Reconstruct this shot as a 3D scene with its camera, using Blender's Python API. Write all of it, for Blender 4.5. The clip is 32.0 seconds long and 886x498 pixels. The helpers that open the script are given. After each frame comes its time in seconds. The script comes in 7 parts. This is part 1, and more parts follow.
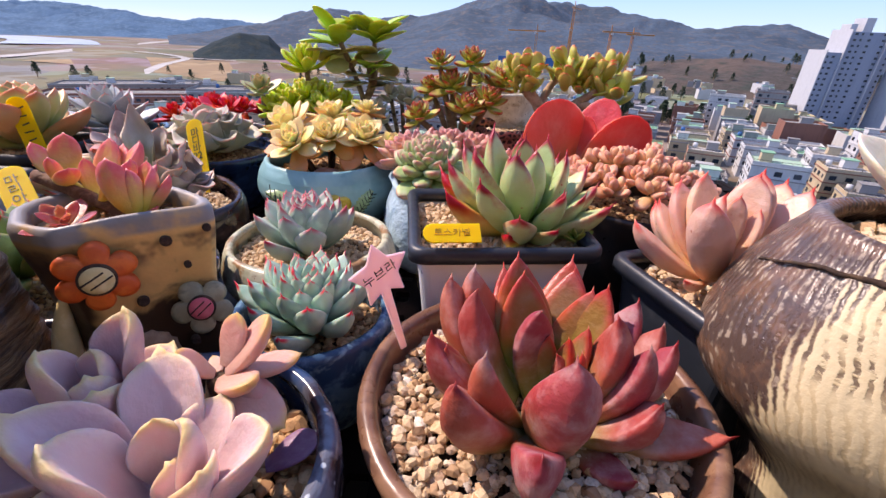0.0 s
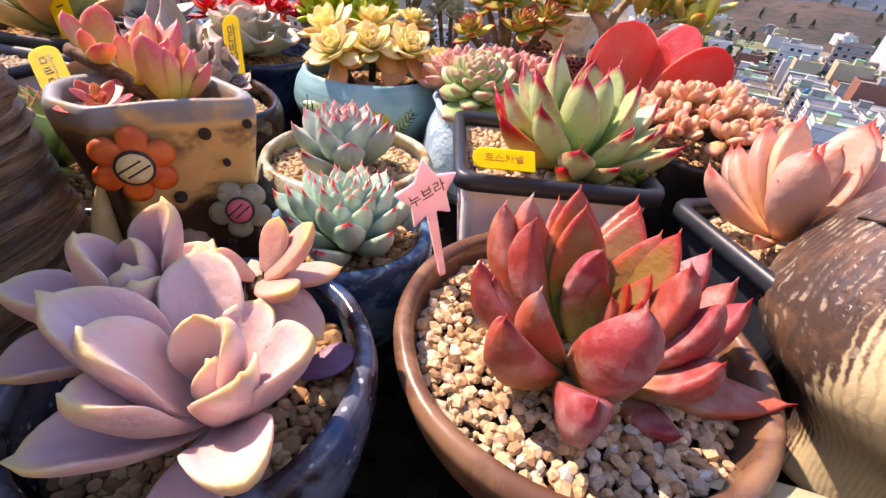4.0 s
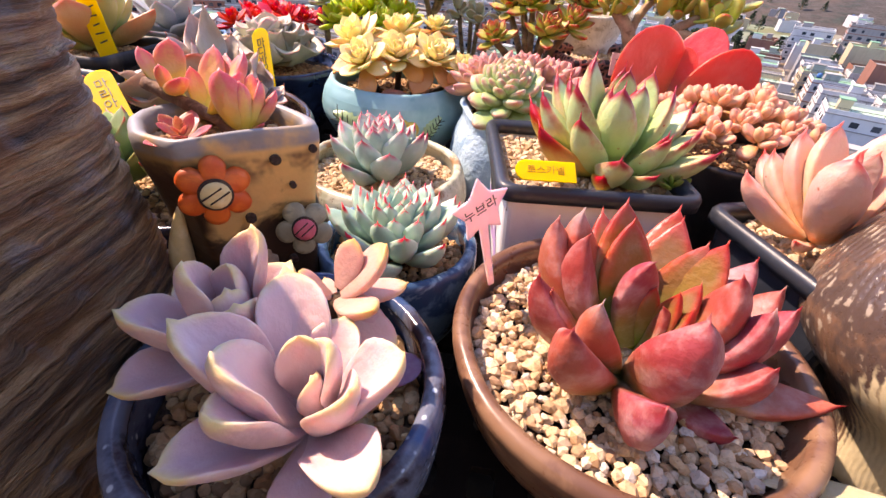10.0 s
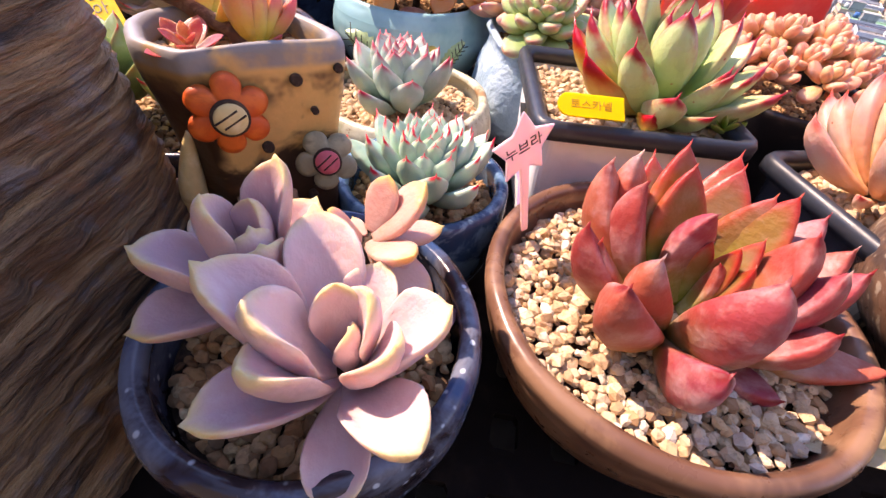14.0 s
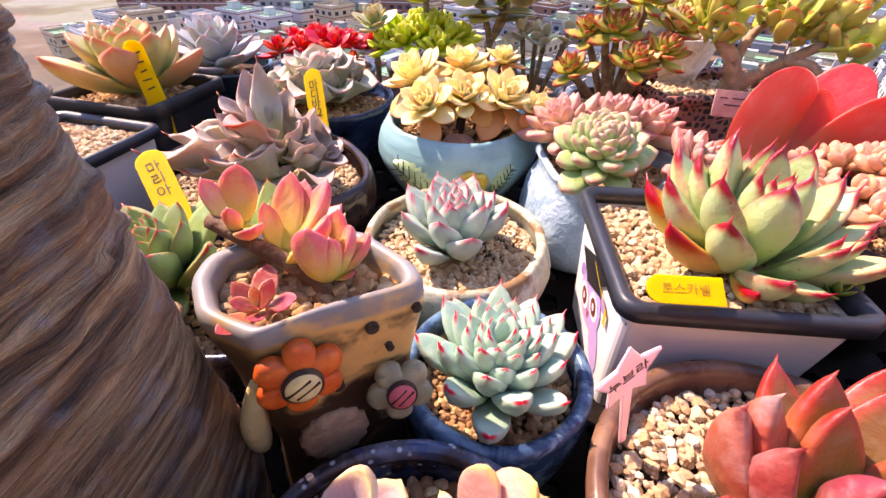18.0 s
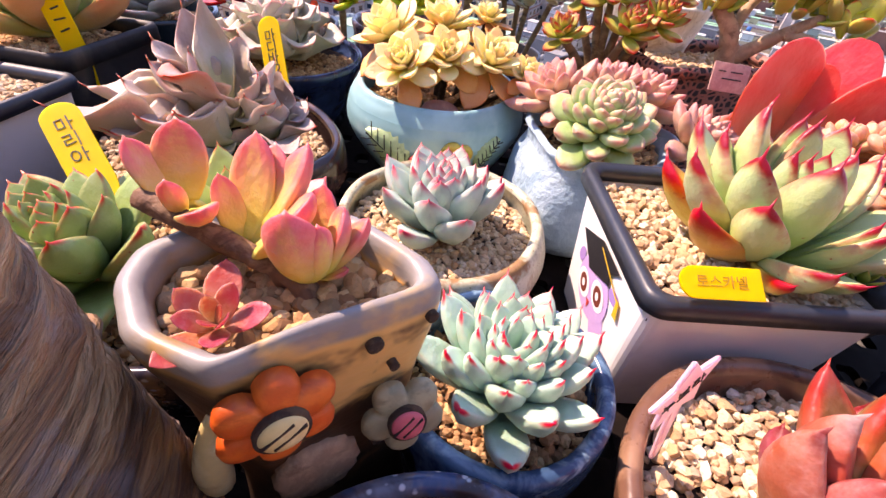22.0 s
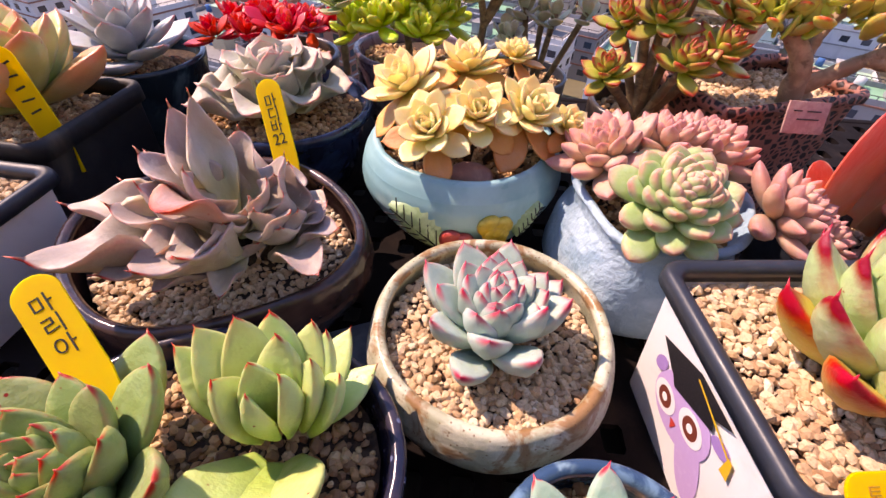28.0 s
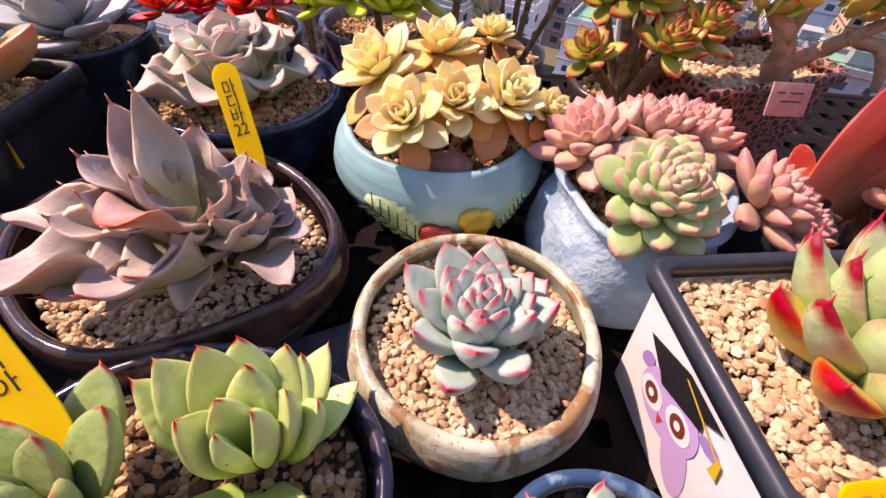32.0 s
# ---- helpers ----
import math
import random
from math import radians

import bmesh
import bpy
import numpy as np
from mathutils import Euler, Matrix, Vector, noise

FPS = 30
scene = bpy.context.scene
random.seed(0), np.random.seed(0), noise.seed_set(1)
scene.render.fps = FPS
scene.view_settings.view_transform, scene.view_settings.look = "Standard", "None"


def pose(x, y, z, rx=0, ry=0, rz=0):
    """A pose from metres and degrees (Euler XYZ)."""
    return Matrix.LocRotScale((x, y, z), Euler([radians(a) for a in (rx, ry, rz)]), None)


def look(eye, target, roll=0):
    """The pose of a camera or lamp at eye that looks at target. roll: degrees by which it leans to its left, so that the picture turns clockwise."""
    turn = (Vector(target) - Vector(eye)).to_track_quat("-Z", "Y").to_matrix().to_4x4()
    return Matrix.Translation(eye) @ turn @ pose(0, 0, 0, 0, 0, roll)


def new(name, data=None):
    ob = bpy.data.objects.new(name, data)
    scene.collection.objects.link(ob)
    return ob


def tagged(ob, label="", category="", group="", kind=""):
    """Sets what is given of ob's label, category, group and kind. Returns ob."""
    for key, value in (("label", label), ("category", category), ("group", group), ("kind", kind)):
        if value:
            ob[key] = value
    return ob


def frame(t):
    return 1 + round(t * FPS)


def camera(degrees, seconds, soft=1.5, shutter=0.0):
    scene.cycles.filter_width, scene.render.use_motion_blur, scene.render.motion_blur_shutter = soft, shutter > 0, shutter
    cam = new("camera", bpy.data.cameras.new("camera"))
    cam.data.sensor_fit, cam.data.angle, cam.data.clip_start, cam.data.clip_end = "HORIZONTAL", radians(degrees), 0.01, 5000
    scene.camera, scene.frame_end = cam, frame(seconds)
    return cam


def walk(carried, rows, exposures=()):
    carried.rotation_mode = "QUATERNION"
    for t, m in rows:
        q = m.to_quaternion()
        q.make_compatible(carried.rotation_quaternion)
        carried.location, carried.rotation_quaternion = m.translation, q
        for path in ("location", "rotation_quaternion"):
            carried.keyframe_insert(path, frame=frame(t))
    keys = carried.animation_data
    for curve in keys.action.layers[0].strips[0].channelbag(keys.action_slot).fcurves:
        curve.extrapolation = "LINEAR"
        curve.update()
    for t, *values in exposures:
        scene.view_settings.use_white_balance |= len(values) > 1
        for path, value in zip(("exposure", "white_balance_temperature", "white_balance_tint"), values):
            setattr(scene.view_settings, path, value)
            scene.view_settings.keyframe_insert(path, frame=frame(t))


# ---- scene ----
cam = camera(93.0, 32.0)
PATH = [
    (0, (0.0290, 0.0187, 0.2806), (0.0034, 0.9114, -0.1695), 2.33),
    (0.5, (0.0330, 0.0263, 0.2734), (0.0943, 0.9117, -0.1874), 4.39),
    (1, (0.0348, 0.0262, 0.2684), (0.1654, 0.8913, -0.2160), 5.16),
    (1.5, (0.0329, 0.0268, 0.2656), (0.1820, 0.8751, -0.2426), 7.05),
    (2, (0.0314, 0.0263, 0.2652), (0.1434, 0.8704, -0.2591), 9.13),
    (2.5, (0.0248, 0.0241, 0.2665), (0.0804, 0.8649, -0.2719), 9.56),
    (3, (0.0205, 0.0248, 0.2671), (0.0173, 0.8553, -0.2899), 8.48),
    (3.5, (0.0173, 0.0246, 0.2693), (-0.0194, 0.8432, -0.3039), 7.55),
    (4, (0.0178, 0.0268, 0.2686), (-0.0452, 0.8375, -0.3134), 6.67),
    (4.5, (0.0167, 0.0279, 0.2681), (-0.0525, 0.8336, -0.3201), 6.63),
    (6.5, (0.0163, 0.0260, 0.2698), (-0.0683, 0.8264, -0.3238), 5.17),
    (7, (0.0164, 0.0262, 0.2699), (-0.0729, 0.8245, -0.3258), 5.19),
    (7.5, (0.0159, 0.0258, 0.2708), (-0.0769, 0.8235, -0.3250), 5.13),
    (8, (0.0145, 0.0257, 0.2722), (-0.0789, 0.8211, -0.3266), 5.17),
    (8.5, (0.0116, 0.0237, 0.2755), (-0.0818, 0.8169, -0.3263), 5.08),
    (9, (0.0103, 0.0232, 0.2760), (-0.0795, 0.8139, -0.3296), 5.13),
    (9.5, (0.0086, 0.0236, 0.2773), (-0.0779, 0.8176, -0.3244), 4.97),
    (10, (-0.0022, 0.0208, 0.2787), (-0.0829, 0.8222, -0.3139), 4.77),
    (10.5, (-0.0159, 0.0146, 0.2784), (-0.0940, 0.8229, -0.3052), 5.84),
    (11, (-0.0138, 0.0234, 0.2758), (-0.0985, 0.8319, -0.3065), 5.83),
    (11.5, (-0.0128, 0.0233, 0.2700), (-0.1015, 0.8207, -0.3269), 5.71),
    (12, (-0.0155, 0.0274, 0.2708), (-0.1014, 0.8073, -0.3491), 5.77),
    (12.5, (-0.0159, 0.0304, 0.2708), (-0.0927, 0.7842, -0.3818), 6.42),
    (13, (-0.0170, 0.0311, 0.2697), (-0.0841, 0.7593, -0.4123), 7.22),
    (13.5, (-0.0172, 0.0316, 0.2696), (-0.0754, 0.7402, -0.4336), 7.77),
    (15.5, (-0.0125, 0.0264, 0.2716), (-0.0850, 0.7542, -0.4103), 5.12),
    (16, (-0.0108, 0.0385, 0.3008), (-0.1113, 0.7873, -0.3543), 2.50),
    (16.5, (-0.0336, 0.0485, 0.3013), (-0.1592, 0.8075, -0.3376), 1.35),
    (17, (-0.0400, 0.0560, 0.3063), (-0.1831, 0.8214, -0.3211), 1.14),
    (17.5, (-0.0427, 0.0752, 0.2982), (-0.1876, 0.8448, -0.3236), 1.72),
    (18, (-0.0493, 0.0831, 0.3044), (-0.1956, 0.8574, -0.3112), 1.67),
    (18.5, (-0.0517, 0.0925, 0.3000), (-0.1819, 0.8703, -0.3149), 2.41),
    (19, (-0.0582, 0.1001, 0.2931), (-0.1499, 0.8794, -0.3269), 4.28),
    (19.5, (-0.0615, 0.1000, 0.2944), (-0.1270, 0.8761, -0.3327), 5.56),
    (20, (-0.0621, 0.1032, 0.2935), (-0.1105, 0.8736, -0.3423), 6.39),
    (20.5, (-0.0650, 0.1070, 0.2881), (-0.1065, 0.8702, -0.3567), 6.48),
    (21, (-0.0672, 0.1075, 0.2829), (-0.1051, 0.8666, -0.3669), 6.56),
    (21.5, (-0.0676, 0.1088, 0.2850), (-0.1034, 0.8650, -0.3684), 6.84),
    (22, (-0.0706, 0.1081, 0.2863), (-0.1093, 0.8622, -0.3693), 6.88),
    (22.5, (-0.0701, 0.1050, 0.2887), (-0.1215, 0.8598, -0.3652), 6.13),
    (23, (-0.0704, 0.1064, 0.2907), (-0.1352, 0.8604, -0.3629), 5.12),
    (23.5, (-0.0706, 0.1084, 0.2904), (-0.1450, 0.8629, -0.3617), 4.29),
    (24, (-0.0706, 0.1093, 0.2914), (-0.1498, 0.8637, -0.3601), 3.68),
    (24.5, (-0.0701, 0.1135, 0.2890), (-0.1478, 0.8664, -0.3645), 3.70),
    (25, (-0.0755, 0.1259, 0.2952), (-0.1472, 0.8776, -0.3604), 3.82),
    (25.5, (-0.0834, 0.1324, 0.3062), (-0.1494, 0.8827, -0.3516), 3.89),
    (26, (-0.0881, 0.1346, 0.3154), (-0.1519, 0.8865, -0.3409), 3.89),
    (26.5, (-0.0899, 0.1362, 0.3185), (-0.1555, 0.8921, -0.3328), 3.84),
    (28.5, (-0.1114, 0.1983, 0.3107), (-0.1304, 0.9012, -0.4002), 3.23),
    (29, (-0.1153, 0.2089, 0.3063), (-0.1072, 0.9038, -0.4128), 4.49),
    (29.5, (-0.1173, 0.2116, 0.3024), (-0.0894, 0.8981, -0.4242), 5.57),
    (30, (-0.1191, 0.2172, 0.2970), (-0.0755, 0.8987, -0.4335), 6.59),
    (30.5, (-0.1205, 0.2172, 0.2950), (-0.0666, 0.8942, -0.4390), 7.64),
    (31, (-0.1178, 0.2134, 0.3015), (-0.0574, 0.8892, -0.4332), 8.31),
    (31.5, (-0.1134, 0.2116, 0.3129), (-0.0606, 0.8876, -0.4221), 7.29),
    (32, (-0.1088, 0.1991, 0.3158), (-0.0879, 0.8738, -0.4220), 4.79),
]
walk(cam, [(t, look(eye, target, roll)) for t, eye, target, roll in PATH], tuple((t, e + 0.82, 7300 if t < 3 else 8300 if t < 15 else 8200, tint + 8) for t, e, tint in ((0, 0.68, 20), (2, 0.92, 20), (4.5, 1.18, 22), (9, 1.32, 24), (20, 1.40, 29), (25, 1.17, 30), (28, 0.92, 31), (32, 0.88, 32))))

# ---- world, sun, exposure ----
SUN_TO = Vector((-0.595, 0.275, 0.755)).normalized()
world = bpy.data.worlds.new("sky")
scene.world = world
world.use_nodes = True
wn = world.node_tree
sky = wn.nodes.new("ShaderNodeTexSky")
sky.sky_type, sky.sun_disc = "NISHITA", False
sky.sun_elevation = math.asin(SUN_TO.z)
sky.sun_rotation = math.atan2(SUN_TO.x, SUN_TO.y)
sky.altitude, sky.air_density, sky.dust_density, sky.ozone_density = 4000, 1.0, 0.1, 3.0
wn.links.new(sky.outputs[0], wn.nodes["Background"].inputs[0])
wn.nodes["Background"].inputs[1].default_value = 0.15
sun_data = bpy.data.lights.new("sun", "SUN")
sun_data.energy, sun_data.angle, sun_data.color = 2.0, radians(0.6), (1.0, 0.94, 0.84)
sun = new("sun", sun_data)
sun.matrix_world = look(SUN_TO * 50, (0, 0, 0))


# ---- materials ----
def lin(c):
    if isinstance(c, str):
        c = [int(c[i : i + 2], 16) / 255 for i in (0, 2, 4)]
    return tuple(v / 12.92 if v <= 0.04045 else ((v + 0.055) / 1.055) ** 2.4 for v in c) + (1.0,)


class Nodes:
    """A short way to write node materials."""

    def __init__(self, name, rough=0.5, metal=0.0, spec=0.5):
        self.mat = bpy.data.materials.new(name)
        self.mat.use_nodes = True
        self.t = self.mat.node_tree
        self.b = self.t.nodes["Principled BSDF"]
        self.set("Roughness", rough)
        self.set("Metallic", metal)
        self.set("Specular IOR Level", spec)
        self._co = None

    def set(self, key, v):
        if isinstance(v, (int, float)):
            self.b.inputs[key].default_value = v
        elif isinstance(v, (tuple, list)):
            self.b.inputs[key].default_value = v
        else:
            self.t.links.new(v, self.b.inputs[key])
        return self

    def node(self, kind, **kw):
        n = self.t.nodes.new(kind)
        for k, v in kw.items():
            setattr(n, k, v)
        return n

    def plug(self, n, key, v):
        if hasattr(v, "is_linked"):
            self.t.links.new(v, n.inputs[key])
        else:
            n.inputs[key].default_value = v

    def co(self, which="Object"):
        if self._co is None:
            self._co = self.node("ShaderNodeTexCoord")
        return self._co.outputs[which]

    def noise(self, scale, detail=3, rough=0.55, dist=0.0, co=None):
        n = self.node("ShaderNodeTexNoise")
        self.plug(n, "Vector", co or self.co())
        self.plug(n, "Scale", scale), self.plug(n, "Detail", detail), self.plug(n, "Roughness", rough), self.plug(n, "Distortion", dist)
        return n.outputs["Fac"]

    def voro(self, scale, out="Distance", feature="F1", co=None, rand=1.0):
        n = self.node("ShaderNodeTexVoronoi", feature=feature)
        self.plug(n, "Vector", co or self.co())
        self.plug(n, "Scale", scale), self.plug(n, "Randomness", rand)
        return n.outputs[out]

    def wave(self, scale, dist=2.0, axis="Z", detail=2, co=None):
        n = self.node("ShaderNodeTexWave", bands_direction=axis)
        self.plug(n, "Vector", co or self.co())
        self.plug(n, "Scale", scale), self.plug(n, "Distortion", dist), self.plug(n, "Detail", detail)
        return n.outputs["Fac"]

    def stretch(self, s, which="Object"):
        n = self.node("ShaderNodeMapping")
        self.plug(n, "Vector", self.co(which))
        n.inputs["Scale"].default_value = s
        return n.outputs[0]

    def math(self, op, a, b=0.0, clamp=False):
        n = self.node("ShaderNodeMath", operation=op, use_clamp=clamp)
        self.plug(n, 0, a), self.plug(n, 1, b)
        return n.outputs[0]

    def step(self, v, a, b):
        n = self.node("ShaderNodeMapRange", interpolation_type="SMOOTHSTEP")
        self.plug(n, 0, v), self.plug(n, 1, a), self.plug(n, 2, b)
        return n.outputs[0]

    def mix(self, f, a, b, blend="MIX"):
        n = self.node("ShaderNodeMix", data_type="RGBA", blend_type=blend)
        n.clamp_result = True
        self.plug(n, 0, f)
        for i, c in ((6, a), (7, b)):
            self.plug(n, i, lin(c) if isinstance(c, str) or (isinstance(c, tuple) and len(c) == 3) else c)
        return n.outputs[2]

    def ramp(self, f, *stops):
        n = self.node("ShaderNodeValToRGB")
        e = n.color_ramp.elements
        while len(e) < len(stops):
            e.new(0.5)
        for s, (p, c) in zip(e, stops):
            s.position, s.color = p, lin(c)
        self.plug(n, 0, f)
        return n.outputs[0]

    def attr(self, name):
        return self.node("ShaderNodeAttribute", attribute_name=name).outputs["Fac"]

    def rand(self):
        return self.node("ShaderNodeObjectInfo").outputs["Random"]

    def island(self):
        return self.node("ShaderNodeNewGeometry").outputs["Random Per Island"]

    def z(self, which="Object"):
        n = self.node("ShaderNodeSeparateXYZ")
        self.t.links.new(self.co(which), n.inputs[0])
        return n.outputs[2]

    def bump(self, h, strength=0.3, dist=0.001):
        n = self.node("ShaderNodeBump")
        self.plug(n, "Height", h), self.plug(n, "Strength", strength), self.plug(n, "Distance", dist)
        return self.set("Normal", n.outputs[0])

    def vary(self, col, f, hue=0.0, val=0.3):
        n = self.node("ShaderNodeHueSaturation")
        self.plug(n, "Color", col)
        a = self.math("MULTIPLY_ADD", f, 2 * val)
        a.node.inputs[2].default_value = 1 - val
        self.plug(n, "Value", a)
        if hue:
            h = self.math("MULTIPLY_ADD", f, 2 * hue)
            h.node.inputs[2].default_value = 0.5 - hue
            self.plug(n, "Hue", h)
        return n.outputs[0]


def leaf_mat(name, base, mid, tip, edge, tip_at=(0.8, 1.0), edge_at=(0.75, 1.0), edge_amt=0.8, spots=None, rough=0.42, sss=0.12, bloom=0.25, hue=0.015, val=0.12, sat=1.12):
    """A succulent leaf: base to middle colour along it, a coloured tip and margin, a matt waxy bloom, and scars."""
    m = Nodes(name, rough)
    u, e = m.attr("along"), m.attr("edge")
    off = m.node("ShaderNodeVectorMath", operation="ADD")
    m.plug(off, 0, m.co())
    m.plug(off, 1, m.math("MULTIPLY", m.rand(), 40.0))
    co = off.outputs[0]
    big, fine = m.noise(2.2, 3, co=co), m.noise(16.0, 4, co=co)
    wob = m.math("MULTIPLY", m.math("SUBTRACT", big, 0.5), 0.35)
    uu = m.math("ADD", u, wob)
    col = m.mix(m.step(uu, 0.05, 0.75), base, mid)
    col = m.vary(col, m.rand(), hue, val)
    soft = m.math("ADD", e, m.math("MULTIPLY", m.math("SUBTRACT", fine, 0.5), 0.5))
    ef = m.math("MULTIPLY", m.step(soft, edge_at[0] - 0.12, edge_at[1] + 0.1), m.math("MULTIPLY", edge_amt, m.step(uu, 0.3, 0.95)))
    col = m.mix(ef, col, edge)
    col = m.mix(m.step(m.math("ADD", m.math("ADD", u, m.math("MULTIPLY", wob, 0.35)), m.math("MULTIPLY", m.math("SUBTRACT", e, 0.5), 0.10)), *tip_at), col, tip)
    col = m.mix(m.math("MULTIPLY", m.step(m.noise(4.0, 5, 0.6, co=co), 0.42, 0.75), bloom * 0.6), col, "e9e4e0")
    if spots:
        col = m.mix(m.math("MULTIPLY", m.step(m.voro(8.0, co=co), 0.16, 0.07), m.step(m.noise(3.0, co=co), 0.52, 0.62)), col, spots)
    hs = m.node("ShaderNodeHueSaturation")
    m.plug(hs, "Color", col), m.plug(hs, "Saturation", sat)
    m.set("Base Color", hs.outputs[0])
    m.set("Roughness", m.math("ADD", m.math("MULTIPLY", fine, 0.25), rough - 0.1))
    m.set("Subsurface Weight", min(sss * 2.2, 0.6))
    m.set("Subsurface Radius", (0.6, 0.35, 0.2))
    m.set("Subsurface Scale", 0.010)
    m.bump(m.noise(9.0, 3, co=co), 0.10, 0.02)
    return m.mat


def ceramic(name, c1, c2, c3=None, scale=40.0, lo=0.45, hi=0.6, rough=0.3, bump=0.25, spec=0.5, speck=None, rings=0.0, c3_at=(0.52, 0.66), relief=0.0012):
    m = Nodes(name, rough, 0.0, spec)
    n1, n2 = m.noise(scale, 5, 0.6, 0.4), m.noise(scale * 4.3, 3)
    col = m.mix(m.step(n1, lo, hi), c1, c2)
    if c3:
        col = m.mix(m.math("MULTIPLY", m.step(m.noise(scale * 0.6, 4, 0.65, 0.8), *c3_at), 0.9), col, c3)
    if rings:
        w = m.wave(rings, 3.0, "Z", 3)
        col = m.mix(m.math("MULTIPLY", w, 0.3), col, c2)
    if speck:
        col = m.mix(m.math("MULTIPLY", m.step(m.voro(scale * 5), 0.22, 0.1), 0.85), col, speck)
    col = m.vary(col, n2, 0.0, 0.12)
    m.set("Base Color", col)
    m.set("Roughness", m.math("ADD", rough - 0.12, m.math("MULTIPLY", n2, 0.3)))
    h = m.math("ADD", m.noise(scale * 1.5, 4), m.math("MULTIPLY", n2, 0.4))
    if rings:
        h = m.math("ADD", h, m.math("MULTIPLY", w, 0.8))
    m.bump(h, bump, relief)
    return m.mat


def plastic(name, col, rough=0.4, scuff="c8c4c2", amt=0.15, scale=60.0, glow=0.0, glow_radius=(1.0, 0.7, 0.5)):
    m = Nodes(name, rough)
    n = m.noise(scale, 5, 0.65)
    m.set("Base Color", m.mix(m.math("MULTIPLY", m.step(n, 0.5, 0.75), amt), col, scuff))
    m.set("Roughness", m.math("ADD", rough - 0.12, m.math("MULTIPLY", m.noise(scale * 3, 3), 0.3)))
    m.bump(n, 0.08, 0.0006)
    if glow:
        m.set("Subsurface Weight", glow)
        m.set("Subsurface Radius", glow_radius)
        m.set("Subsurface Scale", 0.01)
    return m.mat


def gravel_mat(name, *cols, speck="8a6a48"):
    m = Nodes(name, 0.85, 0.0, 0.25)
    i = m.island()
    col = m.ramp(i, *[(k / (len(cols) - 1), c) for k, c in enumerate(cols)])
    col = m.mix(m.math("MULTIPLY", m.step(m.noise(700.0, 4), 0.5, 0.7), 0.45), col, speck)
    col = m.vary(col, m.noise(260.0, 4), 0.0, 0.2)
    m.set("Base Color", col)
    m.bump(m.noise(900.0, 4), 0.5, 0.0006)
    return m.mat


# ---- mesh helpers ----
def link(name, verts, faces, mat=None, parent=None, label="", smooth=True, attrs=None):
    me = bpy.data.meshes.new(name)
    me.from_pydata([tuple(v) for v in verts], [], [tuple(f) for f in faces])
    if smooth:
        me.shade_smooth()
    for k, v in (attrs or {}).items():
        me.attributes.new(k, "FLOAT", "POINT").data.foreach_set("value", np.asarray(v, np.float32))
    if mat:
        me.materials.append(mat)
    ob = new(name, me)
    if parent:
        ob.parent = parent
    if label:
        ob["label"] = label
    return ob


def part(name, bm, mat, parent=None, label="", smooth=True):
    me = bpy.data.meshes.new(name)
    bm.to_mesh(me)
    bm.free()
    if smooth:
        me.shade_smooth()
    me.materials.append(mat)
    ob = new(name, me)
    if parent:
        ob.parent = parent
    if label:
        ob["label"] = label
    return ob


def empty(name, m, **tags):
    ob = new(name)
    ob.empty_display_size = 0.01
    ob.matrix_world = m
    tagged(ob, **tags)
    return ob


def box_bm(sx, sy, sz, bevel=0.0, m=Matrix(), segs=2):
    bm = bmesh.new()
    bmesh.ops.create_cube(bm, size=1, matrix=m @ Matrix.Diagonal((sx, sy, sz, 1)))
    if bevel:
        bmesh.ops.bevel(bm, geom=bm.edges, offset=bevel, segments=segs, affect="EDGES", profile=0.6)
    return bm


def lathe(profile, n=56, shape=None, seed=0, wob=0.0, wscale=30.0):
    """Vertices and faces of a turned body. shape(angle) scales the radius; wob: hand-made unevenness in metres."""
    vs, fs = [], []
    for r, z in profile:
        for k in range(n):
            a = 2 * math.pi * k / n
            s = shape(a) if shape else 1.0
            p = Vector((r * s * math.cos(a), r * s * math.sin(a), z))
            if wob:
                q = noise.noise_vector(p * wscale + Vector((seed * 7.1, 0, 0)))
                p += Vector((q.x, q.y, q.z * 0.6)) * wob
            vs.append(p)
    rows = len(profile)
    for j in range(rows - 1):
        for k in range(n):
            a, b = j * n + k, j * n + (k + 1) % n
            fs.append((a, b, b + n, a + n))
    fs.append(tuple(range(n))[::-1])
    fs.append(tuple(range((rows - 1) * n, rows * n)))
    return vs, fs


def pot_profile(outer, wall=0.005, inner_z=0.012, round_n=4):
    """From an outer profile (bottom to rim) to a closed one with a rounded lip and an inside."""
    r, z = outer[-1]
    lip = [(r - wall / 2 + wall / 2 * math.cos(t), z + wall / 2 * math.sin(t)) for t in [math.pi * k / round_n for k in range(1, round_n)]]
    inside = [(max(rr - wall, 0.004), zz) for rr, zz in outer[::-1] if zz > inner_z] + [(max(outer[0][0] - wall, 0.004), inner_z)]
    return list(outer) + lip + inside


def spline(pts, n):
    """A smooth run of n points through control points."""
    p = [Vector(q) for q in pts]
    out = []
    for k in range(n):
        t = k / (n - 1) * (len(p) - 1)
        i = min(int(t), len(p) - 2)
        f = t - i
        a, b, c, d = p[max(i - 1, 0)], p[i], p[i + 1], p[min(i + 2, len(p) - 1)]
        out.append(0.5 * (2 * b + (c - a) * f + (2 * a - 5 * b + 4 * c - d) * f * f + (3 * b - a - 3 * c + d) * f ** 3))
    return out


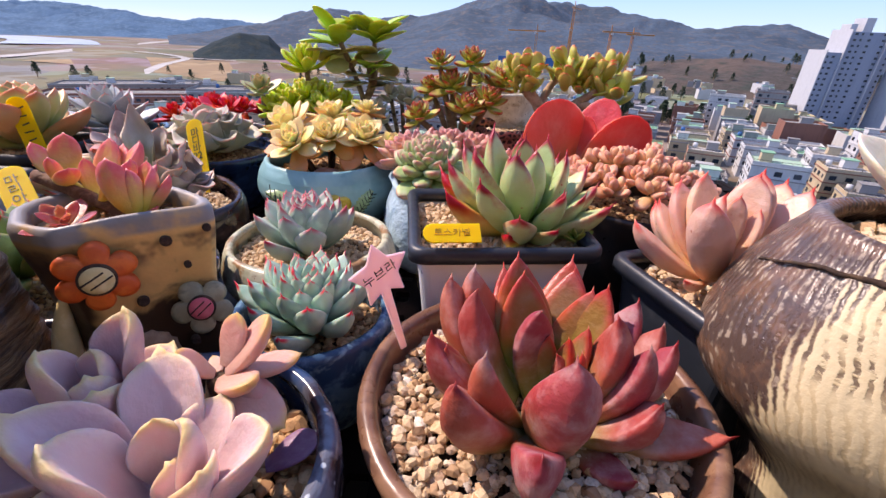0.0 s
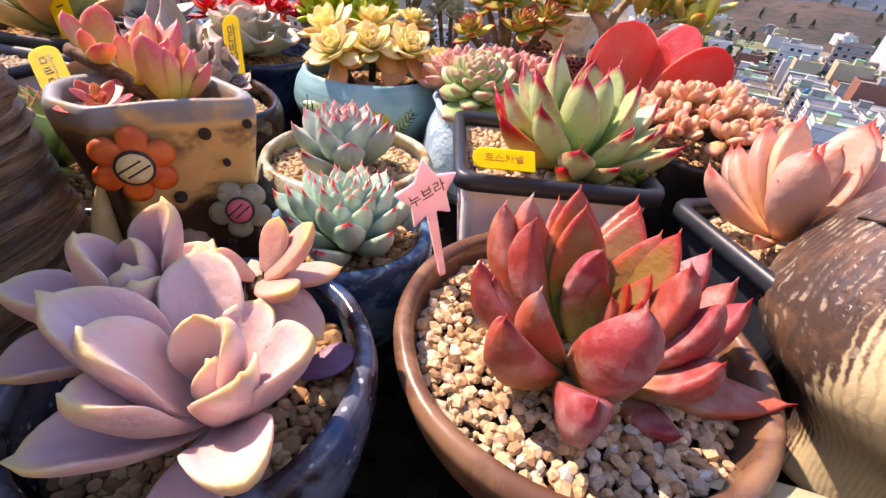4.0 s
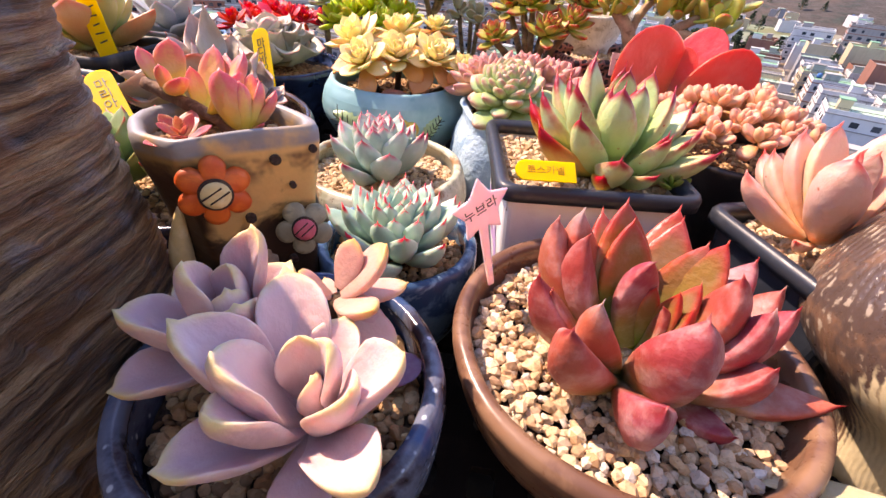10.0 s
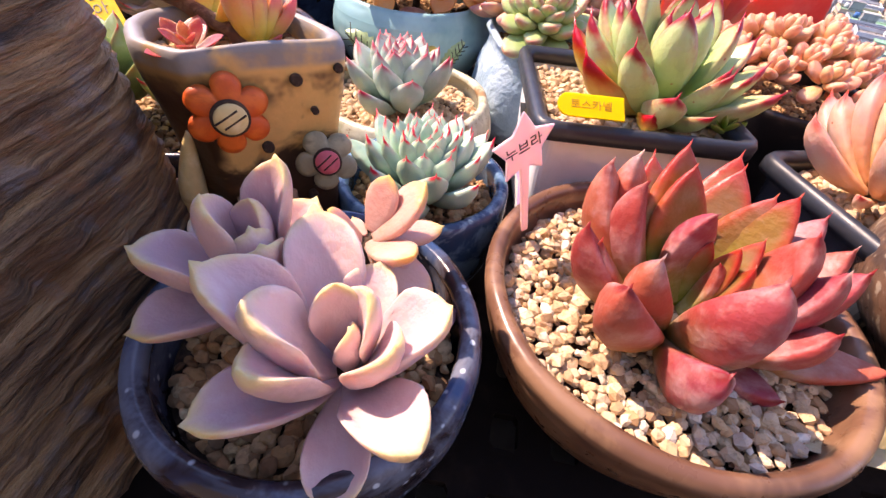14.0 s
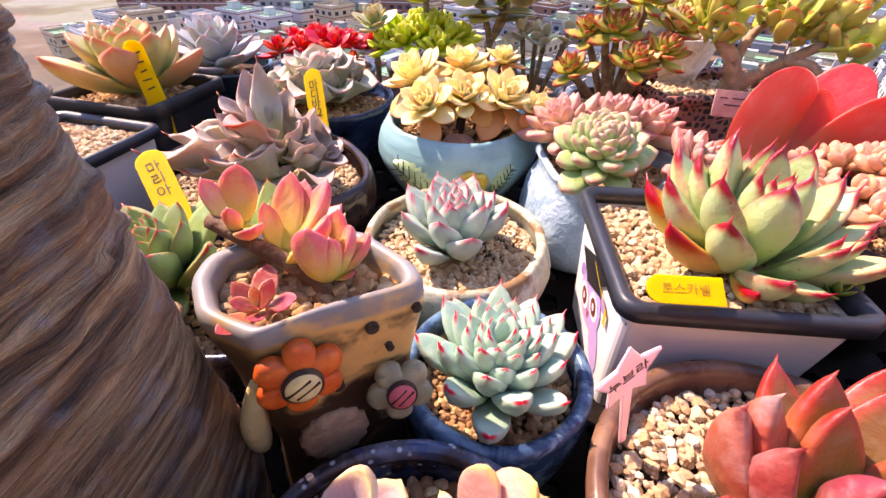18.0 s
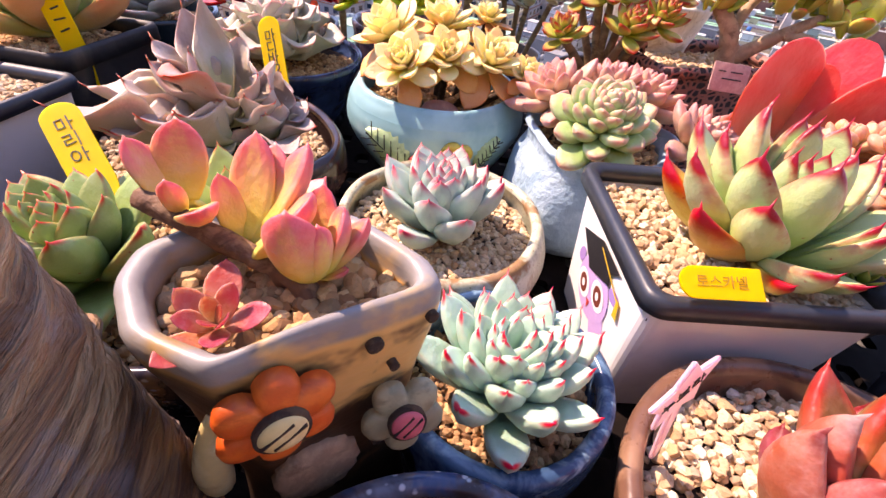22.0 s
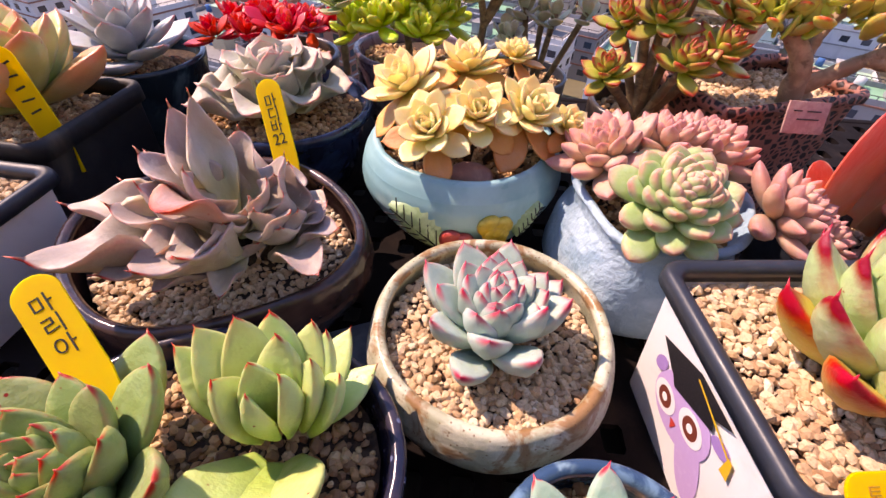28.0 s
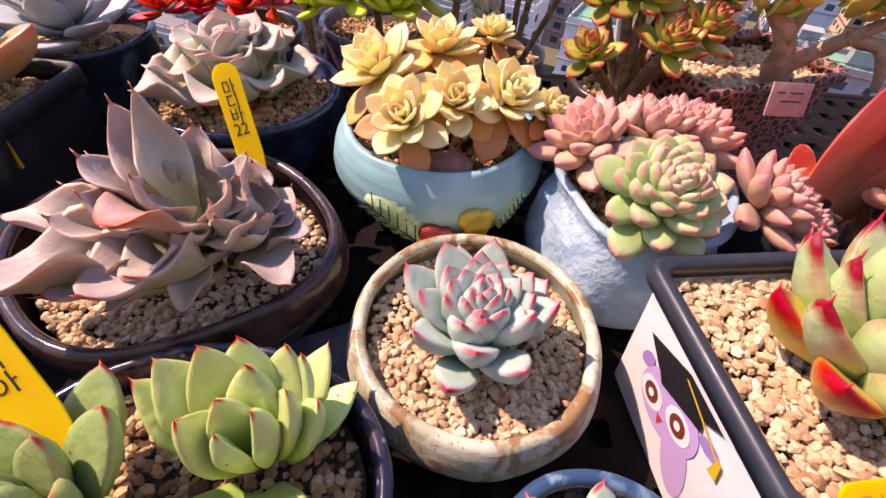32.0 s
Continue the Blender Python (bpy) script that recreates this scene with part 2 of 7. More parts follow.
def tube(pts, radii, n=10, rough=0.0, seed=0):
    """A bent, tapered stem along points."""
    vs, fs = [], []
    side = Vector((0.31, 0.77, 0.2))
    for i, (p, r) in enumerate(zip(pts, radii)):
        d = (pts[min(i + 1, len(pts) - 1)] - pts[max(i - 1, 0)]).normalized()
        x = d.cross(side).normalized()
        y = d.cross(x)
        for k in range(n):
            a = 2 * math.pi * k / n
            rr = r * (1 + rough * noise.noise(Vector((i * 0.9, 3 * math.cos(a), 3 * math.sin(a) + seed))))
            vs.append(p + x * rr * math.cos(a) + y * rr * math.sin(a))
    for j in range(len(pts) - 1):
        for k in range(n):
            a, b = j * n + k, j * n + (k + 1) % n
            fs.append((a, b, b + n, a + n))
    fs.append(tuple(range(n))[::-1])
    fs.append(tuple(range((len(pts) - 1) * n, len(pts) * n)))
    return vs, fs


LEAVES = {}
LEAF_TIPS = {}


def leaf_mesh(key, mat, w=0.28, at=0.6, p=2.2, q=0.75, th=0.1, cup=0.25, bend=25, base=0.45, mucro=0.03, rows=12, n=12, wavy=0.0, fold=0.0, seed=0):
    """A fleshy leaf, 1 long, from its base along +y, upper side +z. w: half the greatest width, which lies at `at`;
    th: half the thickness; cup: how far the margins turn up; bend: degrees by which it bows up; wavy: waves of the margin; fold: keel under it."""
    full = (key, mat.name)
    if full in LEAVES:
        return LEAVES[full]
    vs, fs, al, ed = [], [], [], []
    y = z = 0.0
    us = [0.5 - 0.5 * math.cos(math.pi * (k / rows) ** 0.92) for k in range(rows + 1)]
    us[-1] = 0.992
    last = 0.0
    for u in us:
        ang = radians(bend) * (u ** 1.3)
        y += (u - last) * math.cos(ang)
        z += (u - last) * math.sin(ang)
        last = u
        if u < at:
            s = math.sin(math.pi / 2 * u / at)
            ww = w * (base + (1 - base) * s)
        else:
            ww = w * max(1 - ((u - at) / (1 - at)) ** p, 0.0) ** q
        ww = max(ww, 0.006)
        tt = th * (0.75 + 0.25 * math.sin(math.pi * u)) * min(1.0, (ww / w) ** 0.7 + 0.05)
        for k in range(n):
            a = 2 * math.pi * k / n
            c, s = math.cos(a), math.sin(a)
            x = ww * (abs(c) ** 0.9) * (1 if c > 0 else -1)
            zz = tt * s * (0.55 if s > 0 else 1.0 + fold * (1 - abs(c)))
            zz += cup * (x * x) / max(w, 1e-6) * min(1, u * 2.5)
            if wavy:
                zz += wavy * (abs(x) / w) ** 1.5 * math.sin(u * 9 + (1.7 if x > 0 else 0) + seed) * min(1, u * 2)
                x += wavy * 0.35 * (x / w) * math.sin(u * 7 + seed)
            dy, dz = -math.sin(ang) * zz, math.cos(ang) * zz
            vs.append((x, y + dy, z + dz))
            al.append(u)
            ed.append(abs(c))
    a = radians(bend)
    vs.append((0, y + mucro * math.cos(a + 0.2), z + mucro * math.sin(a + 0.2)))
    al.append(1.03), ed.append(0.9)
    R = len(us)
    for j in range(R - 1):
        for k in range(n):
            i, i2 = j * n + k, j * n + (k + 1) % n
            fs.append((i, i2, i2 + n, i + n))
    for k in range(n):
        fs.append(((R - 1) * n + k, (R - 1) * n + (k + 1) % n, R * n))
    fs.append(tuple(range(n))[::-1])
    me = bpy.data.meshes.new("leaf")
    me.from_pydata(vs, [], fs)
    me.shade_smooth()
    me.attributes.new("along", "FLOAT", "POINT").data.foreach_set("value", np.array(al, np.float32))
    me.attributes.new("edge", "FLOAT", "POINT").data.foreach_set("value", np.array(ed, np.float32))
    me.materials.append(mat)
    LEAVES[full] = me
    LEAF_TIPS[me.name] = (y, z)
    return me


def put_leaf(parent, me, base, az, elev, length, roll=0, sx=1.0, sz=1.0):
    """One leaf at base (in its plant's space), heading az (0: +y, anticlockwise) and rising elev degrees."""
    ob = new("leaf", me)
    ob.parent = parent
    ob.matrix_basis = Matrix.Translation(base) @ pose(0, 0, 0, 0, 0, az) @ pose(0, 0, 0, elev, roll, 0) @ Matrix.Diagonal((length * sx, length, length * sz, 1))
    return ob


def leaf_to(parent, me, base, tip, wide=1.0, thick=1.0, roll=0, inward=(0, 0, 0)):
    """One leaf from base to tip (in its plant's space), its upper side turned up and towards the plant's axis."""
    base, tip = Vector(base), Vector(tip)
    d = tip - base
    ty, tz = LEAF_TIPS[me.name]
    s = d.length / math.hypot(ty, tz)
    d.normalize()
    hint = Vector((0, 0, 0.7)) + Vector(inward)
    n = (hint - d * hint.dot(d)).normalized()
    m = Matrix((d.cross(n), d, n)).transposed().to_4x4()
    ob = new("leaf", me)
    ob.parent = parent
    ob.matrix_basis = Matrix.Translation(base) @ m @ pose(0, 0, 0, 0, roll, 0) @ Matrix.Rotation(-math.atan2(tz, ty), 4, "X") @ Matrix.Diagonal((s * wide, s, s * thick, 1))
    return ob


def aim_leaf(parent, me, tip, r0=0.009, rise=0.12, wide=1.0, thick=1.0, roll=0, centre=(0, 0, 0)):
    """A leaf of a rosette about centre; tip in millimetres from it. r0: the stem's radius; rise: how far the steep leaves start above the low ones."""
    v = Vector(tip) * 0.001
    flat = Vector((v.x, v.y, 0))
    h = flat.length
    out = flat / max(h, 1e-6)
    base = Vector(centre) + out * min(r0, h * 0.4) + Vector((0, 0, rise * max(v.z, 0) * max(0.0, 1 - h / max(v.length, 1e-6))))
    return leaf_to(parent, me, base, Vector(centre) + v, wide, thick, roll, -out)


def tilt_to(axis):
    return Vector((0, 0, 1)).rotation_difference(Vector(axis).normalized()).to_matrix().to_4x4()


def rosette(parent, meshes, at=(0, 0, 0), n=34, length=0.05, inner=0.35, e0=8, e1=80, r0=0.006, rise=0.02, axis=(0, 0, 1), turn=0, rnd=None, jitter=1.0, power=0.75, sx=1.0, outer=1.0, mixed=False):
    """Leaves in golden-angle order from the outermost (longest, lowest) to the innermost."""
    rnd = rnd or random.Random(n * 31 + int(turn))
    m = Matrix.Translation(at) @ tilt_to(axis)
    for k in range(n):
        f = (k / max(n - 1, 1)) ** power
        az = turn + k * 137.508 + rnd.uniform(-6, 6) * jitter
        el = e0 + (e1 - e0) * f + rnd.uniform(-5, 5) * jitter
        ln = length * (1 + (inner - 1) * f) * rnd.uniform(0.93, 1.06)
        ln *= outer + (1 - outer) * min(f / 0.35, 1)
        a = radians(az)
        rr = r0 * (1 - f)
        me = meshes[min(int(f * len(meshes)), len(meshes) - 1)]
        if mixed:
            me = rnd.choice(meshes)
        ob = put_leaf(parent, me, (-rr * math.sin(a), rr * math.cos(a), rise * f), az, el, ln, rnd.uniform(-6, 6) * jitter, sx * rnd.uniform(0.94, 1.06))
        ob.matrix_basis = m @ ob.matrix_basis


def stones(name, inside, box, z, size, mat, label, n_max=900, seed=1, layers=2, dome=0.0, fineness=1, flat=0.8, squash=(0.7, 1.25)):
    """Loose gravel that fills a pot: broken stones in one mesh, on a jittered grid where inside(x, y) holds."""
    rnd = random.Random(seed)
    bm = bmesh.new()
    bmesh.ops.create_icosphere(bm, subdivisions=fineness, radius=1)
    bv = np.array([v.co for v in bm.verts])
    bf = np.array([[v.index for v in f.verts] for f in bm.faces])
    bm.free()
    forms = []
    for k in range(7):
        dirs = np.array([[rnd.gauss(0, 1) for _ in range(3)] for _ in range(7)])
        dirs /= np.linalg.norm(dirs, axis=1)[:, None]
        v = bv.copy()
        for d in dirs:
            h = v @ d
            cutat = rnd.uniform(0.55, 0.85)
            v -= np.clip(h - cutat, 0, None)[:, None] * d
        v *= np.array([rnd.uniform(*squash) for _ in range(3)])
        forms.append(v)
    V, Fc, count = [], [], 0
    x0, x1, y0, y1 = box
    step = size * 1.3
    n_max = int(n_max * 1.5)
    for layer in range(layers):
        y = y0 + rnd.uniform(0, step)
        while y < y1:
            x = x0 + rnd.uniform(0, step)
            while x < x1:
                px, py = x + rnd.uniform(-0.5, 0.5) * step, y + rnd.uniform(-0.5, 0.5) * step
                x += step
                if not inside(px, py) or count >= n_max:
                    continue
                s = size * rnd.choice((0.55, 0.75, 0.9, 1.0, 1.1, 1.3))
                e = Euler((rnd.uniform(0, 6), rnd.uniform(0, 6), rnd.uniform(0, 6))).to_matrix()
                r2 = ((px - (x0 + x1) / 2) / (x1 - x0) * 2) ** 2 + ((py - (y0 + y1) / 2) / (y1 - y0) * 2) ** 2
                pz = z + layer * size * 0.75 + rnd.uniform(-0.3, 0.45) * size + dome * (1 - min(r2, 1))
                v = (forms[rnd.randrange(7)] * s) @ np.array(e).T
                v[:, 2] *= flat
                V.append(v + (px, py, pz))
                Fc.append(bf + count * len(bv))
                count += 1
            y += step
    ob = link(name, np.concatenate(V), np.concatenate(Fc), mat, smooth=False)
    return tagged(ob, label, "gravel", kind="stuff")


def writing(text, size, mat, parent, m, width=1.0, lead=1.0, spacing=1.0):
    """Handwritten characters as a thin mesh on a tag."""
    cu = bpy.data.curves.new("writing", "FONT")
    cu.body, cu.size, cu.align_x, cu.align_y, cu.space_line, cu.space_character = text, size, "CENTER", "CENTER", lead, spacing
    cu.extrude = 0.00012
    cu.offset = -0.006 * size
    tmp = new("writing_source", cu)
    bpy.context.view_layer.update()
    me = bpy.data.meshes.new_from_object(tmp.evaluated_get(bpy.context.evaluated_depsgraph_get()))
    bpy.data.objects.remove(tmp)
    me.name = "writing"
    me.materials.clear()
    me.materials.append(mat)
    ob = new("writing", me)
    ob.parent = parent
    ob.matrix_basis = m @ Matrix.Diagonal((width, 1, 1, 1))
    return ob

RACK = 0.083  # height of the shelf on which the pots stand
GROUND = -40.0

# ---- material library ----
INK = plastic("ink", "1c1714", 0.5, "1c1714", 0.0)
YELLOW = plastic("yellow_tag_plastic", "f8b408", 0.6, "fbc840", 0.2, glow=0.6, glow_radius=(1.0, 0.6, 0.05))
YELLOW.node_tree.nodes["Principled BSDF"].inputs["Specular IOR Level"].default_value = 0.15
PINKTAG = plastic("pink_tag_plastic", "f8a8bc", 0.35, "ffc6d4", 0.3, glow=0.7)
BLACK = plastic("black_plastic", "2a2f38", 0.38, "6a6c70", 0.16)
WHITE = plastic("white_plastic", "eceae8", 0.4, "b3a9a8", 0.2, 35)
RACKMAT = plastic("brown_rack_plastic", "17110f", 0.85, "4a3b32", 0.3, 25)
RACKMAT.node_tree.nodes["Principled BSDF"].inputs["Specular IOR Level"].default_value = 0.12
SOIL = ceramic("dark_soil", "3a2a20", "54402f", None, 200, rough=0.95, bump=0.8)
GRAVEL = gravel_mat("cream_gravel", "ccaa84", "dcc6a4", "c09a70", "e2d4bc", "d4b890", "b48a62", "dccbb0", "c8a67e", "a07e62", "e4dccc")
GRAVEL2 = gravel_mat("pale_gravel", "d0ac84", "dcc4a0", "bc9870", "e0d0b4", "d0b08c", "a88260", "d8c09c", "c09c78")
GRAVEL3 = gravel_mat("brown_gravel", "b48658", "dcba88", "8a6244", "cda274", "6f4e38", "e2c596", "a8744c")

# ---- setting ----
def ground_mat():
    m = Nodes("valley_ground", 0.95, 0.0, 0.2)
    big, mid, fine = m.noise(0.004, 4), m.noise(0.03, 5), m.noise(0.25, 4)
    cells = m.voro(0.012, "Color")
    col = m.ramp(mid, (0.3, "58524a"), (0.5, "746854"), (0.62, "666456"), (0.75, "525442"))
    col = m.mix(0.35, col, m.mix(m.step(big, 0.4, 0.6), "86765c", "6a5e4c"))
    col = m.mix(m.math("MULTIPLY", m.step(m.noise(0.012, 3), 0.5, 0.56), 0.5), col, "908e8a")
    mixc = m.mix(0.16, col, cells, "OVERLAY")
    m.set("Base Color", m.vary(mixc, fine, 0.0, 0.2))
    return m.mat


def make_ground():
    vs, fs = [], []
    n, rings = 96, (0, 40, 120, 300, 700, 1500, 3000, 4900)
    for r in rings[1:]:
        for k in range(n):
            a = 2 * math.pi * k / n
            vs.append((r * math.cos(a), r * math.sin(a), GROUND + (0 if r < 700 else 1.2 * math.sin(k * 1.7))))
    for j in range(len(rings) - 2):
        for k in range(n):
            a, b = j * n + k, j * n + (k + 1) % n
            fs.append((a, b, b + n, a + n))
    fs.append(tuple(range(n)))
    return tagged(link("ground", vs, fs, ground_mat()), "dry brown valley floor of winter fields and town", "ground", kind="structure")


make_ground()


def slot_rack():
    """A dark moulded shelf with rows of slots, on a concrete parapet."""
    x0, x1, y0, y1, t = -0.62, 0.46, -0.04, 0.74, 0.006
    px, py = 0.027, 0.034
    bm = bmesh.new()
    nx, ny = int((x1 - x0) / px), int((y1 - y0) / py)
    for i in range(nx):
        for j in range(ny):
            cx, cy = x0 + (i + 0.5) * px, y0 + (j + 0.5) * py
            hw, hh = px / 2, py / 2
            inner = []
            for a, b in ((-0.0045, -0.008), (0.0045, -0.008), (0.0062, -0.0055), (0.0062, 0.0055), (0.0045, 0.008), (-0.0045, 0.008), (-0.0062, 0.0055), (-0.0062, -0.0055)):
                inner.append((cx + a, cy + b))
            outer = [(cx - hw, cy - hh), (cx + hw, cy - hh), (cx + hw, cy - hh * 0.3), (cx + hw, cy + hh * 0.3), (cx + hw, cy + hh), (cx - hw, cy + hh), (cx - hw, cy + hh * 0.3), (cx - hw, cy - hh * 0.3)]
            # matched ring: outer octagon order to inner octagon order
            o = [bm.verts.new((p[0], p[1], RACK)) for p in outer]
            q = [bm.verts.new((p[0], p[1], RACK)) for p in inner]
            low = [bm.verts.new((p[0], p[1], RACK - t)) for p in inner]
            for k in range(8):
                k2 = (k + 1) % 8
                bm.faces.new((o[k], o[k2], q[k2], q[k]))
                bm.faces.new((q[k], q[k2], low[k2], low[k]))
    bmesh.ops.remove_doubles(bm, verts=bm.verts, dist=1e-5)
    rack = empty("plant_rack", pose(0, 0, 0), label="dark brown slotted plastic plant rack on a ledge", category="rack")
    part("slotted_shelf", bm, RACKMAT, rack, smooth=False)
    xe, ye = x0 + nx * px, y0 + ny * py
    for name, sx, sy, cx, cy in (("front_edge", xe - x0, 0.012, (x0 + xe) / 2, y0 - 0.006), ("back_edge", xe - x0, 0.012, (x0 + xe) / 2, ye + 0.006), ("side_edge", 0.012, ye - y0 + 0.024, x0 - 0.006, (y0 + ye) / 2), ("side_edge", 0.012, ye - y0 + 0.024, xe + 0.006, (y0 + ye) / 2)):
        part(name, box_bm(sx, sy, 0.026, 0.003, pose(cx, cy, RACK - 0.012)), RACKMAT, rack)
    for cx in (x0 + 0.05, (x0 + xe) / 2, xe - 0.05):
        for cy in (y0 + 0.05, ye - 0.05):
            part("foot", box_bm(0.03, 0.03, 0.05, 0.004, pose(cx, cy, RACK - 0.031)), RACKMAT, rack)
    return rack


slot_rack()
CONCRETE = ceramic("parapet_concrete", "56534f", "686560", "484643", 12, rough=0.9, bump=0.4)
part_wall = part("parapet_wall", box_bm(1.7, 1.0, 1.0, 0.01, pose(-0.08, 0.33, RACK - 0.056 - 0.5)), CONCRETE, smooth=False)
tagged(part_wall, "weathered grey concrete parapet under the rack", "wall", kind="structure")
host = part("host_building_wall", box_bm(14, 6, 50, 0.0, pose(-0.08, -2.6, RACK - 1.06 - 25)), CONCRETE, smooth=False)
tagged(host, "tall concrete building below the parapet", "wall", kind="structure")

# Unseen wall added behind the camera; it bounces warm fill onto front faces.
BOUNCECREAM = ceramic("bounce_cream", "a8967c", "b4a288", "94846c", 6, rough=0.9, bump=0.3)
tagged(part("bounce_wall", box_bm(9, 0.2, 2.6, 0.0, pose(-0.08, -1.5, 0.32)), BOUNCECREAM, smooth=False), "unseen plain cream wall added behind the camera to bounce fill light", "wall", kind="structure")


# ---- pots ----
def pot(name, x, y, rim_z, outer, mat, label, wall=0.006, wob=0.0008, shape=None, seed=0, n=64, m=None, base=None, category="flower pot"):
    """outer: (radius, fraction of height) from foot to rim, smoothed."""
    b = RACK if base is None else base
    h = rim_z - b
    pts = spline([(r, f * h, 0) for r, f in outer], 16)
    prof = pot_profile([(p.x, max(p.y, 0)) for p in pts], wall)
    vs, fs = lathe(prof, n, shape, seed, wob)
    root = empty(name, m or Matrix.Translation((x, y, b)), label=label, category=category)
    cut_at = max(k for k, (r, z) in enumerate(prof[:16]) if z < h - wall * 1.1)
    end_at = 15 + 3 + 2
    pieces = {"body": [], "rim": []}
    for k, f in enumerate(fs):
        row = k // n
        pieces["rim" if cut_at <= row < end_at and len(f) == 4 else "body"].append(f)
    for piece, faces in pieces.items():
        used = sorted({v for f in faces for v in f})
        at = {v: i for i, v in enumerate(used)}
        link(piece, [vs[v] for v in used], [tuple(at[v] for v in f) for f in faces], mat, root)
    return root


def fill(x, y, r, z, mat, label, size=0.0028, seed=1, n=800, fineness=1, shape=None, layers=2, dome=0.0):
    """Gravel inside a round pot, over a soil bed."""
    def inside(px, py):
        a = math.atan2(py - y, px - x)
        return math.hypot(px - x, py - y) < r * (shape(a) if shape else 1) - size * 0.6
    rr = r * 1.1
    ob = stones("gravel", inside, (x - rr, x + rr, y - rr, y + rr), z, size, mat, label, n, seed, layers, dome, fineness)
    vs, fs = [(x, y, z)], []
    for k in range(40):
        a = 2 * math.pi * k / 40
        s = shape(a) if shape else 1
        vs.append((x + r * s * math.cos(a), y + r * s * math.sin(a), z - 0.001))
    fs = [(0, 1 + k, 1 + (k + 1) % 40) for k in range(40)]
    soil = link("soil", vs, fs, SOIL, ob)
    return ob


def square_pot(name, corner, ang, sx, sy, rim_z, mat, rim_mat, label, taper=0.86, rim_h=0.0090, lip=0.005):
    """A moulded square pot: tapered thin walls, a thick rounded rim. corner: the front-left rim corner; ang: degrees."""
    h = rim_z - RACK
    m = pose(corner[0], corner[1], RACK, 0, 0, ang) @ Matrix.Translation((sx / 2, sy / 2, 0))
    root = empty(name, m, label=label, category="flower pot")

    def ring(hx, hy, z, rad, n=5):
        out = []
        for cx, cy, a0 in ((hx - rad, hy - rad, 0), (-hx + rad, hy - rad, 90), (-hx + rad, -hy + rad, 180), (hx - rad, -hy + rad, 270)):
            for k in range(n + 1):
                a = radians(a0 + 90 * k / n)
                out.append((cx + rad * math.cos(a), cy + rad * math.sin(a), z))
        return out

    def skin(rings, cap0=True, cap1=True):
        n = len(rings[0])
        vs = [p for r in rings for p in r]
        fs = []
        for j in range(len(rings) - 1):
            for k in range(n):
                a, b = j * n + k, j * n + (k + 1) % n
                fs.append((a, b, b + n, a + n))
        if cap0:
            fs.append(tuple(range(n))[::-1])
        if cap1:
            fs.append(tuple(range((len(rings) - 1) * n, len(rings) * n)))
        return vs, fs

    hx, hy = sx / 2 - lip, sy / 2 - lip
    t = taper
    body = [ring(hx * t, hy * t, 0.0, 0.006), ring(hx, hy, h - rim_h * 0.6, 0.007), ring(hx - 0.002, hy - 0.002, h - rim_h * 0.6, 0.006), ring(hx * t - 0.002, hy * t - 0.002, 0.003, 0.005)]
    vs, fs = skin(body)
    b = link("body", vs, fs, mat, root, smooth=False)
    H = h
    rim = [ring(hx + 0.0005, hy + 0.0005, H - rim_h, 0.007), ring(hx + lip, hy + lip, H - rim_h, 0.010), ring(hx + lip, hy + lip, H - 0.003, 0.010), ring(hx + lip - 0.0012, hy + lip - 0.0012, H - 0.0006, 0.0095), ring(hx + lip - 0.003, hy + lip - 0.003, H, 0.009), ring(hx - 0.001, hy - 0.001, H - 0.001, 0.007), ring(hx - 0.003, hy - 0.003, H - 0.003, 0.006), ring(hx - 0.003, hy - 0.003, H - rim_h, 0.006)]
    vs, fs = skin(rim, False, False)
    n = len(rim[0])
    fs += [(7 * n + k, 7 * n + (k + 1) % n, (k + 1) % n, k) for k in range(n)]
    r = link("rim", vs, fs, rim_mat, root, smooth=True)
    return root, m, hx, hy


# front round pot with the red rosette
BROWNPOT = ceramic("brown_clay_glaze", "6b4a3a", "8d6a52", "4a3128", 30, rough=0.28, bump=0.25, rings=35)
pot("flower_pot", 0.0665, 0.156, 0.144, [(0.048, 0), (0.056, 0.12), (0.068, 0.55), (0.0745, 0.9), (0.0755, 1)], BROWNPOT, "wide round brown glazed clay pot with a thick rim", 0.008, 0.0008, seed=1)
fill(0.0665, 0.156, 0.0665, 0.1330, GRAVEL, "coarse cream and white gravel in the brown pot", 0.0030, 11, 1700, 1, dome=0.004)
# front pot with the lilac rosettes
BLUEBROWN = ceramic("blue_brown_glaze", "33272a", "6c7484", "2a4870", 34, 0.40, 0.6, rough=0.18, bump=0.35, speck="c0ccd4", c3_at=(0.52, 0.62))
pot("flower_pot", -0.062, 0.106, 0.151, [(0.038, 0), (0.047, 0.15), (0.055, 0.6), (0.0565, 0.9), (0.0555, 1)], BLUEBROWN, "round dark pot with blue and brown runny glaze", 0.0075, 0.001, seed=2)
fill(-0.062, 0.106, 0.0475, 0.136, GRAVEL3, "mixed brown gravel in the blue-brown pot", 0.0031, 12, 700, 2)
# small blue pot
BLUEGLAZE = ceramic("blue_glaze", "2d4a68", "5d8099", "8fb2bd", 60, rough=0.18, bump=0.25)
pot("flower_pot", -0.046, 0.204, 0.144, [(0.030, 0), (0.039, 0.2), (0.0435, 0.7), (0.043, 1)], BLUEGLAZE, "small round pot with mottled blue glaze", 0.0065, 0.0012, seed=3)
fill(-0.046, 0.204, 0.0375, 0.131, GRAVEL3, "cream gravel in the small blue pot", 0.0026, 13, 500)
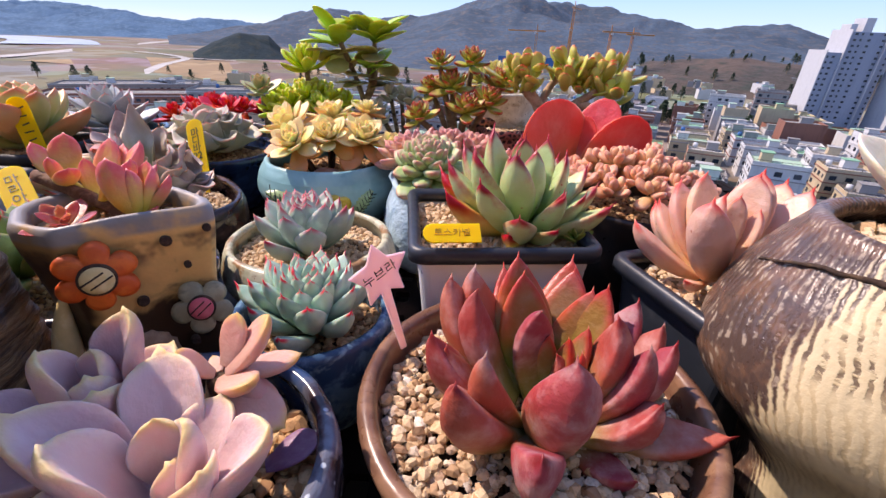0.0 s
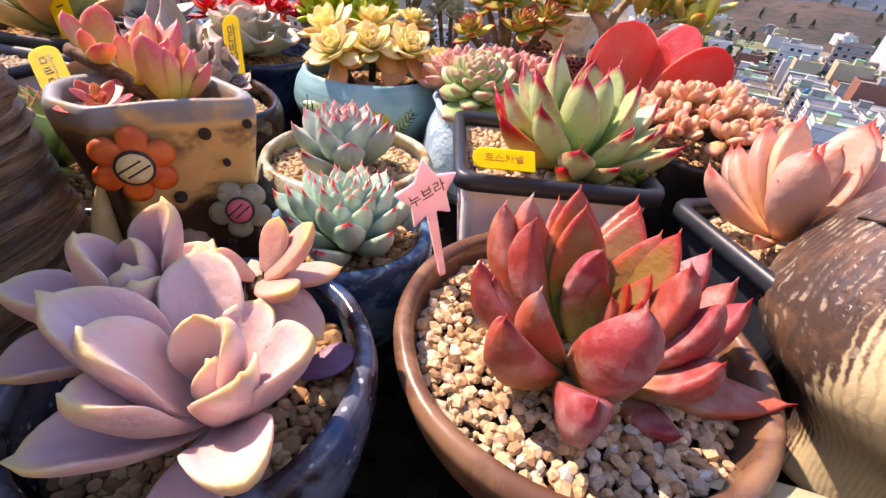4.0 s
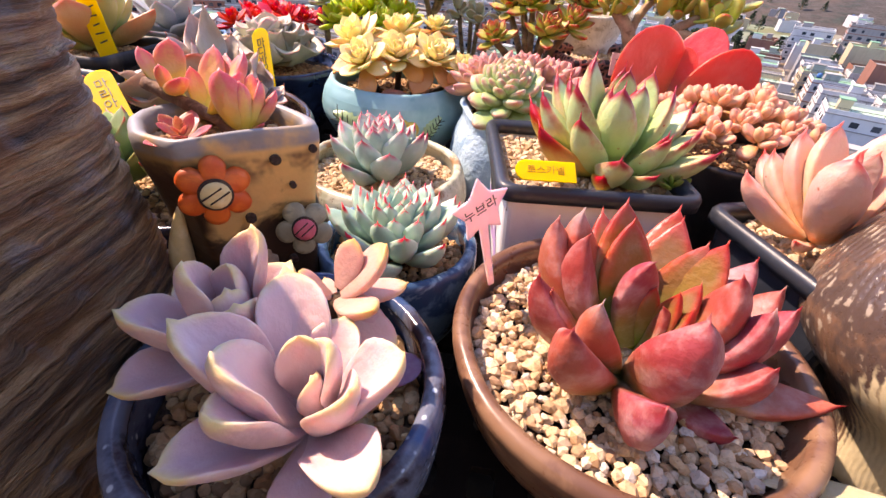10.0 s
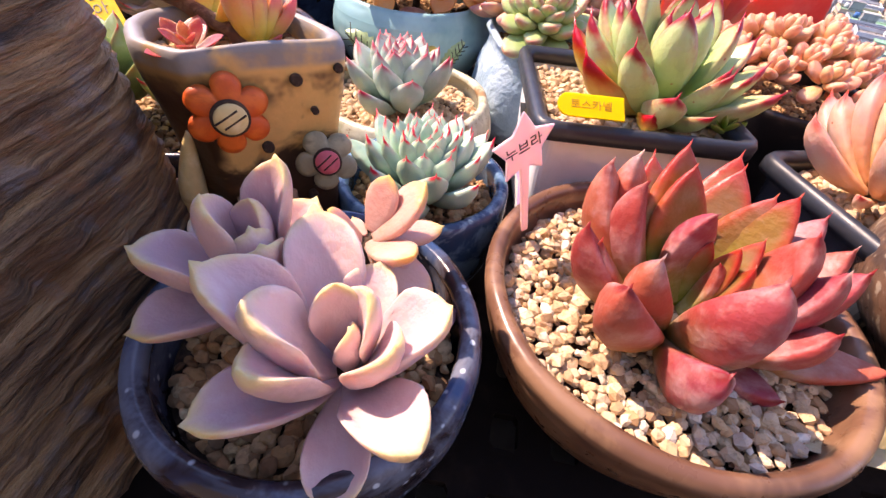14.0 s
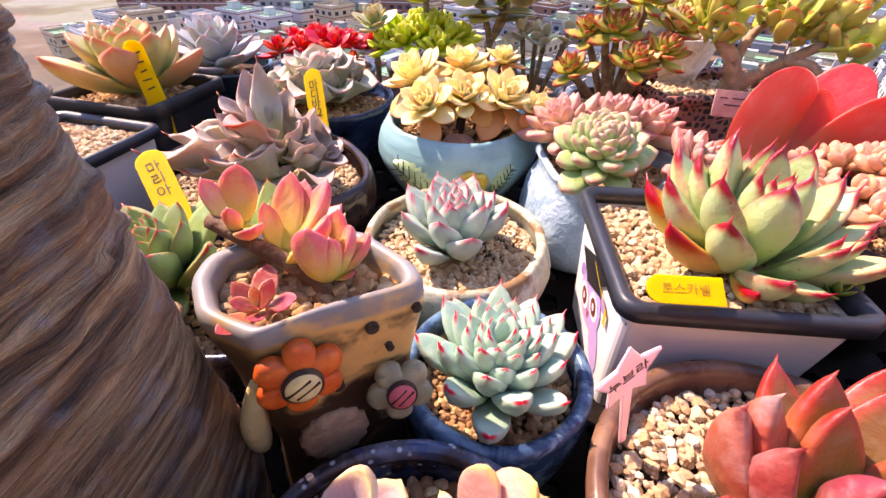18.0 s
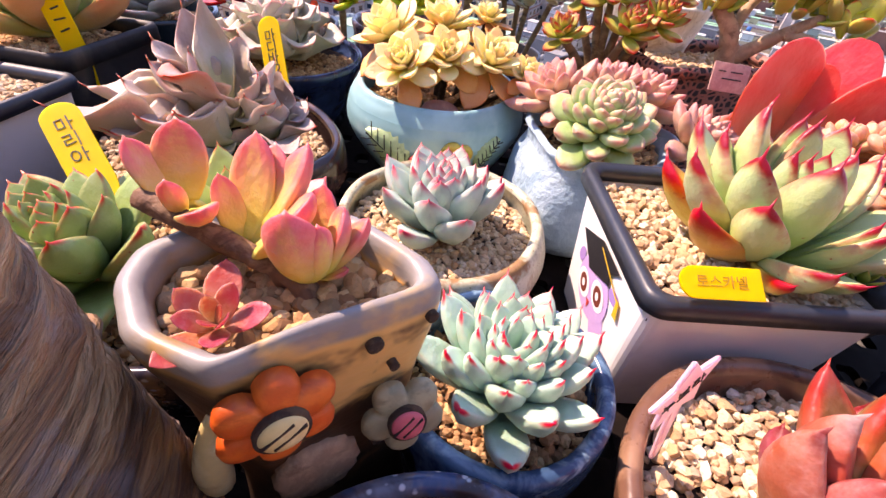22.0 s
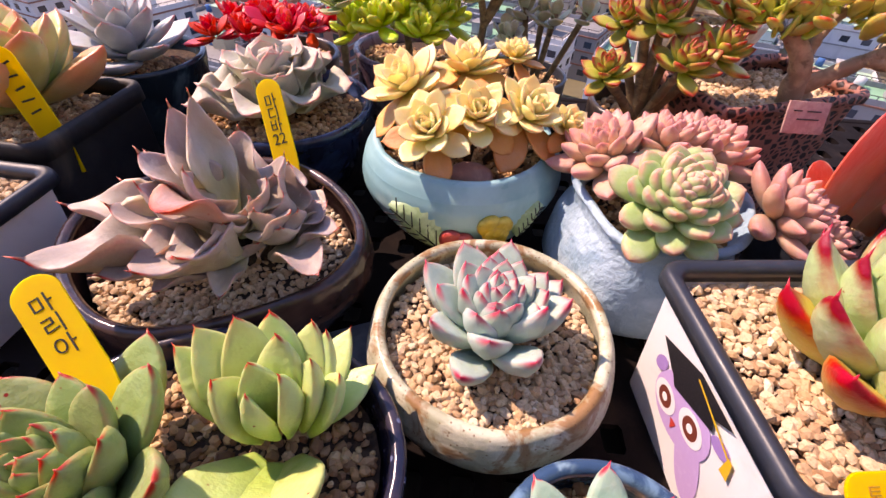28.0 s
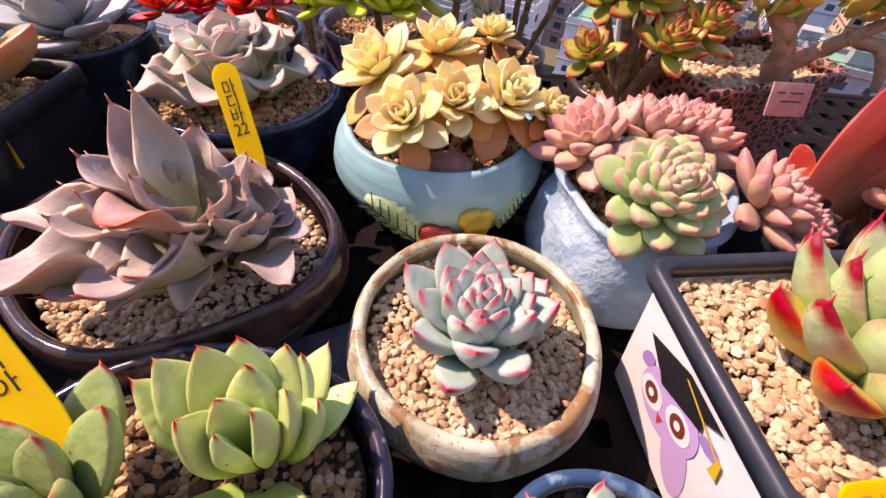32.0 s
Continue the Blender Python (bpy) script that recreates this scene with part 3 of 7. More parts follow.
# beige pot
BEIGEPOT = ceramic("beige_rust_glaze", "b0b094", "cccab2", "94683c", 70, rough=0.32, bump=0.5, speck="7d5a38", c3_at=(0.47, 0.60))
pot("flower_pot", -0.0845, 0.316, 0.133, [(0.042, 0), (0.057, 0.2), (0.067, 0.6), (0.065, 0.9), (0.063, 1)], BEIGEPOT, "round beige stoneware bowl with rust-brown glaze spots", 0.007, 0.0014, seed=4)
fill(-0.0845, 0.316, 0.0565, 0.123, GRAVEL2, "fine cream gravel in the beige bowl", 0.0024, 14, 900, 2)
# pale blue bowl
SKYGLAZE = ceramic("pale_blue_glaze", "7caeb2", "98c4c4", "bcd8d2", 14, rough=0.3, bump=0.25, rings=28)
pot("flower_bowl", -0.110, 0.463, 0.159, [(0.042, 0), (0.058, 0.2), (0.0745, 0.6), (0.0735, 0.85), (0.067, 1)], SKYGLAZE, "pale blue hand-painted ceramic bowl with leaf relief", 0.007, 0.0009, seed=5)
fill(-0.110, 0.463, 0.060, 0.145, GRAVEL3, "brown and cream gravel in the pale blue bowl", 0.0027, 15, 600)
# oval dark brown pot
DARKBROWN = ceramic("dark_brown_glaze", "2b1d1c", "44302c", "5d463e", 25, rough=0.16, bump=0.2)
oval = lambda a: 1.0 / math.sqrt((math.cos(a) / 1.12) ** 2 + (math.sin(a) / 0.97) ** 2) * (1 + 0.035 * math.cos(4 * a + 0.6))
pot("flower_pot", -0.249, 0.356, 0.144, [(0.056, 0), (0.066, 0.2), (0.078, 0.6), (0.079, 0.88), (0.0775, 1)], DARKBROWN, "low oval dark brown glazed pot with a wavy outline", 0.007, 0.001, oval, 6)
fill(-0.249, 0.356, 0.069, 0.132, GRAVEL2, "cream gravel in the oval brown pot", 0.0026, 16, 1000, 1, oval)
# dark blue pot behind it
NAVY = ceramic("navy_glaze", "10182c", "1d2a48", "2e4264", 30, rough=0.12, bump=0.1)
pot("flower_pot", -0.264, 0.511, 0.150, [(0.05, 0), (0.058, 0.3), (0.066, 0.75), (0.073, 0.93), (0.074, 1)], NAVY, "round shiny dark blue glazed pot", 0.006, 0.0006, seed=7)
fill(-0.264, 0.511, 0.066, 0.141, GRAVEL3, "brown gravel in the dark blue pot", 0.0027, 17, 600)
# white square pot with black rim
owl_pot, owl_m, OHX, OHY = square_pot("square_pot", (0.004, 0.2235), 7.2, 0.115, 0.110, 0.175, WHITE, BLACK, "white square pot with black rim and lilac printed motif")
stones("gravel", lambda x, y: abs((owl_m.inverted() @ Vector((x, y, 0))).x) < OHX - 0.004 and abs((owl_m.inverted() @ Vector((x, y, 0))).y) < OHY - 0.004, (0, 0.13, 0.22, 0.36), 0.161, 0.0028, GRAVEL2, "pale cream gravel in the square pot", 1300, 18)
part("soil", box_bm(OHX * 2 - 0.006, OHY * 2 - 0.006, 0.004, 0, pose(0, 0, 0.161 - RACK - 0.003)), SOIL, owl_pot)
# black square pot with the pink rosette
pink_pot, pink_m, PHX, PHY = square_pot("square_pot", (0.154, 0.162), 19.0, 0.112, 0.095, 0.168, BLACK, BLACK, "black square plastic pot", 0.84)
stones("gravel", lambda x, y: abs((pink_m.inverted() @ Vector((x, y, 0))).x) < PHX - 0.004 and abs((pink_m.inverted() @ Vector((x, y, 0))).y) < PHY - 0.004, (0.11, 0.28, 0.13, 0.31), 0.155, 0.0032, GRAVEL, "cream gravel in the black pot", 900, 19)
part("soil", box_bm(PHX * 2 - 0.006, PHY * 2 - 0.006, 0.004, 0, pose(0, 0, 0.155 - RACK - 0.003)), SOIL, pink_pot)
# dark round pot with coral beads
DARKCLAY = ceramic("dark_clay", "2a2422", "3d332e", "55463c", 30, rough=0.3, bump=0.25)
pot("flower_pot", 0.172, 0.345, 0.168, [(0.038, 0), (0.048, 0.3), (0.054, 0.8), (0.056, 1)], DARKCLAY, "round dark brown pot", 0.005, 0.0008, seed=8)
fill(0.172, 0.345, 0.05, 0.160, GRAVEL3, "brown gravel in the dark pot", 0.0026, 20, 400)
# grey-blue crumpled pot
STONEBLUE = ceramic("grey_blue_rough_glaze", "8caabc", "a8c2d0", "7c98aa", 36, rough=0.55, bump=1.0, relief=0.0038)
bag = lambda a: 1 + 0.05 * math.sin(3 * a + 1) + 0.03 * math.sin(5 * a)
pot("flower_pot", 0.016, 0.402, 0.160, [(0.048, 0), (0.060, 0.2), (0.058, 0.6), (0.050, 0.88), (0.054, 1)], STONEBLUE, "rough grey-blue ceramic pot shaped like a crumpled bag", 0.006, 0.003, bag, 9)
fill(0.016, 0.402, 0.045, 0.150, GRAVEL3, "brown gravel in the grey-blue pot", 0.0026, 21, 300, 1, bag)
# white square pot on the other side, black rim
left_pot, left_m, LHX, LHY = square_pot("square_pot", (-0.482, 0.285), -3, 0.115, 0.108, 0.158, WHITE, BLACK, "white square plastic pot with a black rim full of gravel")
stones("gravel", lambda x, y: abs((left_m.inverted() @ Vector((x, y, 0))).x) < LHX - 0.004 and abs((left_m.inverted() @ Vector((x, y, 0))).y) < LHY - 0.004, (-0.5, -0.35, 0.27, 0.41), 0.146, 0.003, GRAVEL2, "pale gravel in the square pot", 900, 22)
part("soil", box_bm(LHX * 2 - 0.006, LHY * 2 - 0.006, 0.004, 0, pose(0, 0, 0.146 - RACK - 0.003)), SOIL, left_pot)
# black rough square pot
STONE = ceramic("black_rough_stoneware", "1a1819", "2a2626", "4d443a", 18, rough=0.6, bump=0.8)
orange_pot, orange_m, GHX, GHY = square_pot("square_pot", (-0.502, 0.398), -3, 0.122, 0.110, 0.166, STONE, STONE, "rough black square stoneware pot with worn edges", 0.95, 0.014, 0.004)
stones("gravel", lambda x, y: abs((orange_m.inverted() @ Vector((x, y, 0))).x) < GHX - 0.006 and abs((orange_m.inverted() @ Vector((x, y, 0))).y) < GHY - 0.006, (-0.53, -0.36, 0.38, 0.53), 0.153, 0.003, GRAVEL3, "brown gravel in the black pot", 700, 23)
part("soil", box_bm(GHX * 2 - 0.006, GHY * 2 - 0.006, 0.004, 0, pose(0, 0, 0.153 - RACK - 0.003)), SOIL, orange_pot)
# pots further back
TEALPOT = ceramic("dark_teal_glaze", "1d2c33", "2f4550", "506a70", 25, rough=0.15, bump=0.15)
pot("flower_pot", -0.430, 0.575, 0.155, [(0.045, 0), (0.052, 0.4), (0.058, 0.85), (0.060, 1)], TEALPOT, "round dark teal glazed pot", 0.006, 0.0006, seed=10)
fill(-0.430, 0.575, 0.054, 0.145, GRAVEL3, "brown gravel in the teal pot", 0.003, 24, 300)
pot("flower_pot", -0.302, 0.620, 0.150, [(0.04, 0), (0.048, 0.4), (0.054, 1)], DARKCLAY, "round dark clay pot", 0.005, 0.0006, seed=11)
fill(-0.302, 0.620, 0.049, 0.142, GRAVEL3, "brown gravel in the dark clay pot", 0.003, 25, 300)
PURPLEPOT = ceramic("mauve_brown_glaze", "5a4750", "7d6a70", "8f867c", 25, rough=0.25, bump=0.2)
pot("flower_pot", -0.172, 0.632, 0.160, [(0.045, 0), (0.055, 0.4), (0.058, 0.85), (0.060, 1)], PURPLEPOT, "round mauve-brown glazed pot", 0.006, 0.0006, seed=12)
fill(-0.172, 0.632, 0.053, 0.151, GRAVEL3, "brown gravel in the mauve pot", 0.003, 26, 300)
pot("flower_pot", -0.060, 0.615, 0.150, [(0.04, 0), (0.044, 0.5), (0.046, 1)], BLACK, "round black plastic pot", 0.003, 0.0002, seed=13)
fill(-0.060, 0.615, 0.042, 0.142, GRAVEL3, "brown gravel in the black pot", 0.003, 27, 200)
pot("flower_pot", 0.026, 0.510, 0.172, [(0.034, 0), (0.036, 0.4), (0.040, 1)], DARKCLAY, "tall dark clay pot", 0.005, 0.0008, seed=14)
fill(0.026, 0.510, 0.035, 0.163, GRAVEL3, "brown gravel in the tall clay pot", 0.003, 28, 160)
IVORY = ceramic("ivory_crackle", "cfc8ba", "e2ddd2", "a69a84", 55, rough=0.5, bump=0.3, speck="6b5f50")
pot("flower_pot", 0.078, 0.585, 0.222, [(0.030, 0), (0.034, 0.3), (0.042, 0.75), (0.050, 1)], IVORY, "tall conical ivory pot with dark specks", 0.004, 0.0006, seed=15)
fill(0.078, 0.585, 0.045, 0.213, GRAVEL2, "pale gravel in the ivory pot", 0.003, 29, 200)
# small black pot of the paddle plant
pot("flower_pot", 0.128, 0.402, 0.150, [(0.030, 0), (0.034, 0.6), (0.036, 1)], BLACK, "small round black plastic pot", 0.003, 0.0002, seed=16)
fill(0.128, 0.402, 0.032, 0.143, GRAVEL, "cream gravel in the small black pot", 0.003, 30, 150)
# dark pot with green rosettes
NAVYBROWN = ceramic("navy_brown_glaze", "1f2238", "3a3440", "6d5a48", 30, rough=0.2, bump=0.2, speck="7a86a8")
pot("flower_pot", -0.192, 0.232, 0.146, [(0.045, 0), (0.056, 0.3), (0.066, 0.85), (0.068, 1)], NAVYBROWN, "round navy and brown glazed pot", 0.006, 0.0008, lambda a: 1 / math.sqrt((math.cos(a) / 1.1) ** 2 + (math.sin(a) / 0.86) ** 2), seed=17)
fill(-0.192, 0.232, 0.058, 0.136, GRAVEL3, "brown gravel in the navy pot", 0.0028, 31, 500, 1, lambda a: 1 / math.sqrt((math.cos(a) / 1.1) ** 2 + (math.sin(a) / 0.86) ** 2))


# ---- rosette plants ----
def plant(name, x, y, z, label, category="succulent", group=""):
    return empty(name, pose(x, y, z), label=label, category=category, group=group)


RED = leaf_mat("red_agave_leaf", "8c8848", "a24a46", "741a1c", "b44c46", (0.93, 1.03), (0.75, 1.0), 0.5, None, 0.50, 0.15, 0.46, 0.02, 0.14, 1.05)
RED_IN = leaf_mat("red_green_leaf", "6c8428", "8c6632", "a82820", "c8402c", (0.74, 1.0), (0.45, 0.9), 0.9, None, 0.38, 0.18, 0.15, 0.02, 0.14, 1.0)
red_leaf = [leaf_mesh("red%d" % k, mt, w, at, pp, 0.88, th, 0.26, b, 0.55, 0.06, 16, 14, fold=0.4, seed=k) for k, (b, w, at, pp, th, mt) in enumerate(((52, 0.225, 0.54, 2.2, 0.16, RED), (46, 0.180, 0.52, 1.9, 0.14, RED), (24, 0.205, 0.50, 1.7, 0.11, RED_IN), (34, 0.17, 0.5, 1.8, 0.11, RED)))]
p = plant("red_echeveria", 0.069, 0.150, 0.138, "deep red pointed echeveria rosette with green inner leaves")
for dx, dy, dz, wide, k in (
    (-40.2, 21.5, 51.4, 1.05, 1),
    (-30.6, 25.5, 54.2, 1.00, 1),
    (-30.0, 10.0, 52.5, 0.95, 1),
    (-14.5, 53.5, 40.6, 0.95, 2),
    (-10.9, 37.1, 55.5, 1.15, 2),
    (-9.0, 28.0, 52.0, 1.20, 2),
    (18.3, 52.8, 47.0, 1.05, 2),
    (17.8, 45.0, 45.5, 1.15, 2),
    (19.5, 22.0, 49.0, 1.15, 2),
    (24.1, 18.5, 52.7, 1.05, 2),
    (37.9, 18.9, 46.3, 1.05, 1),
    (44.0, 7.0, 43.0, 1.00, 1),
    (45.4, -2.2, 41.5, 1.10, 1),
    (22.0, -2.0, 52.0, 1.20, 1),
    (32.5, -9.5, 45.0, 1.10, 1),
    (35.5, -21.0, 29.4, 1.15, 0),
):
    aim_leaf(p, red_leaf[k], (dx, dy, dz), 0.011, 0.16, wide)
for dx, dy, dz, wide, k in (
    (66.6, -17.9, 12.9, 1.05, 3),
    (26.9, -34.0, 7.0, 0.90, 0),
    (-11.8, -50.3, 37.0, 0.72, 0),
    (-0.2, -29.6, 54.3, 1.05, 0),
    (-37.0, -29.9, 41.5, 0.95, 0),
    (-46.4, -2.2, 39.7, 1.05, 1),
    (-40.5, -3.5, 35.0, 0.90, 1),
    (-27.2, -19.0, 45.5, 1.10, 1),
    (-4.0, 8.0, 46.5, 1.30, 1),
    (7.0, 2.0, 38.5, 0.90, 2),
    (15.0, 6.0, 41.0, 0.90, 2),
    (11.0, -4.0, 36.5, 0.85, 2),
    (1.0, 8.0, 35.0, 0.90, 2),
    (3.0, 0.0, 32.0, 0.90, 1),
    (-24.0, 40.0, 22.0, 1.00, 0),
    (31.0, 38.0, 27.0, 1.00, 0),
):
    aim_leaf(p, red_leaf[k], (dx, dy, dz), 0.011, 0.16, wide)
for dx, dy, dz, wide, k in (
    (56.0, 15.0, 22.0, 1.00, 0),
    (6.0, 50.0, 27.0, 1.00, 0),
):
    aim_leaf(p, red_leaf[k], (dx, dy, dz), 0.011, 0.16, wide)

LILAC = leaf_mat("lilac_leaf", "b4989a", "d0acac", "d6bc84", "e0b8a0", (0.84, 1.06), (0.90, 1.0), 0.6, None, 0.52, 0.2, 0.35, 0.02, 0.10, 1.0)
lil = [leaf_mesh("lil%d" % k, LILAC, w, 0.65, 2.5, 0.52, 0.115, 0.46, b, 0.26, 0.07, 14, 16, wavy=0.02, seed=k) for k, (b, w) in enumerate(((20, 0.38), (26, 0.38), (28, 0.34)))]
p = plant("lilac_echeveria", -0.062, 0.100, 0.135, "lilac and pink fleshy rosettes with yellowish leaf tips")
at = (0.0170, -0.0120, 0.0190)
link("stem", *tube(spline([(at[0] * 0.5, at[1] * 0.5, -0.006), (at[0] * 0.8, at[1] * 0.8, at[2] * 0.5), at], 8), [0.0048] * 8), SOIL, p)
for dx, dy, dz, wide, k in (
    (-30.3, -3.6, 41.2, 0.60, 0),
    (-18.5, 32.0, 32.0, 0.64, 0),
    (26.3, 7.7, 29.8, 0.77, 0),
    (-16.1, -10.0, 40.3, 0.66, 1),
    (-12.5, -21.0, 34.0, 0.60, 1),
    (16.0, -6.7, 30.6, 0.77, 1),
    (25.5, -24.7, 23.4, 0.66, 0),
    (-24.4, -28.0, 18.3, 0.62, 0),
    (6.4, 4.7, 34.2, 0.77, 2),
    (4.3, 24.0, 23.6, 0.77, 0),
    (8.3, -33.0, -2.0, 0.73, 0),
    (-2.5, 6.0, 33.0, 0.77, 2),
    (3.0, -0.5, 25.0, 0.73, 2),
):
    aim_leaf(p, lil[k], (dx, dy, dz), 0.003, 0.2, wide, centre=at)
at = (-0.0190, 0.0100, 0.0200)
link("stem", *tube(spline([(at[0] * 0.5, at[1] * 0.5, -0.006), (at[0] * 0.8, at[1] * 0.8, at[2] * 0.5), at], 8), [0.0048] * 8), SOIL, p)
for dx, dy, dz, wide, k in (
    (4.7, 16.5, 42.1, 0.50, 1),
    (-7.0, -4.0, 40.5, 0.64, 1),
    (-21.4, -16.4, 29.8, 0.69, 0),
    (-20.4, -28.9, 10.3, 0.73, 0),
    (11.8, 22.5, 23.9, 0.77, 0),
    (10.0, -8.0, 31.0, 0.77, 1),
    (5.3, -4.0, 32.6, 0.73, 2),
    (2.0, 4.0, 36.0, 0.73, 2),
    (21.0, 8.0, 23.0, 0.77, 0),
    (-21.0, 8.0, 23.0, 0.77, 0),
):
    aim_leaf(p, lil[k], (dx, dy, dz), 0.003, 0.2, wide, centre=at)
PEACH = leaf_mat("peach_leaf", "c4a090", "dcb0a0", "e0b878", "dca494", (0.75, 1.05), (0.7, 1.0), 0.6, None, 0.45, 0.18, 0.2)
pch = [leaf_mesh("peach", PEACH, 0.29, 0.56, 2.2, 0.66, 0.15, 0.18, 26, 0.45, 0.05)]
at = (0.0120, 0.0270, 0.0370)
link("stem", *tube(spline([(at[0] * 0.5, at[1] * 0.5, -0.006), (at[0] * 0.8, at[1] * 0.8, at[2] * 0.5), at], 8), [0.0048] * 8), SOIL, p)
for dx, dy, dz, wide, k in (
    (16.5, 7.5, 20.5, 1.15, 0),
    (22.6, 14.0, -1.0, 0.80, 0),
    (18.0, -14.0, 11.0, 0.95, 0),
    (-10.5, -4.0, 13.0, 1.20, 0),
    (24.1, -10.0, -12.0, 1.00, 0),
    (19.0, -1.0, -14.0, 1.00, 0),
    (4.5, 9.5, 19.5, 1.10, 0),
    (-8.0, 9.0, 0.0, 0.80, 0),
):
    aim_leaf(p, pch[k], (dx, dy, dz), 0.002, 0.2, wide, centre=at)

TOSK = leaf_mat("green_redtip_leaf", "98b070", "b6c692", "98182c", "a82c3a", (0.84, 0.97), (0.72, 1.0), 0.8, "9a1c24", 0.36, 0.14, 0.18, 0.02, 0.08)
TOSKY = leaf_mat("yellow_redtip_leaf", "bcb870", "d0b468", "b0182c", "bc3030", (0.66, 0.95), (0.6, 1.0), 0.8, "9a1c24", 0.36, 0.16, 0.10, 0.03, 0.10)
tsk = [leaf_mesh("tosk%d" % k, mt, 0.215, 0.49, 1.8, 0.80, 0.12, 0.30, b, 0.55, 0.11, 14, 14, fold=0.35) for k, (b, mt) in enumerate(((34, TOSKY), (28, TOSK), (20, TOSK), (10, TOSK)))]
p = plant("green_red_echeveria", 0.074, 0.284, 0.166, "pale green echeveria rosette with bright red pointed tips")
for dx, dy, dz, wide, k in (
    (-23.0, 16.0, 60.9, 1.00, 2),
    (-55.3, 11.7, 32.9, 1.00, 0),
    (-3.8, 19.8, 56.3, 1.00, 2),
    (-34.6, -15.5, 52.0, 1.08, 2),
    (-31.4, -30.8, 39.6, 1.08, 1),
    (-50.5, -23.8, 30.1, 1.08, 0),
    (19.1, -21.9, 33.4, 1.00, 1),
    (-9.9, -50.6, 27.0, 1.00, 1),
    (-41.1, 28.0, 46.7, 0.95, 1),
    (-34.3, 16.0, 47.6, 0.95, 2),
    (-50.3, 0.0, 41.7, 1.08, 1),
    (-2.2, 13.0, 57.3, 1.00, 3),
    (-11.5, -22.0, 55.2, 1.08, 2),
    (13.3, 18.0, 56.1, 1.05, 2),
    (1.8, -9.0, 54.8, 1.05, 2),
    (23.3, 4.0, 49.7, 1.00, 2),
):
    aim_leaf(p, tsk[k], (dx, dy, dz), 0.011, 0.22, wide)
for dx, dy, dz, wide, k in (
    (18.2, -29.0, 33.8, 1.00, 1),
    (33.6, -16.0, 30.2, 1.00, 1),
    (-12.1, 0.0, 48.7, 0.90, 3),
    (-7.0, -2.0, 48.4, 0.90, 3),
    (1.7, 2.0, 49.3, 0.90, 3),
    (41.0, 16.0, 39.0, 1.00, 2),
    (44.0, -2.0, 32.0, 1.00, 1),
    (48.0, -22.0, 26.0, 1.00, 1),
    (26.0, 38.0, 39.0, 1.00, 2),
    (2.0, 48.0, 39.0, 1.00, 1),
    (-27.0, 42.0, 34.0, 1.00, 1),
    (-14.0, -44.0, 14.0, 0.90, 0),
    (14.0, -41.0, 17.0, 0.90, 1),
):
    aim_leaf(p, tsk[k], (dx, dy, dz), 0.011, 0.22, wide)

PINK = leaf_mat("pink_leaf", "d8ac80", "e2bca8", "c45450", "dc9488", (0.88, 1.03), (0.84, 1.0), 0.6, "b0604c", 0.42, 0.18, 0.25)
pnk = [leaf_mesh("pink%d" % k, PINK, w, 0.6, 2.2, 0.75, 0.12, 0.28, b, 0.48, 0.07, 14, 14, fold=0.35) for k, (b, w) in enumerate(((34, 0.19), (30, 0.205)))]
p = plant("pink_echeveria", 0.176, 0.230, 0.164, "peach-pink echeveria with upright cupped leaves")
for dx, dy, dz, wide, k in (
    (-44.6, 13.0, 26.5, 0.85, 0),
    (-23.6, 35.3, 31.7, 1.00, 0),
    (-26.8, -20.1, 51.6, 1.05, 1),
    (-26.0, -18.0, 8.0, 0.70, 0),
    (-7.5, 25.0, 52.2, 1.00, 1),
    (18.4, 20.0, 54.0, 1.05, 1),
    (47.7, 18.3, 47.4, 1.0, 0),
    (42.5, 31.5, 47.8, 1.0, 1),
    (-16.4, 32.0, 45.2, 1.00, 1),
    (24.1, 26.0, 54.4, 1.05, 1),
    (-8.0, 2.0, 48.0, 0.90, 1),
    (4.0, 8.0, 46.0, 0.80, 1),
    (14.0, 4.0, 40.0, 0.80, 1),
    (31.0, -10.0, 38.0, 0.90, 0),
    (46.0, 5.0, 34.0, 1.00, 0),
):
    aim_leaf(p, pnk[k], (dx, dy, dz), 0.008, 0.2, wide)
for dx, dy, dz, wide, k in (
    (-16.0, 55.0, 24.0, 1.00, 0),
    (19.0, 50.0, 28.0, 1.00, 0),
):
    aim_leaf(p, pnk[k], (dx, dy, dz), 0.008, 0.2, wide)

BLUE = leaf_mat("blue_redtip_leaf", "90b098", "a6c2b0", "d02840", "d66c74", (0.95, 1.03), (0.96, 1.08), 0.15, None, 0.5, 0.14, 0.35)
blu = [leaf_mesh("blue%d" % k, BLUE, 0.215, 0.56, 1.9, 0.76, 0.13, 0.2, b, 0.50, 0.09, 12, 12, fold=0.3) for k, b in enumerate((24, 18, 8))]
p = plant("blue_green_echeveria", -0.045, 0.2025, 0.135, "frosty blue-green echeveria rosette with red leaf tips")
rosette(p, blu, n=48, length=0.043, inner=0.55, e0=20, e1=74, r0=0.010, rise=0.016, turn=40, power=0.62, outer=0.85, jitter=0.6)

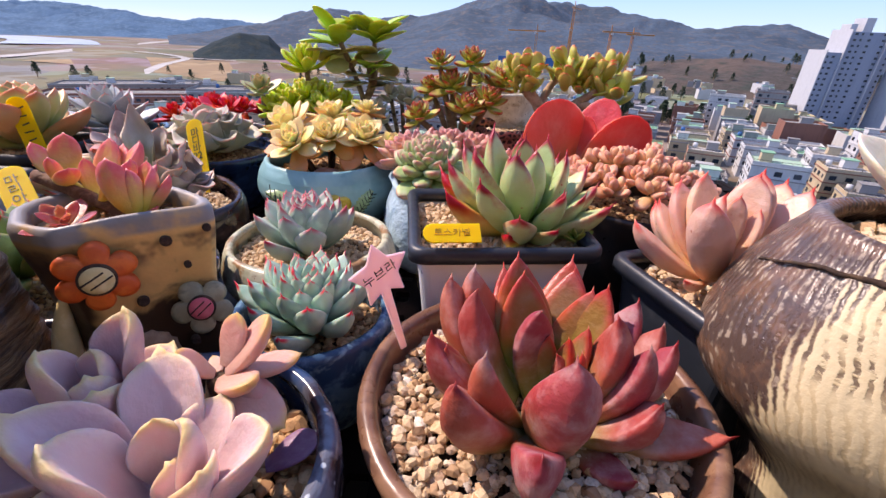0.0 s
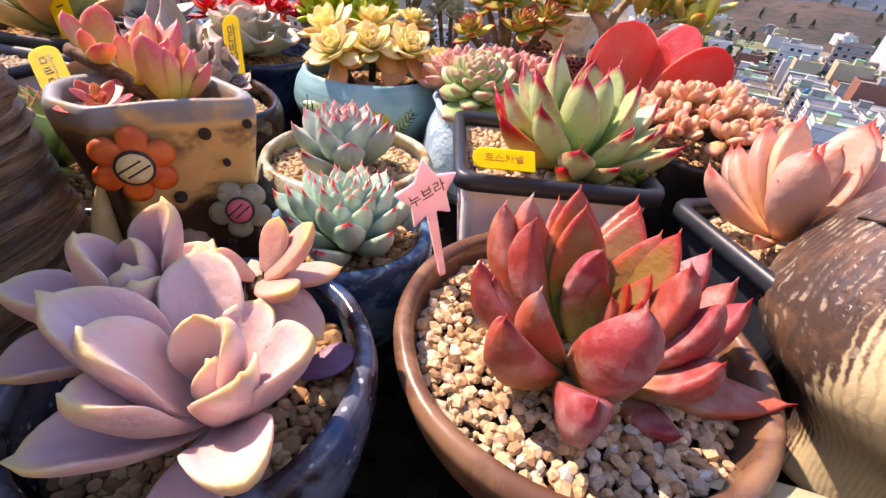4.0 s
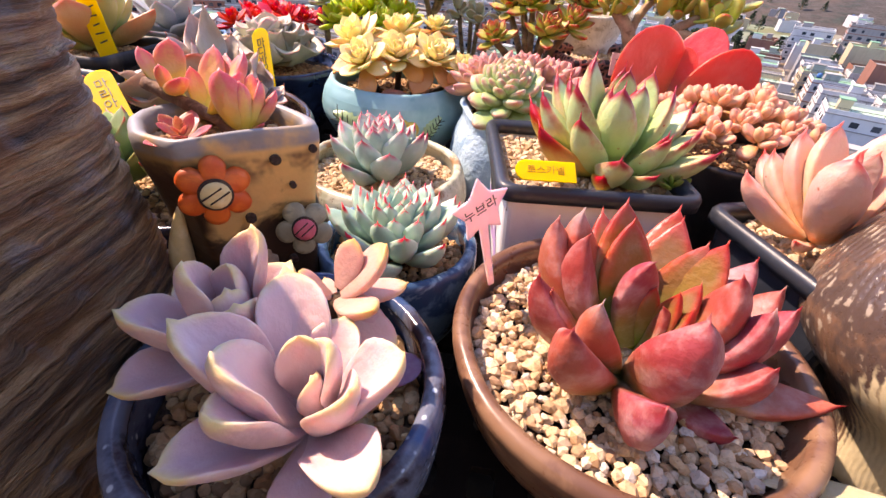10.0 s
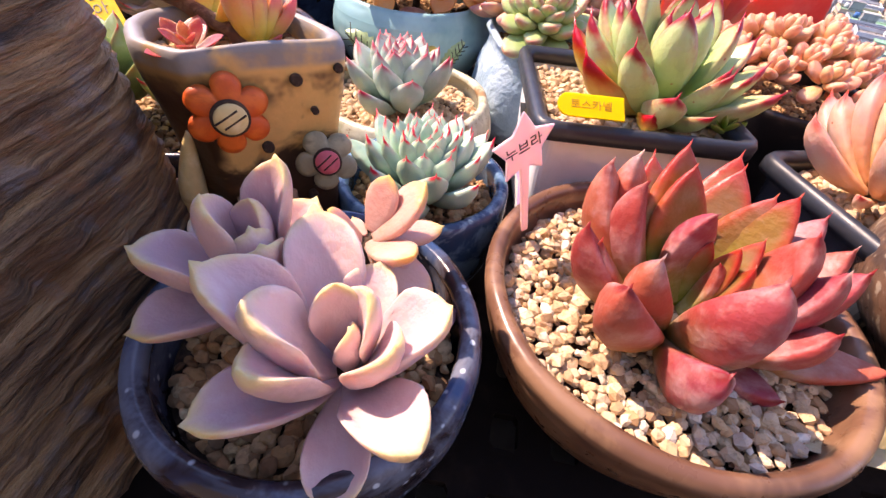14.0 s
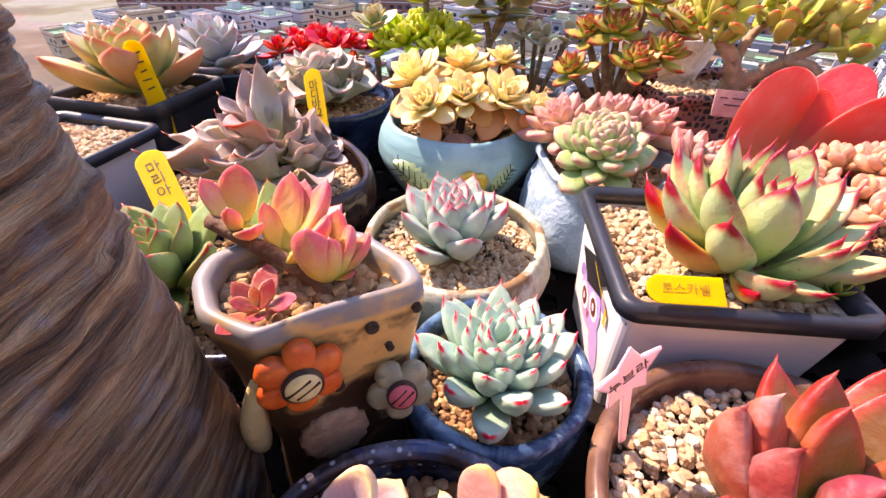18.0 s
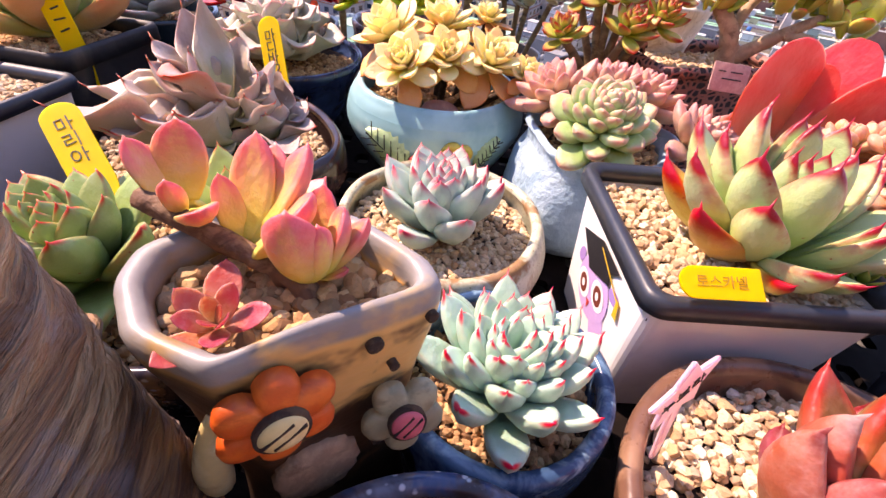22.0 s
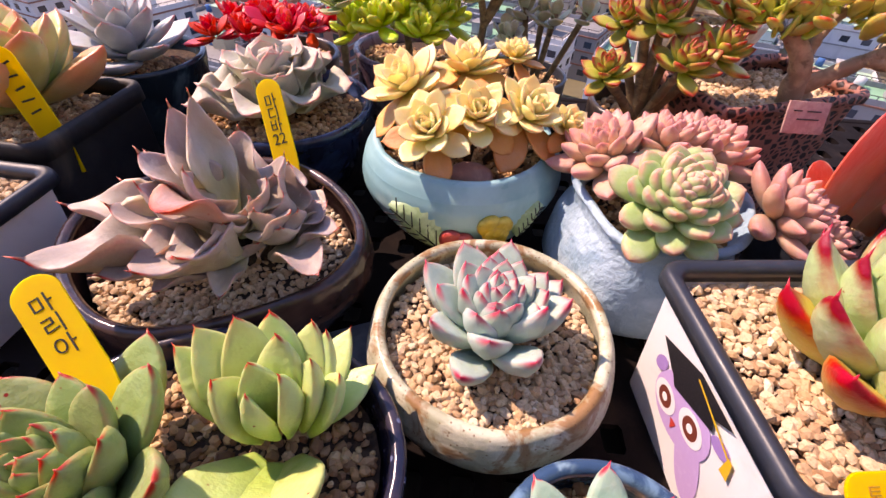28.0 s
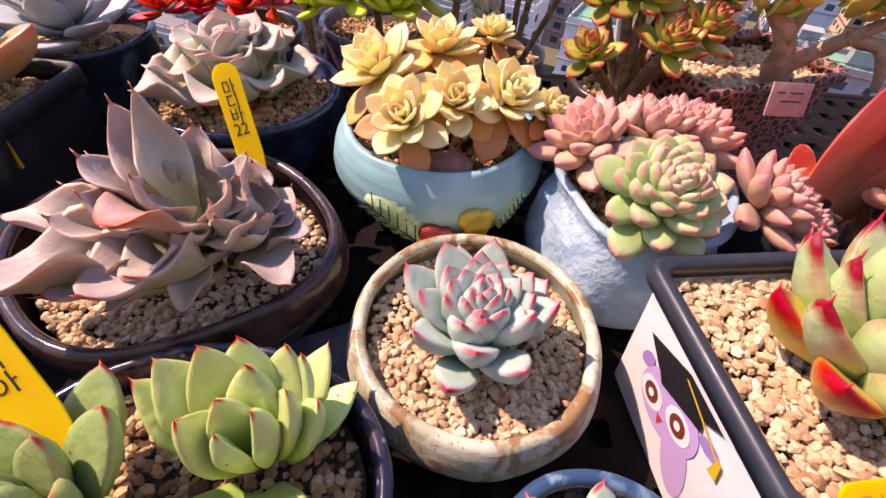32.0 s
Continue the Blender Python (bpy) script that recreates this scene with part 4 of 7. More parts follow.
MID = leaf_mat("frosted_redtip_leaf", "92ac9a", "a8baae", "b83450", "c08890", (0.87, 1.05), (0.86, 1.08), 0.4, None, 0.5, 0.14, 0.35)
md = [leaf_mesh("mid%d" % k, MID, 0.27, 0.56, 1.7, 0.80, 0.14, 0.25, b, 0.5, 0.06, 12, 12, fold=0.3) for k, b in enumerate((24, 16, 6))]
p = plant("frosted_echeveria", -0.085, 0.312, 0.125, "compact pale grey-green echeveria rosette with crimson leaf tips")
rosette(p, md, n=40, length=0.050, inner=0.60, e0=22, e1=80, r0=0.013, rise=0.016, turn=15, power=0.55, outer=0.78)

GRN = leaf_mat("green_pink_leaf", "88ac60", "a8bc84", "c89484", "bca890", (0.80, 1.06), (0.8, 1.0), 0.4, None, 0.48, 0.14, 0.3)
gr = [leaf_mesh("grn%d" % k, GRN, 0.29, 0.62, 2.0, 0.66, 0.20, 0.10, b, 0.45, 0.03) for k, b in enumerate((18, 16))]
CORAL = leaf_mat("coral_pink_leaf", "b89c80", "cc9c86", "c4807a", "d4a494", (0.75, 1.0), (0.8, 1.0), 0.4, None, 0.48, 0.16, 0.25, 0.02, 0.15, 1.0)
cr = [leaf_mesh("cor%d" % k, CORAL, 0.23, 0.58, 1.8, 0.75, 0.18, 0.1, b, 0.5, 0.02) for k, b in enumerate((15, 12))]
p = plant("green_pink_sedum", 0.012, 0.392, 0.150, "clustered rosettes, a pale green one in front of coral pink ones")
rosette(p, gr, (-0.006, -0.020, 0.024), 60, 0.034, 0.50, -12, 80, 0.008, 0.020, (-0.05, -0.5, 1), 10, power=0.6)
for at, ln, ax, t in (((-0.028, 0.030, 0.022), 0.034, (-0.5, -0.1, 1), 30), ((0.030, 0.038, 0.024), 0.032, (0.2, 0.1, 1), 80), ((0.058, -0.012, 0.018), 0.030, (0.6, -0.3, 1), 130), ((0.075, -0.020, 0.008), 0.024, (0.9, -0.4, 1), 190), ((0.005, 0.030, 0.030), 0.028, (0, 0.1, 1), 240)):
    rosette(p, cr, at, 38, ln * 1.15, 0.4, 0, 80, 0.004, 0.01, ax, t)

YEL = leaf_mat("cream_yellow_leaf", "dcc45c", "f0dc9c", "e09a60", "e8b078", (0.94, 1.03), (0.88, 1.02), 0.5, None, 0.5, 0.22, 0.15, 0.015, 0.1, 1.0)
YELO = leaf_mat("orange_lower_leaf", "d0a468", "e0ac74", "c87848", "d48858", (0.85, 1.03), (0.8, 1.02), 0.6, None, 0.5, 0.2, 0.1)
ye = [leaf_mesh("yel%d" % k, mt, 0.30, 0.62, 2.0, 0.8, 0.085, 0.24, b, 0.4, 0.05) for k, (b, mt) in enumerate(((10, YELO), (22, YEL), (20, YEL), (12, YEL)))]
p = plant("yellow_graptosedum", -0.110, 0.458, 0.150, "cluster of small cream-yellow rosettes with orange lower leaves")
for x, y, z, ln, ax, t in ((-0.150, 0.466, 0.188, 0.032, (-0.4, -0.3, 1), 0), (-0.130, 0.424, 0.180, 0.028, (-0.2, -0.7, 1), 50), (-0.101, 0.440, 0.184, 0.027, (0, -0.6, 1), 90), (-0.112, 0.490, 0.194, 0.028, (0, 0, 1), 130), (-0.070, 0.450, 0.182, 0.030, (0.4, -0.4, 1), 170), (-0.077, 0.505, 0.200, 0.018, (0.1, 0, 1), 210), (-0.042, 0.450, 0.176, 0.018, (0.5, -0.4, 1), 250)):
    at = (x + 0.110, y - 0.458, z - 0.150)
    vs, fs = tube(spline([(at[0] * 0.4, at[1] * 0.4, -0.008), (at[0] * 0.8, at[1] * 0.8, at[2] * 0.5), at], 6), [0.003] * 6, 8)
    link("stem", vs, fs, SOIL, p)
    rosette(p, ye, at, 25, ln * 1.24, 0.42, -28, 78, 0.003, 0.006, ax, t)

WAVY = leaf_mat("grey_lilac_wavy_leaf", "a49e74", "a8988c", "c04438", "c89c90", (0.97, 1.03), (0.80, 1.02), 0.7, None, 0.5, 0.12, 0.3, 0.03, 0.14, 1.05)
wv = [leaf_mesh("wavy%d" % k, WAVY, w, 0.52, 1.8, 0.80, 0.08, cu, b, 0.55, 0.08, 18, 14, wavy=wa, seed=k * 2.1) for k, (b, w, wa, cu) in enumerate(((-10, 0.31, 0.12, 0.5), (18, 0.34, 0.15, 0.6), (34, 0.35, 0.15, 0.55), (45, 0.35, 0.12, 0.5), (12, 0.32, 0.15, 0.7)))]
RUSTY = leaf_mat("rusty_wavy_leaf", "a8a078", "b08c80", "c8482c", "c87858", (0.80, 1.02), (0.55, 1.0), 0.8, "a84428", 0.5, 0.12, 0.2, 0.03, 0.14, 1.05)
wv.append(leaf_mesh("rusty", RUSTY, 0.40, 0.58, 2.2, 0.66, 0.09, 0.2, -62, 0.55, 0.06, 18, 14, wavy=0.12))
p = plant("lilac_wavy_echeveria", -0.236, 0.352, 0.136, "large grey-lilac echeveria with wavy pointed leaves and red tips")
at = (0.0100, -0.0140, 0.0140)
link("stem", *tube(spline([(at[0] * 0.5, at[1] * 0.5, -0.006), (at[0] * 0.8, at[1] * 0.8, at[2] * 0.5), at], 8), [0.0048] * 8), SOIL, p)
for dx, dy, dz, wide, k in (
    (-7.5, -54.5, 37.0, 0.85, 1),
    (9.9, -39.3, 5.9, 0.80, 0),
    (20.7, -11.6, 16.8, 0.90, 2),
    (4.7, -44.9, 37.0, 0.75, 1),
    (-60.0, -50.0, 33.0, 0.60, 1),
    (-77.0, -7.0, 26.0, 0.60, 0),
    (-49.0, -38.0, 18.0, 0.75, 1),
    (-42.0, -18.0, 38.0, 0.80, 1),
    (-59.0, 12.0, 28.0, 0.75, 4),
    (-19.0, -43.0, 10.0, 0.85, 0),
    (-44.0, 42.0, 30.0, 0.80, 1),
    (-9.0, 52.0, 35.0, 0.80, 2),
    (-69.0, -28.0, 15.0, 0.70, 0),
    (-36.0, -46.0, 22.0, 0.70, 4),
):
    aim_leaf(p, wv[k], (dx, dy, dz), 0.004, 0.3, wide, centre=at)
at = (0.0140, -0.0140, 0.0260)
link("stem", *tube(spline([(at[0] * 0.5, at[1] * 0.5, -0.006), (at[0] * 0.8, at[1] * 0.8, at[2] * 0.5), at], 8), [0.0048] * 8), SOIL, p)
for dx, dy, dz, wide, k in (
    (-8.0, -10.0, 44.0, 0.75, 2),
    (-27.0, 22.0, 56.5, 0.60, 2),
    (-16.0, 24.0, 62.0, 0.42, 2),
    (-36.0, 2.0, 43.0, 0.80, 4),
    (-43.0, 14.0, 33.0, 0.75, 1),
    (32.3, -3.0, 18.9, 1.00, 2),
    (22.5, 24.0, 33.2, 0.90, 2),
    (-1.0, 30.0, 42.7, 0.80, 3),
    (10.2, 2.0, 22.4, 1.10, 3),
    (-28.0, -16.0, 38.0, 0.90, 2),
    (19.2, 7.0, 30.3, 1.00, 3),
    (8.1, -20.0, 22.9, 0.80, 2),
):
    aim_leaf(p, wv[k], (dx, dy, dz), 0.003, 0.2, wide, centre=at)
leaf_to(p, wv[5], (0.012, -0.020, 0.030), (0.0060, -0.0460, 0.0640), 0.95, 1.0, 0, (0.0, 0.3, 0.6))
at = (0.0320, -0.0060, 0.0140)
link("stem", *tube(spline([(at[0] * 0.5, at[1] * 0.5, -0.006), (at[0] * 0.8, at[1] * 0.8, at[2] * 0.5), at], 8), [0.0048] * 8), SOIL, p)
for dx, dy, dz, wide, k in (
    (33.0, -2.2, 14.7, 1.10, 0),
    (31.0, -32.7, 12.0, 1.00, 0),
    (24.0, 12.0, 20.0, 1.00, 1),
    (17.0, 26.0, 18.0, 1.00, 1),
    (4.0, 20.0, 38.0, 1.00, 2),
    (16.0, -6.0, 28.0, 0.90, 2),
    (11.0, -18.0, 26.0, 0.90, 2),
    (2.0, 6.0, 40.0, 0.90, 3),
    (-6.0, 34.0, 30.0, 1.00, 1),
    (8.0, -1.0, 34.0, 0.90, 3),
    (-1.0, -16.0, 34.0, 0.90, 3),
):
    aim_leaf(p, wv[k], (dx, dy, dz), 0.003, 0.3, wide, centre=at)
WAVY2 = leaf_mat("grey_green_wavy_leaf", "a8aa84", "b6b29e", "c08a84", "c4a4a0", (0.92, 1.03), (0.85, 1.02), 0.5, None, 0.55, 0.12, 0.35)
wv2 = [leaf_mesh("wavyb%d" % k, WAVY2, 0.38, 0.58, 2.0, 0.70, 0.09, 0.40, b, 0.40, 0.05, 16, 14, wavy=w, seed=k) for k, (b, w) in enumerate(((4, 0.18), (16, 0.20), (24, 0.16)))]
p = plant("grey_green_echeveria", -0.266, 0.508, 0.148, "grey-green echeveria with rounded wavy leaves")
rosette(p, wv2, n=34, length=0.066, inner=0.5, e0=0, e1=72, r0=0.006, rise=0.016, turn=0, jitter=2)

GREEN = leaf_mat("bright_green_leaf", "a0b868", "c0d090", "b8302c", "c0a868", (0.95, 1.03), (0.94, 1.05), 0.3, "8c2420", 0.4, 0.16, 0.15)
gn = [leaf_mesh("green%d" % k, GREEN, 0.235, 0.54, 1.4, 0.88, 0.12, 0.25, b, 0.5, 0.05, fold=0.3) for k, b in enumerate((22, 14))]
p = plant("green_echeveria", -0.190, 0.226, 0.136, "two bright green echeveria rosettes with red-spotted tips")
for dx, dy, dz, wide, k in (
    (-14.9, 21.7, 48.0, 1.05, 0),
    (-4.5, 26.8, 46.0, 1.10, 0),
    (10.3, 27.2, 42.0, 1.00, 0),
    (15.6, 25.6, 39.0, 0.95, 0),
    (32.2, 28.5, 14.0, 1.00, 0),
    (-29.0, 18.5, 44.0, 1.10, 0),
    (-36.5, 13.9, 38.0, 1.00, 0),
    (2.2, 16.3, 48.0, 1.00, 1),
    (14.8, 11.5, 42.0, 1.00, 1),
    (-2.6, 4.8, 48.0, 0.90, 1),
    (7.8, 2.8, 46.0, 0.90, 1),
    (-13.7, -0.5, 44.0, 1.10, 0),
    (23.6, 11.7, 34.0, 1.10, 0),
    (-20.0, -38.0, 28.0, 1.10, 0),
    (3.0, -45.0, 28.0, 1.10, 0),
    (23.0, -28.0, 26.0, 1.10, 0),
):
    aim_leaf(p, gn[k], (dx, dy, dz), 0.010, 0.2, wide, centre=(0.022, 0.017, 0.006))
for dx, dy, dz, wide, k in (
    (-2.0, -3.0, 42.0, 0.80, 1),
    (-22.0, 32.0, 23.0, 1.00, 0),
    (18.0, 42.0, 18.0, 1.00, 0),
):
    aim_leaf(p, gn[k], (dx, dy, dz), 0.010, 0.2, wide, centre=(0.022, 0.017, 0.006))
DGREEN = leaf_mat("dark_green_leaf", "6c8850", "8ca068", "a84038", "b08058", (0.95, 1.03), (0.9, 1.02), 0.6, "8c2420", 0.42, 0.14, 0.15)
dg = [leaf_mesh("dgreen%d" % k, DGREEN, 0.25, 0.56, 1.9, 0.78, 0.12, 0.25, b, 0.5, 0.05, fold=0.3) for k, b in enumerate((22, 14))]
rosette(p, dg, (-0.031, -0.008, 0.010), 32, 0.053, 0.5, 4, 80, 0.008, 0.014, (-0.1, -0.1, 1), 80, power=0.6)

ORANGE = leaf_mat("orange_green_leaf", "b4b468", "d8ac6c", "d06c38", "dc8048", (0.86, 1.02), (0.6, 1.02), 0.8, "b04820", 0.38, 0.18, 0.15, 0.02, 0.12, 1.0)
ORGREEN = leaf_mat("green_orange_edge_leaf", "a4b464", "bcbc70", "d07840", "d88a50", (0.84, 1.02), (0.72, 1.04), 0.8, "b04820", 0.38, 0.18, 0.12, 0.02, 0.12, 1.0)
og = [leaf_mesh("orange%d" % k, mt, 0.28, 0.60, 2.0, 0.74, 0.125, 0.25, b, 0.5, 0.03, fold=0.3) for k, (b, mt) in enumerate(((18, ORANGE), (14, ORGREEN), (10, ORGREEN)))]
p = plant("orange_echeveria", -0.440, 0.458, 0.160, "large orange and green echeveria rosette with speckled leaves")
rosette(p, og, n=26, length=0.080, inner=0.55, e0=12, e1=78, r0=0.008, rise=0.016, turn=20, power=0.65)
GREY = leaf_mat("grey_white_leaf", "98a0a0", "b0b4b2", "b07070", "b8a0a2", (0.93, 1.03), (0.9, 1.02), 0.5, None, 0.5, 0.1, 0.4)
gy = [leaf_mesh("grey%d" % k, GREY, 0.26, 0.55, 1.9, 0.8, 0.08, 0.25, b, 0.5, 0.04) for k, b in enumerate((16, 10))]
p = plant("grey_echeveria", -0.432, 0.570, 0.150, "pale grey echeveria rosette with pointed leaves")
rosette(p, gy, n=32, length=0.070, inner=0.45, e0=0, e1=78, r0=0.006, rise=0.03, turn=50)
SCARLET = leaf_mat("scarlet_leaf", "b83030", "d42c30", "b01820", "dc5048", (0.9, 1.0), (0.9, 1.0), 0.4, None, 0.4, 0.18, 0.05)
sc = [leaf_mesh("scar%d" % k, SCARLET, 0.26, 0.6, 2.0, 0.75, 0.11, 0.2, b, 0.5, 0.04) for k, b in enumerate((15, 8))]
p = plant("scarlet_echeveria", -0.302, 0.615, 0.145, "clump of small scarlet red rosettes")
rn = random.Random(5)
for k in range(13):
    a = k * 2.4
    r = 0.010 + 0.047 * (k / 13) ** 0.6
    rosette(p, sc, (r * 1.2 * math.cos(a), r * 0.7 * math.sin(a), 0.028 + rn.uniform(-0.004, 0.01)), 15, rn.uniform(0.022, 0.028), 0.5, 0, 75, 0.003, 0.008, (rn.uniform(-0.4, 0.4), rn.uniform(-0.5, 0.2), 1), k * 40)

# paddle plant
PADDLE = leaf_mat("red_paddle_leaf", "dcae84", "d86460", "c84c50", "e08078", (0.9, 1.1), (0.93, 1.0), 0.4, None, 0.5, 0.26, 0.15, 0.01, 0.08)
pd = leaf_mesh("paddle", PADDLE, 0.40, 0.56, 2.2, 0.5, 0.035, 0.1, 10, 0.3, 0.0, 14, 16)
p = plant("paddle_plant", 0.128, 0.400, 0.142, "paddle plant with large round coral-red leaves")
for tip, wide, roll in (((-22, -2, 94), 1.05, 0), ((34, 24, 94), 0.62, 0), ((57, -4, 82), 0.80, 58), ((14, 14, 80), 0.55, -10), ((-20, 24, 40), 0.8, 0)):
    base = Vector((tip[0] * 0.00025, tip[1] * 0.00025, 0.008))
    leaf_to(p, pd, base, Vector(tip) * 0.001, wide, 1.0, roll, (-tip[0] * 0.02, -1.0, 0))
link("stem", *tube(spline([(0, 0, -0.008), (0.001, 0.002, 0.004), (0.001, 0.002, 0.016)], 6), [0.006, 0.006, 0.0058, 0.0055, 0.005, 0.004]), SOIL, p)

# ---- big bark-textured pot ----
def bark_mat():
    m = Nodes("bark_brown_clay", 0.5, 0.0, 0.4)
    n1 = m.noise(1.0, 6, 0.65, 0.1, m.stretch((14, 14, 250)))
    n2 = m.noise(70.0, 5, 0.6)
    col = m.ramp(n1, (0.34, "2e2119"), (0.46, "74563e"), (0.57, "a8845e"), (0.70, "d0ae84"))
    col = m.mix(m.math("MULTIPLY", m.step(m.noise(26.0, 4, 0.6), 0.5, 0.62), 0.5), col, "8c5a34")
    # Blue-grey patches paint the reflected sky's sheen into the clay colour.
    col = m.mix(m.math("MULTIPLY", m.step(n2, 0.52, 0.66), 0.32), col, "868a94")
    m.set("Base Color", m.vary(col, m.noise(14.0, 3), 0.0, 0.4))
    m.set("Roughness", m.math("ADD", 0.4, m.math("MULTIPLY", n2, 0.4)))
    m.bump(m.math("ADD", m.math("ADD", n1, m.math("MULTIPLY", n2, 0.22)), m.math("MULTIPLY", m.noise(1.0, 4, 0.6, 0.0, m.stretch((60, 60, 520))), 0.7)), 1.0, 0.007)
    return m.mat


def bark_pot():
    vs, fs = [], []
    n, rows = 240, 250
    z0, z1 = RACK, 0.292
    cx, cy = -0.217, 0.065
    half_x, half_y = 0.0954, 0.098
    prof = []
    for j in range(rows + 1):
        f = j / rows
        z = z0 + (z1 - z0) * f
        h = z - z0
        prof.append((0.94 + 0.06 * min(h / 0.05, 1.0), z))
    r1 = prof[-1][0]
    prof += [(r1 - 0.02, z1 + 0.003), (r1 - 0.06, z1 + 0.003), (r1 - 0.09, z1 - 0.002), (r1 - 0.13, z1 - 0.03), (0.8, z0 + 0.03)]
    for j, (r, z) in enumerate(prof):
        for k in range(n):
            a = 2 * math.pi * k / n
            ridge = noise.noise(Vector((1.3 * math.cos(a), 1.3 * math.sin(a), z * 190)))
            ridge = 1 - 2.4 * abs(ridge)
            knob = max(0.0, noise.noise(Vector((11 * math.cos(a), 11 * math.sin(a), z * 150))) - 0.15) * 1.6
            fine = noise.noise(Vector((5 * math.cos(a), 5 * math.sin(a), z * 560)))
            rough = 0.0022 * ridge + 0.0030 * knob + 0.0014 * fine if j <= rows + 1 else 0.0
            square = (abs(math.cos(a)) ** 5 + abs(math.sin(a)) ** 5) ** -0.2
            px, py = half_x * r * square * math.cos(a), half_y * r * square * math.sin(a)
            grow = 1 + rough / math.hypot(px, py)
            vs.append((px * grow - 0.0686 * (z - z0), py * grow, z - z0 + (0.002 * ridge if j > rows - 2 else 0)))
    R = len(prof)
    for j in range(R - 1):
        for k in range(n):
            a, b = j * n + k, j * n + (k + 1) % n
            fs.append((a, b, b + n, a + n))
    fs.append(tuple(range(n))[::-1])
    fs.append(tuple(range((R - 1) * n, R * n)))
    root = empty("bark_pot", pose(cx, cy, z0), label="big dark brown ceramic pot textured like tree bark", category="flower pot")
    bark = bark_mat()
    split = (rows - 4) * n
    lower = [f for f in fs if max(f) < split + n and len(f) == 4]
    link("body", vs[: split + n], lower, bark, root)
    upper = [tuple(v - split for v in f) for f in fs if min(f) >= split and len(f) == 4]
    link("rim", vs[split:], upper, bark, root)


bark_pot()
fill(-0.230, 0.065, 0.080, 0.272, GRAVEL3, "brown gravel in the bark-textured pot", 0.0034, 40, 600)


# ---- tan ribbed drum pot with the white rosette ----
def drum_mat():
    m = Nodes("tan_ribbed_clay", 0.45, 0.0, 0.5)
    s = m.node("ShaderNodeSeparateXYZ")
    m.plug(s, 0, m.co())
    x, y, z = s.outputs
    n1, n2 = m.noise(30.0, 4, 0.6, 0.5), m.noise(170.0, 4)
    ang = m.math("ARCTAN2", y, x)
    wob = m.math("ADD", m.math("MULTIPLY", m.noise(46.0, 5, 0.7), 15.0), m.math("MULTIPLY", z, 560.0))
    ribs = m.math("MULTIPLY_ADD", m.math("SINE", m.math("ADD", m.math("MULTIPLY", ang, 104.0), wob)), 0.5)
    ribs.node.inputs[2].default_value = 0.5
    rows = m.noise(1.0, 4, 0.6, 0.2, m.stretch((150, 150, 360)))
    side = m.math("SUBTRACT", y, m.math("MULTIPLY", x, 0.306))
    side = m.math("ADD", side, m.math("MULTIPLY", m.math("SUBTRACT", n1, 0.5), 0.040))
    side = m.math("ADD", side, m.math("MULTIPLY", m.math("SUBTRACT", ribs, 0.5), 0.008))
    brown = m.step(side, -0.005, 0.003)
    belt = m.math("ADD", z, m.math("MULTIPLY", m.math("SUBTRACT", n1, 0.5), 0.03))
    patch = m.math("MULTIPLY", m.step(belt, 0.094, 0.102), m.step(m.noise(38.0, 3, 0.6, 0.3), 0.38, 0.48))
    dash = m.math("MULTIPLY", m.math("MULTIPLY", m.step(ribs, 0.50, 0.80), m.step(rows, 0.38, 0.52)), patch)
    streak = m.math("MULTIPLY", m.math("MULTIPLY", m.step(ribs, 0.55, 0.95), m.step(n1, 0.42, 0.60)), 0.42)
    col = m.mix(m.math("MULTIPLY", dash, 0.85), m.mix(streak, "d8c69e", "a88c60"), "5c4636")
    col = m.mix(m.math("MULTIPLY", m.step(n2, 0.5, 0.7), 0.30), col, "c0a87c")
    rust = m.mix(m.math("MULTIPLY", m.step(m.noise(60.0, 4, 0.6), 0.48, 0.62), 0.7), "54433c", "7c5c48")
    col = m.mix(brown, col, m.mix(m.math("MULTIPLY", m.math("MULTIPLY", m.step(n2, 0.52, 0.64), m.step(ribs, 0.35, 0.6)), 0.7), rust, "b0a08c"))
    m.set("Base Color", m.vary(col, n2, 0.0, 0.16))
    m.set("Roughness", m.math("SUBTRACT", m.math("ADD", 0.5, m.math("MULTIPLY", n2, 0.2)), m.math("MULTIPLY", brown, 0.30)))
    m.bump(m.math("ADD", m.math("MULTIPLY", m.math("MULTIPLY", m.math("SUBTRACT", 1.0, ribs), n1), 0.5), m.math("ADD", m.math("MULTIPLY", dash, -0.5), m.math("MULTIPLY", n2, 0.7))), 0.45, 0.0012)
    return m.mat


DRUM = drum_mat()
DRUM_OUT = [(0.037, 0), (0.037, 0.08), (0.038, 0.20), (0.050, 0.33), (0.0635, 0.44), (0.0695, 0.54), (0.069, 0.65), (0.059, 0.86), (0.046, 1)]
drum = pot("drum_pot", 0.216, 0.166, 0.219, DRUM_OUT, DRUM, "big tan and brown drum-shaped ribbed clay pot with a crack", 0.009, 0.0025, lambda a: 1 + 0.02 * math.sin(2 * a + 0.5), 21, 110)
drum_side = [(q.x, q.y * (0.219 - RACK)) for q in spline([(r, f, 0) for r, f in DRUM_OUT], 60)]
crack_pts = []
CRACK = [Vector(q) for q in ((160, 0.117, 0), (175, 0.1235, 0), (188, 0.1275, 0), (199, 0.1293, 0), (209, 0.1305, 0), (219, 0.126, 0), (228, 0.119, 0), (237, 0.1128, 0), (243, 0.110, 0), (262, 0.103, 0))]
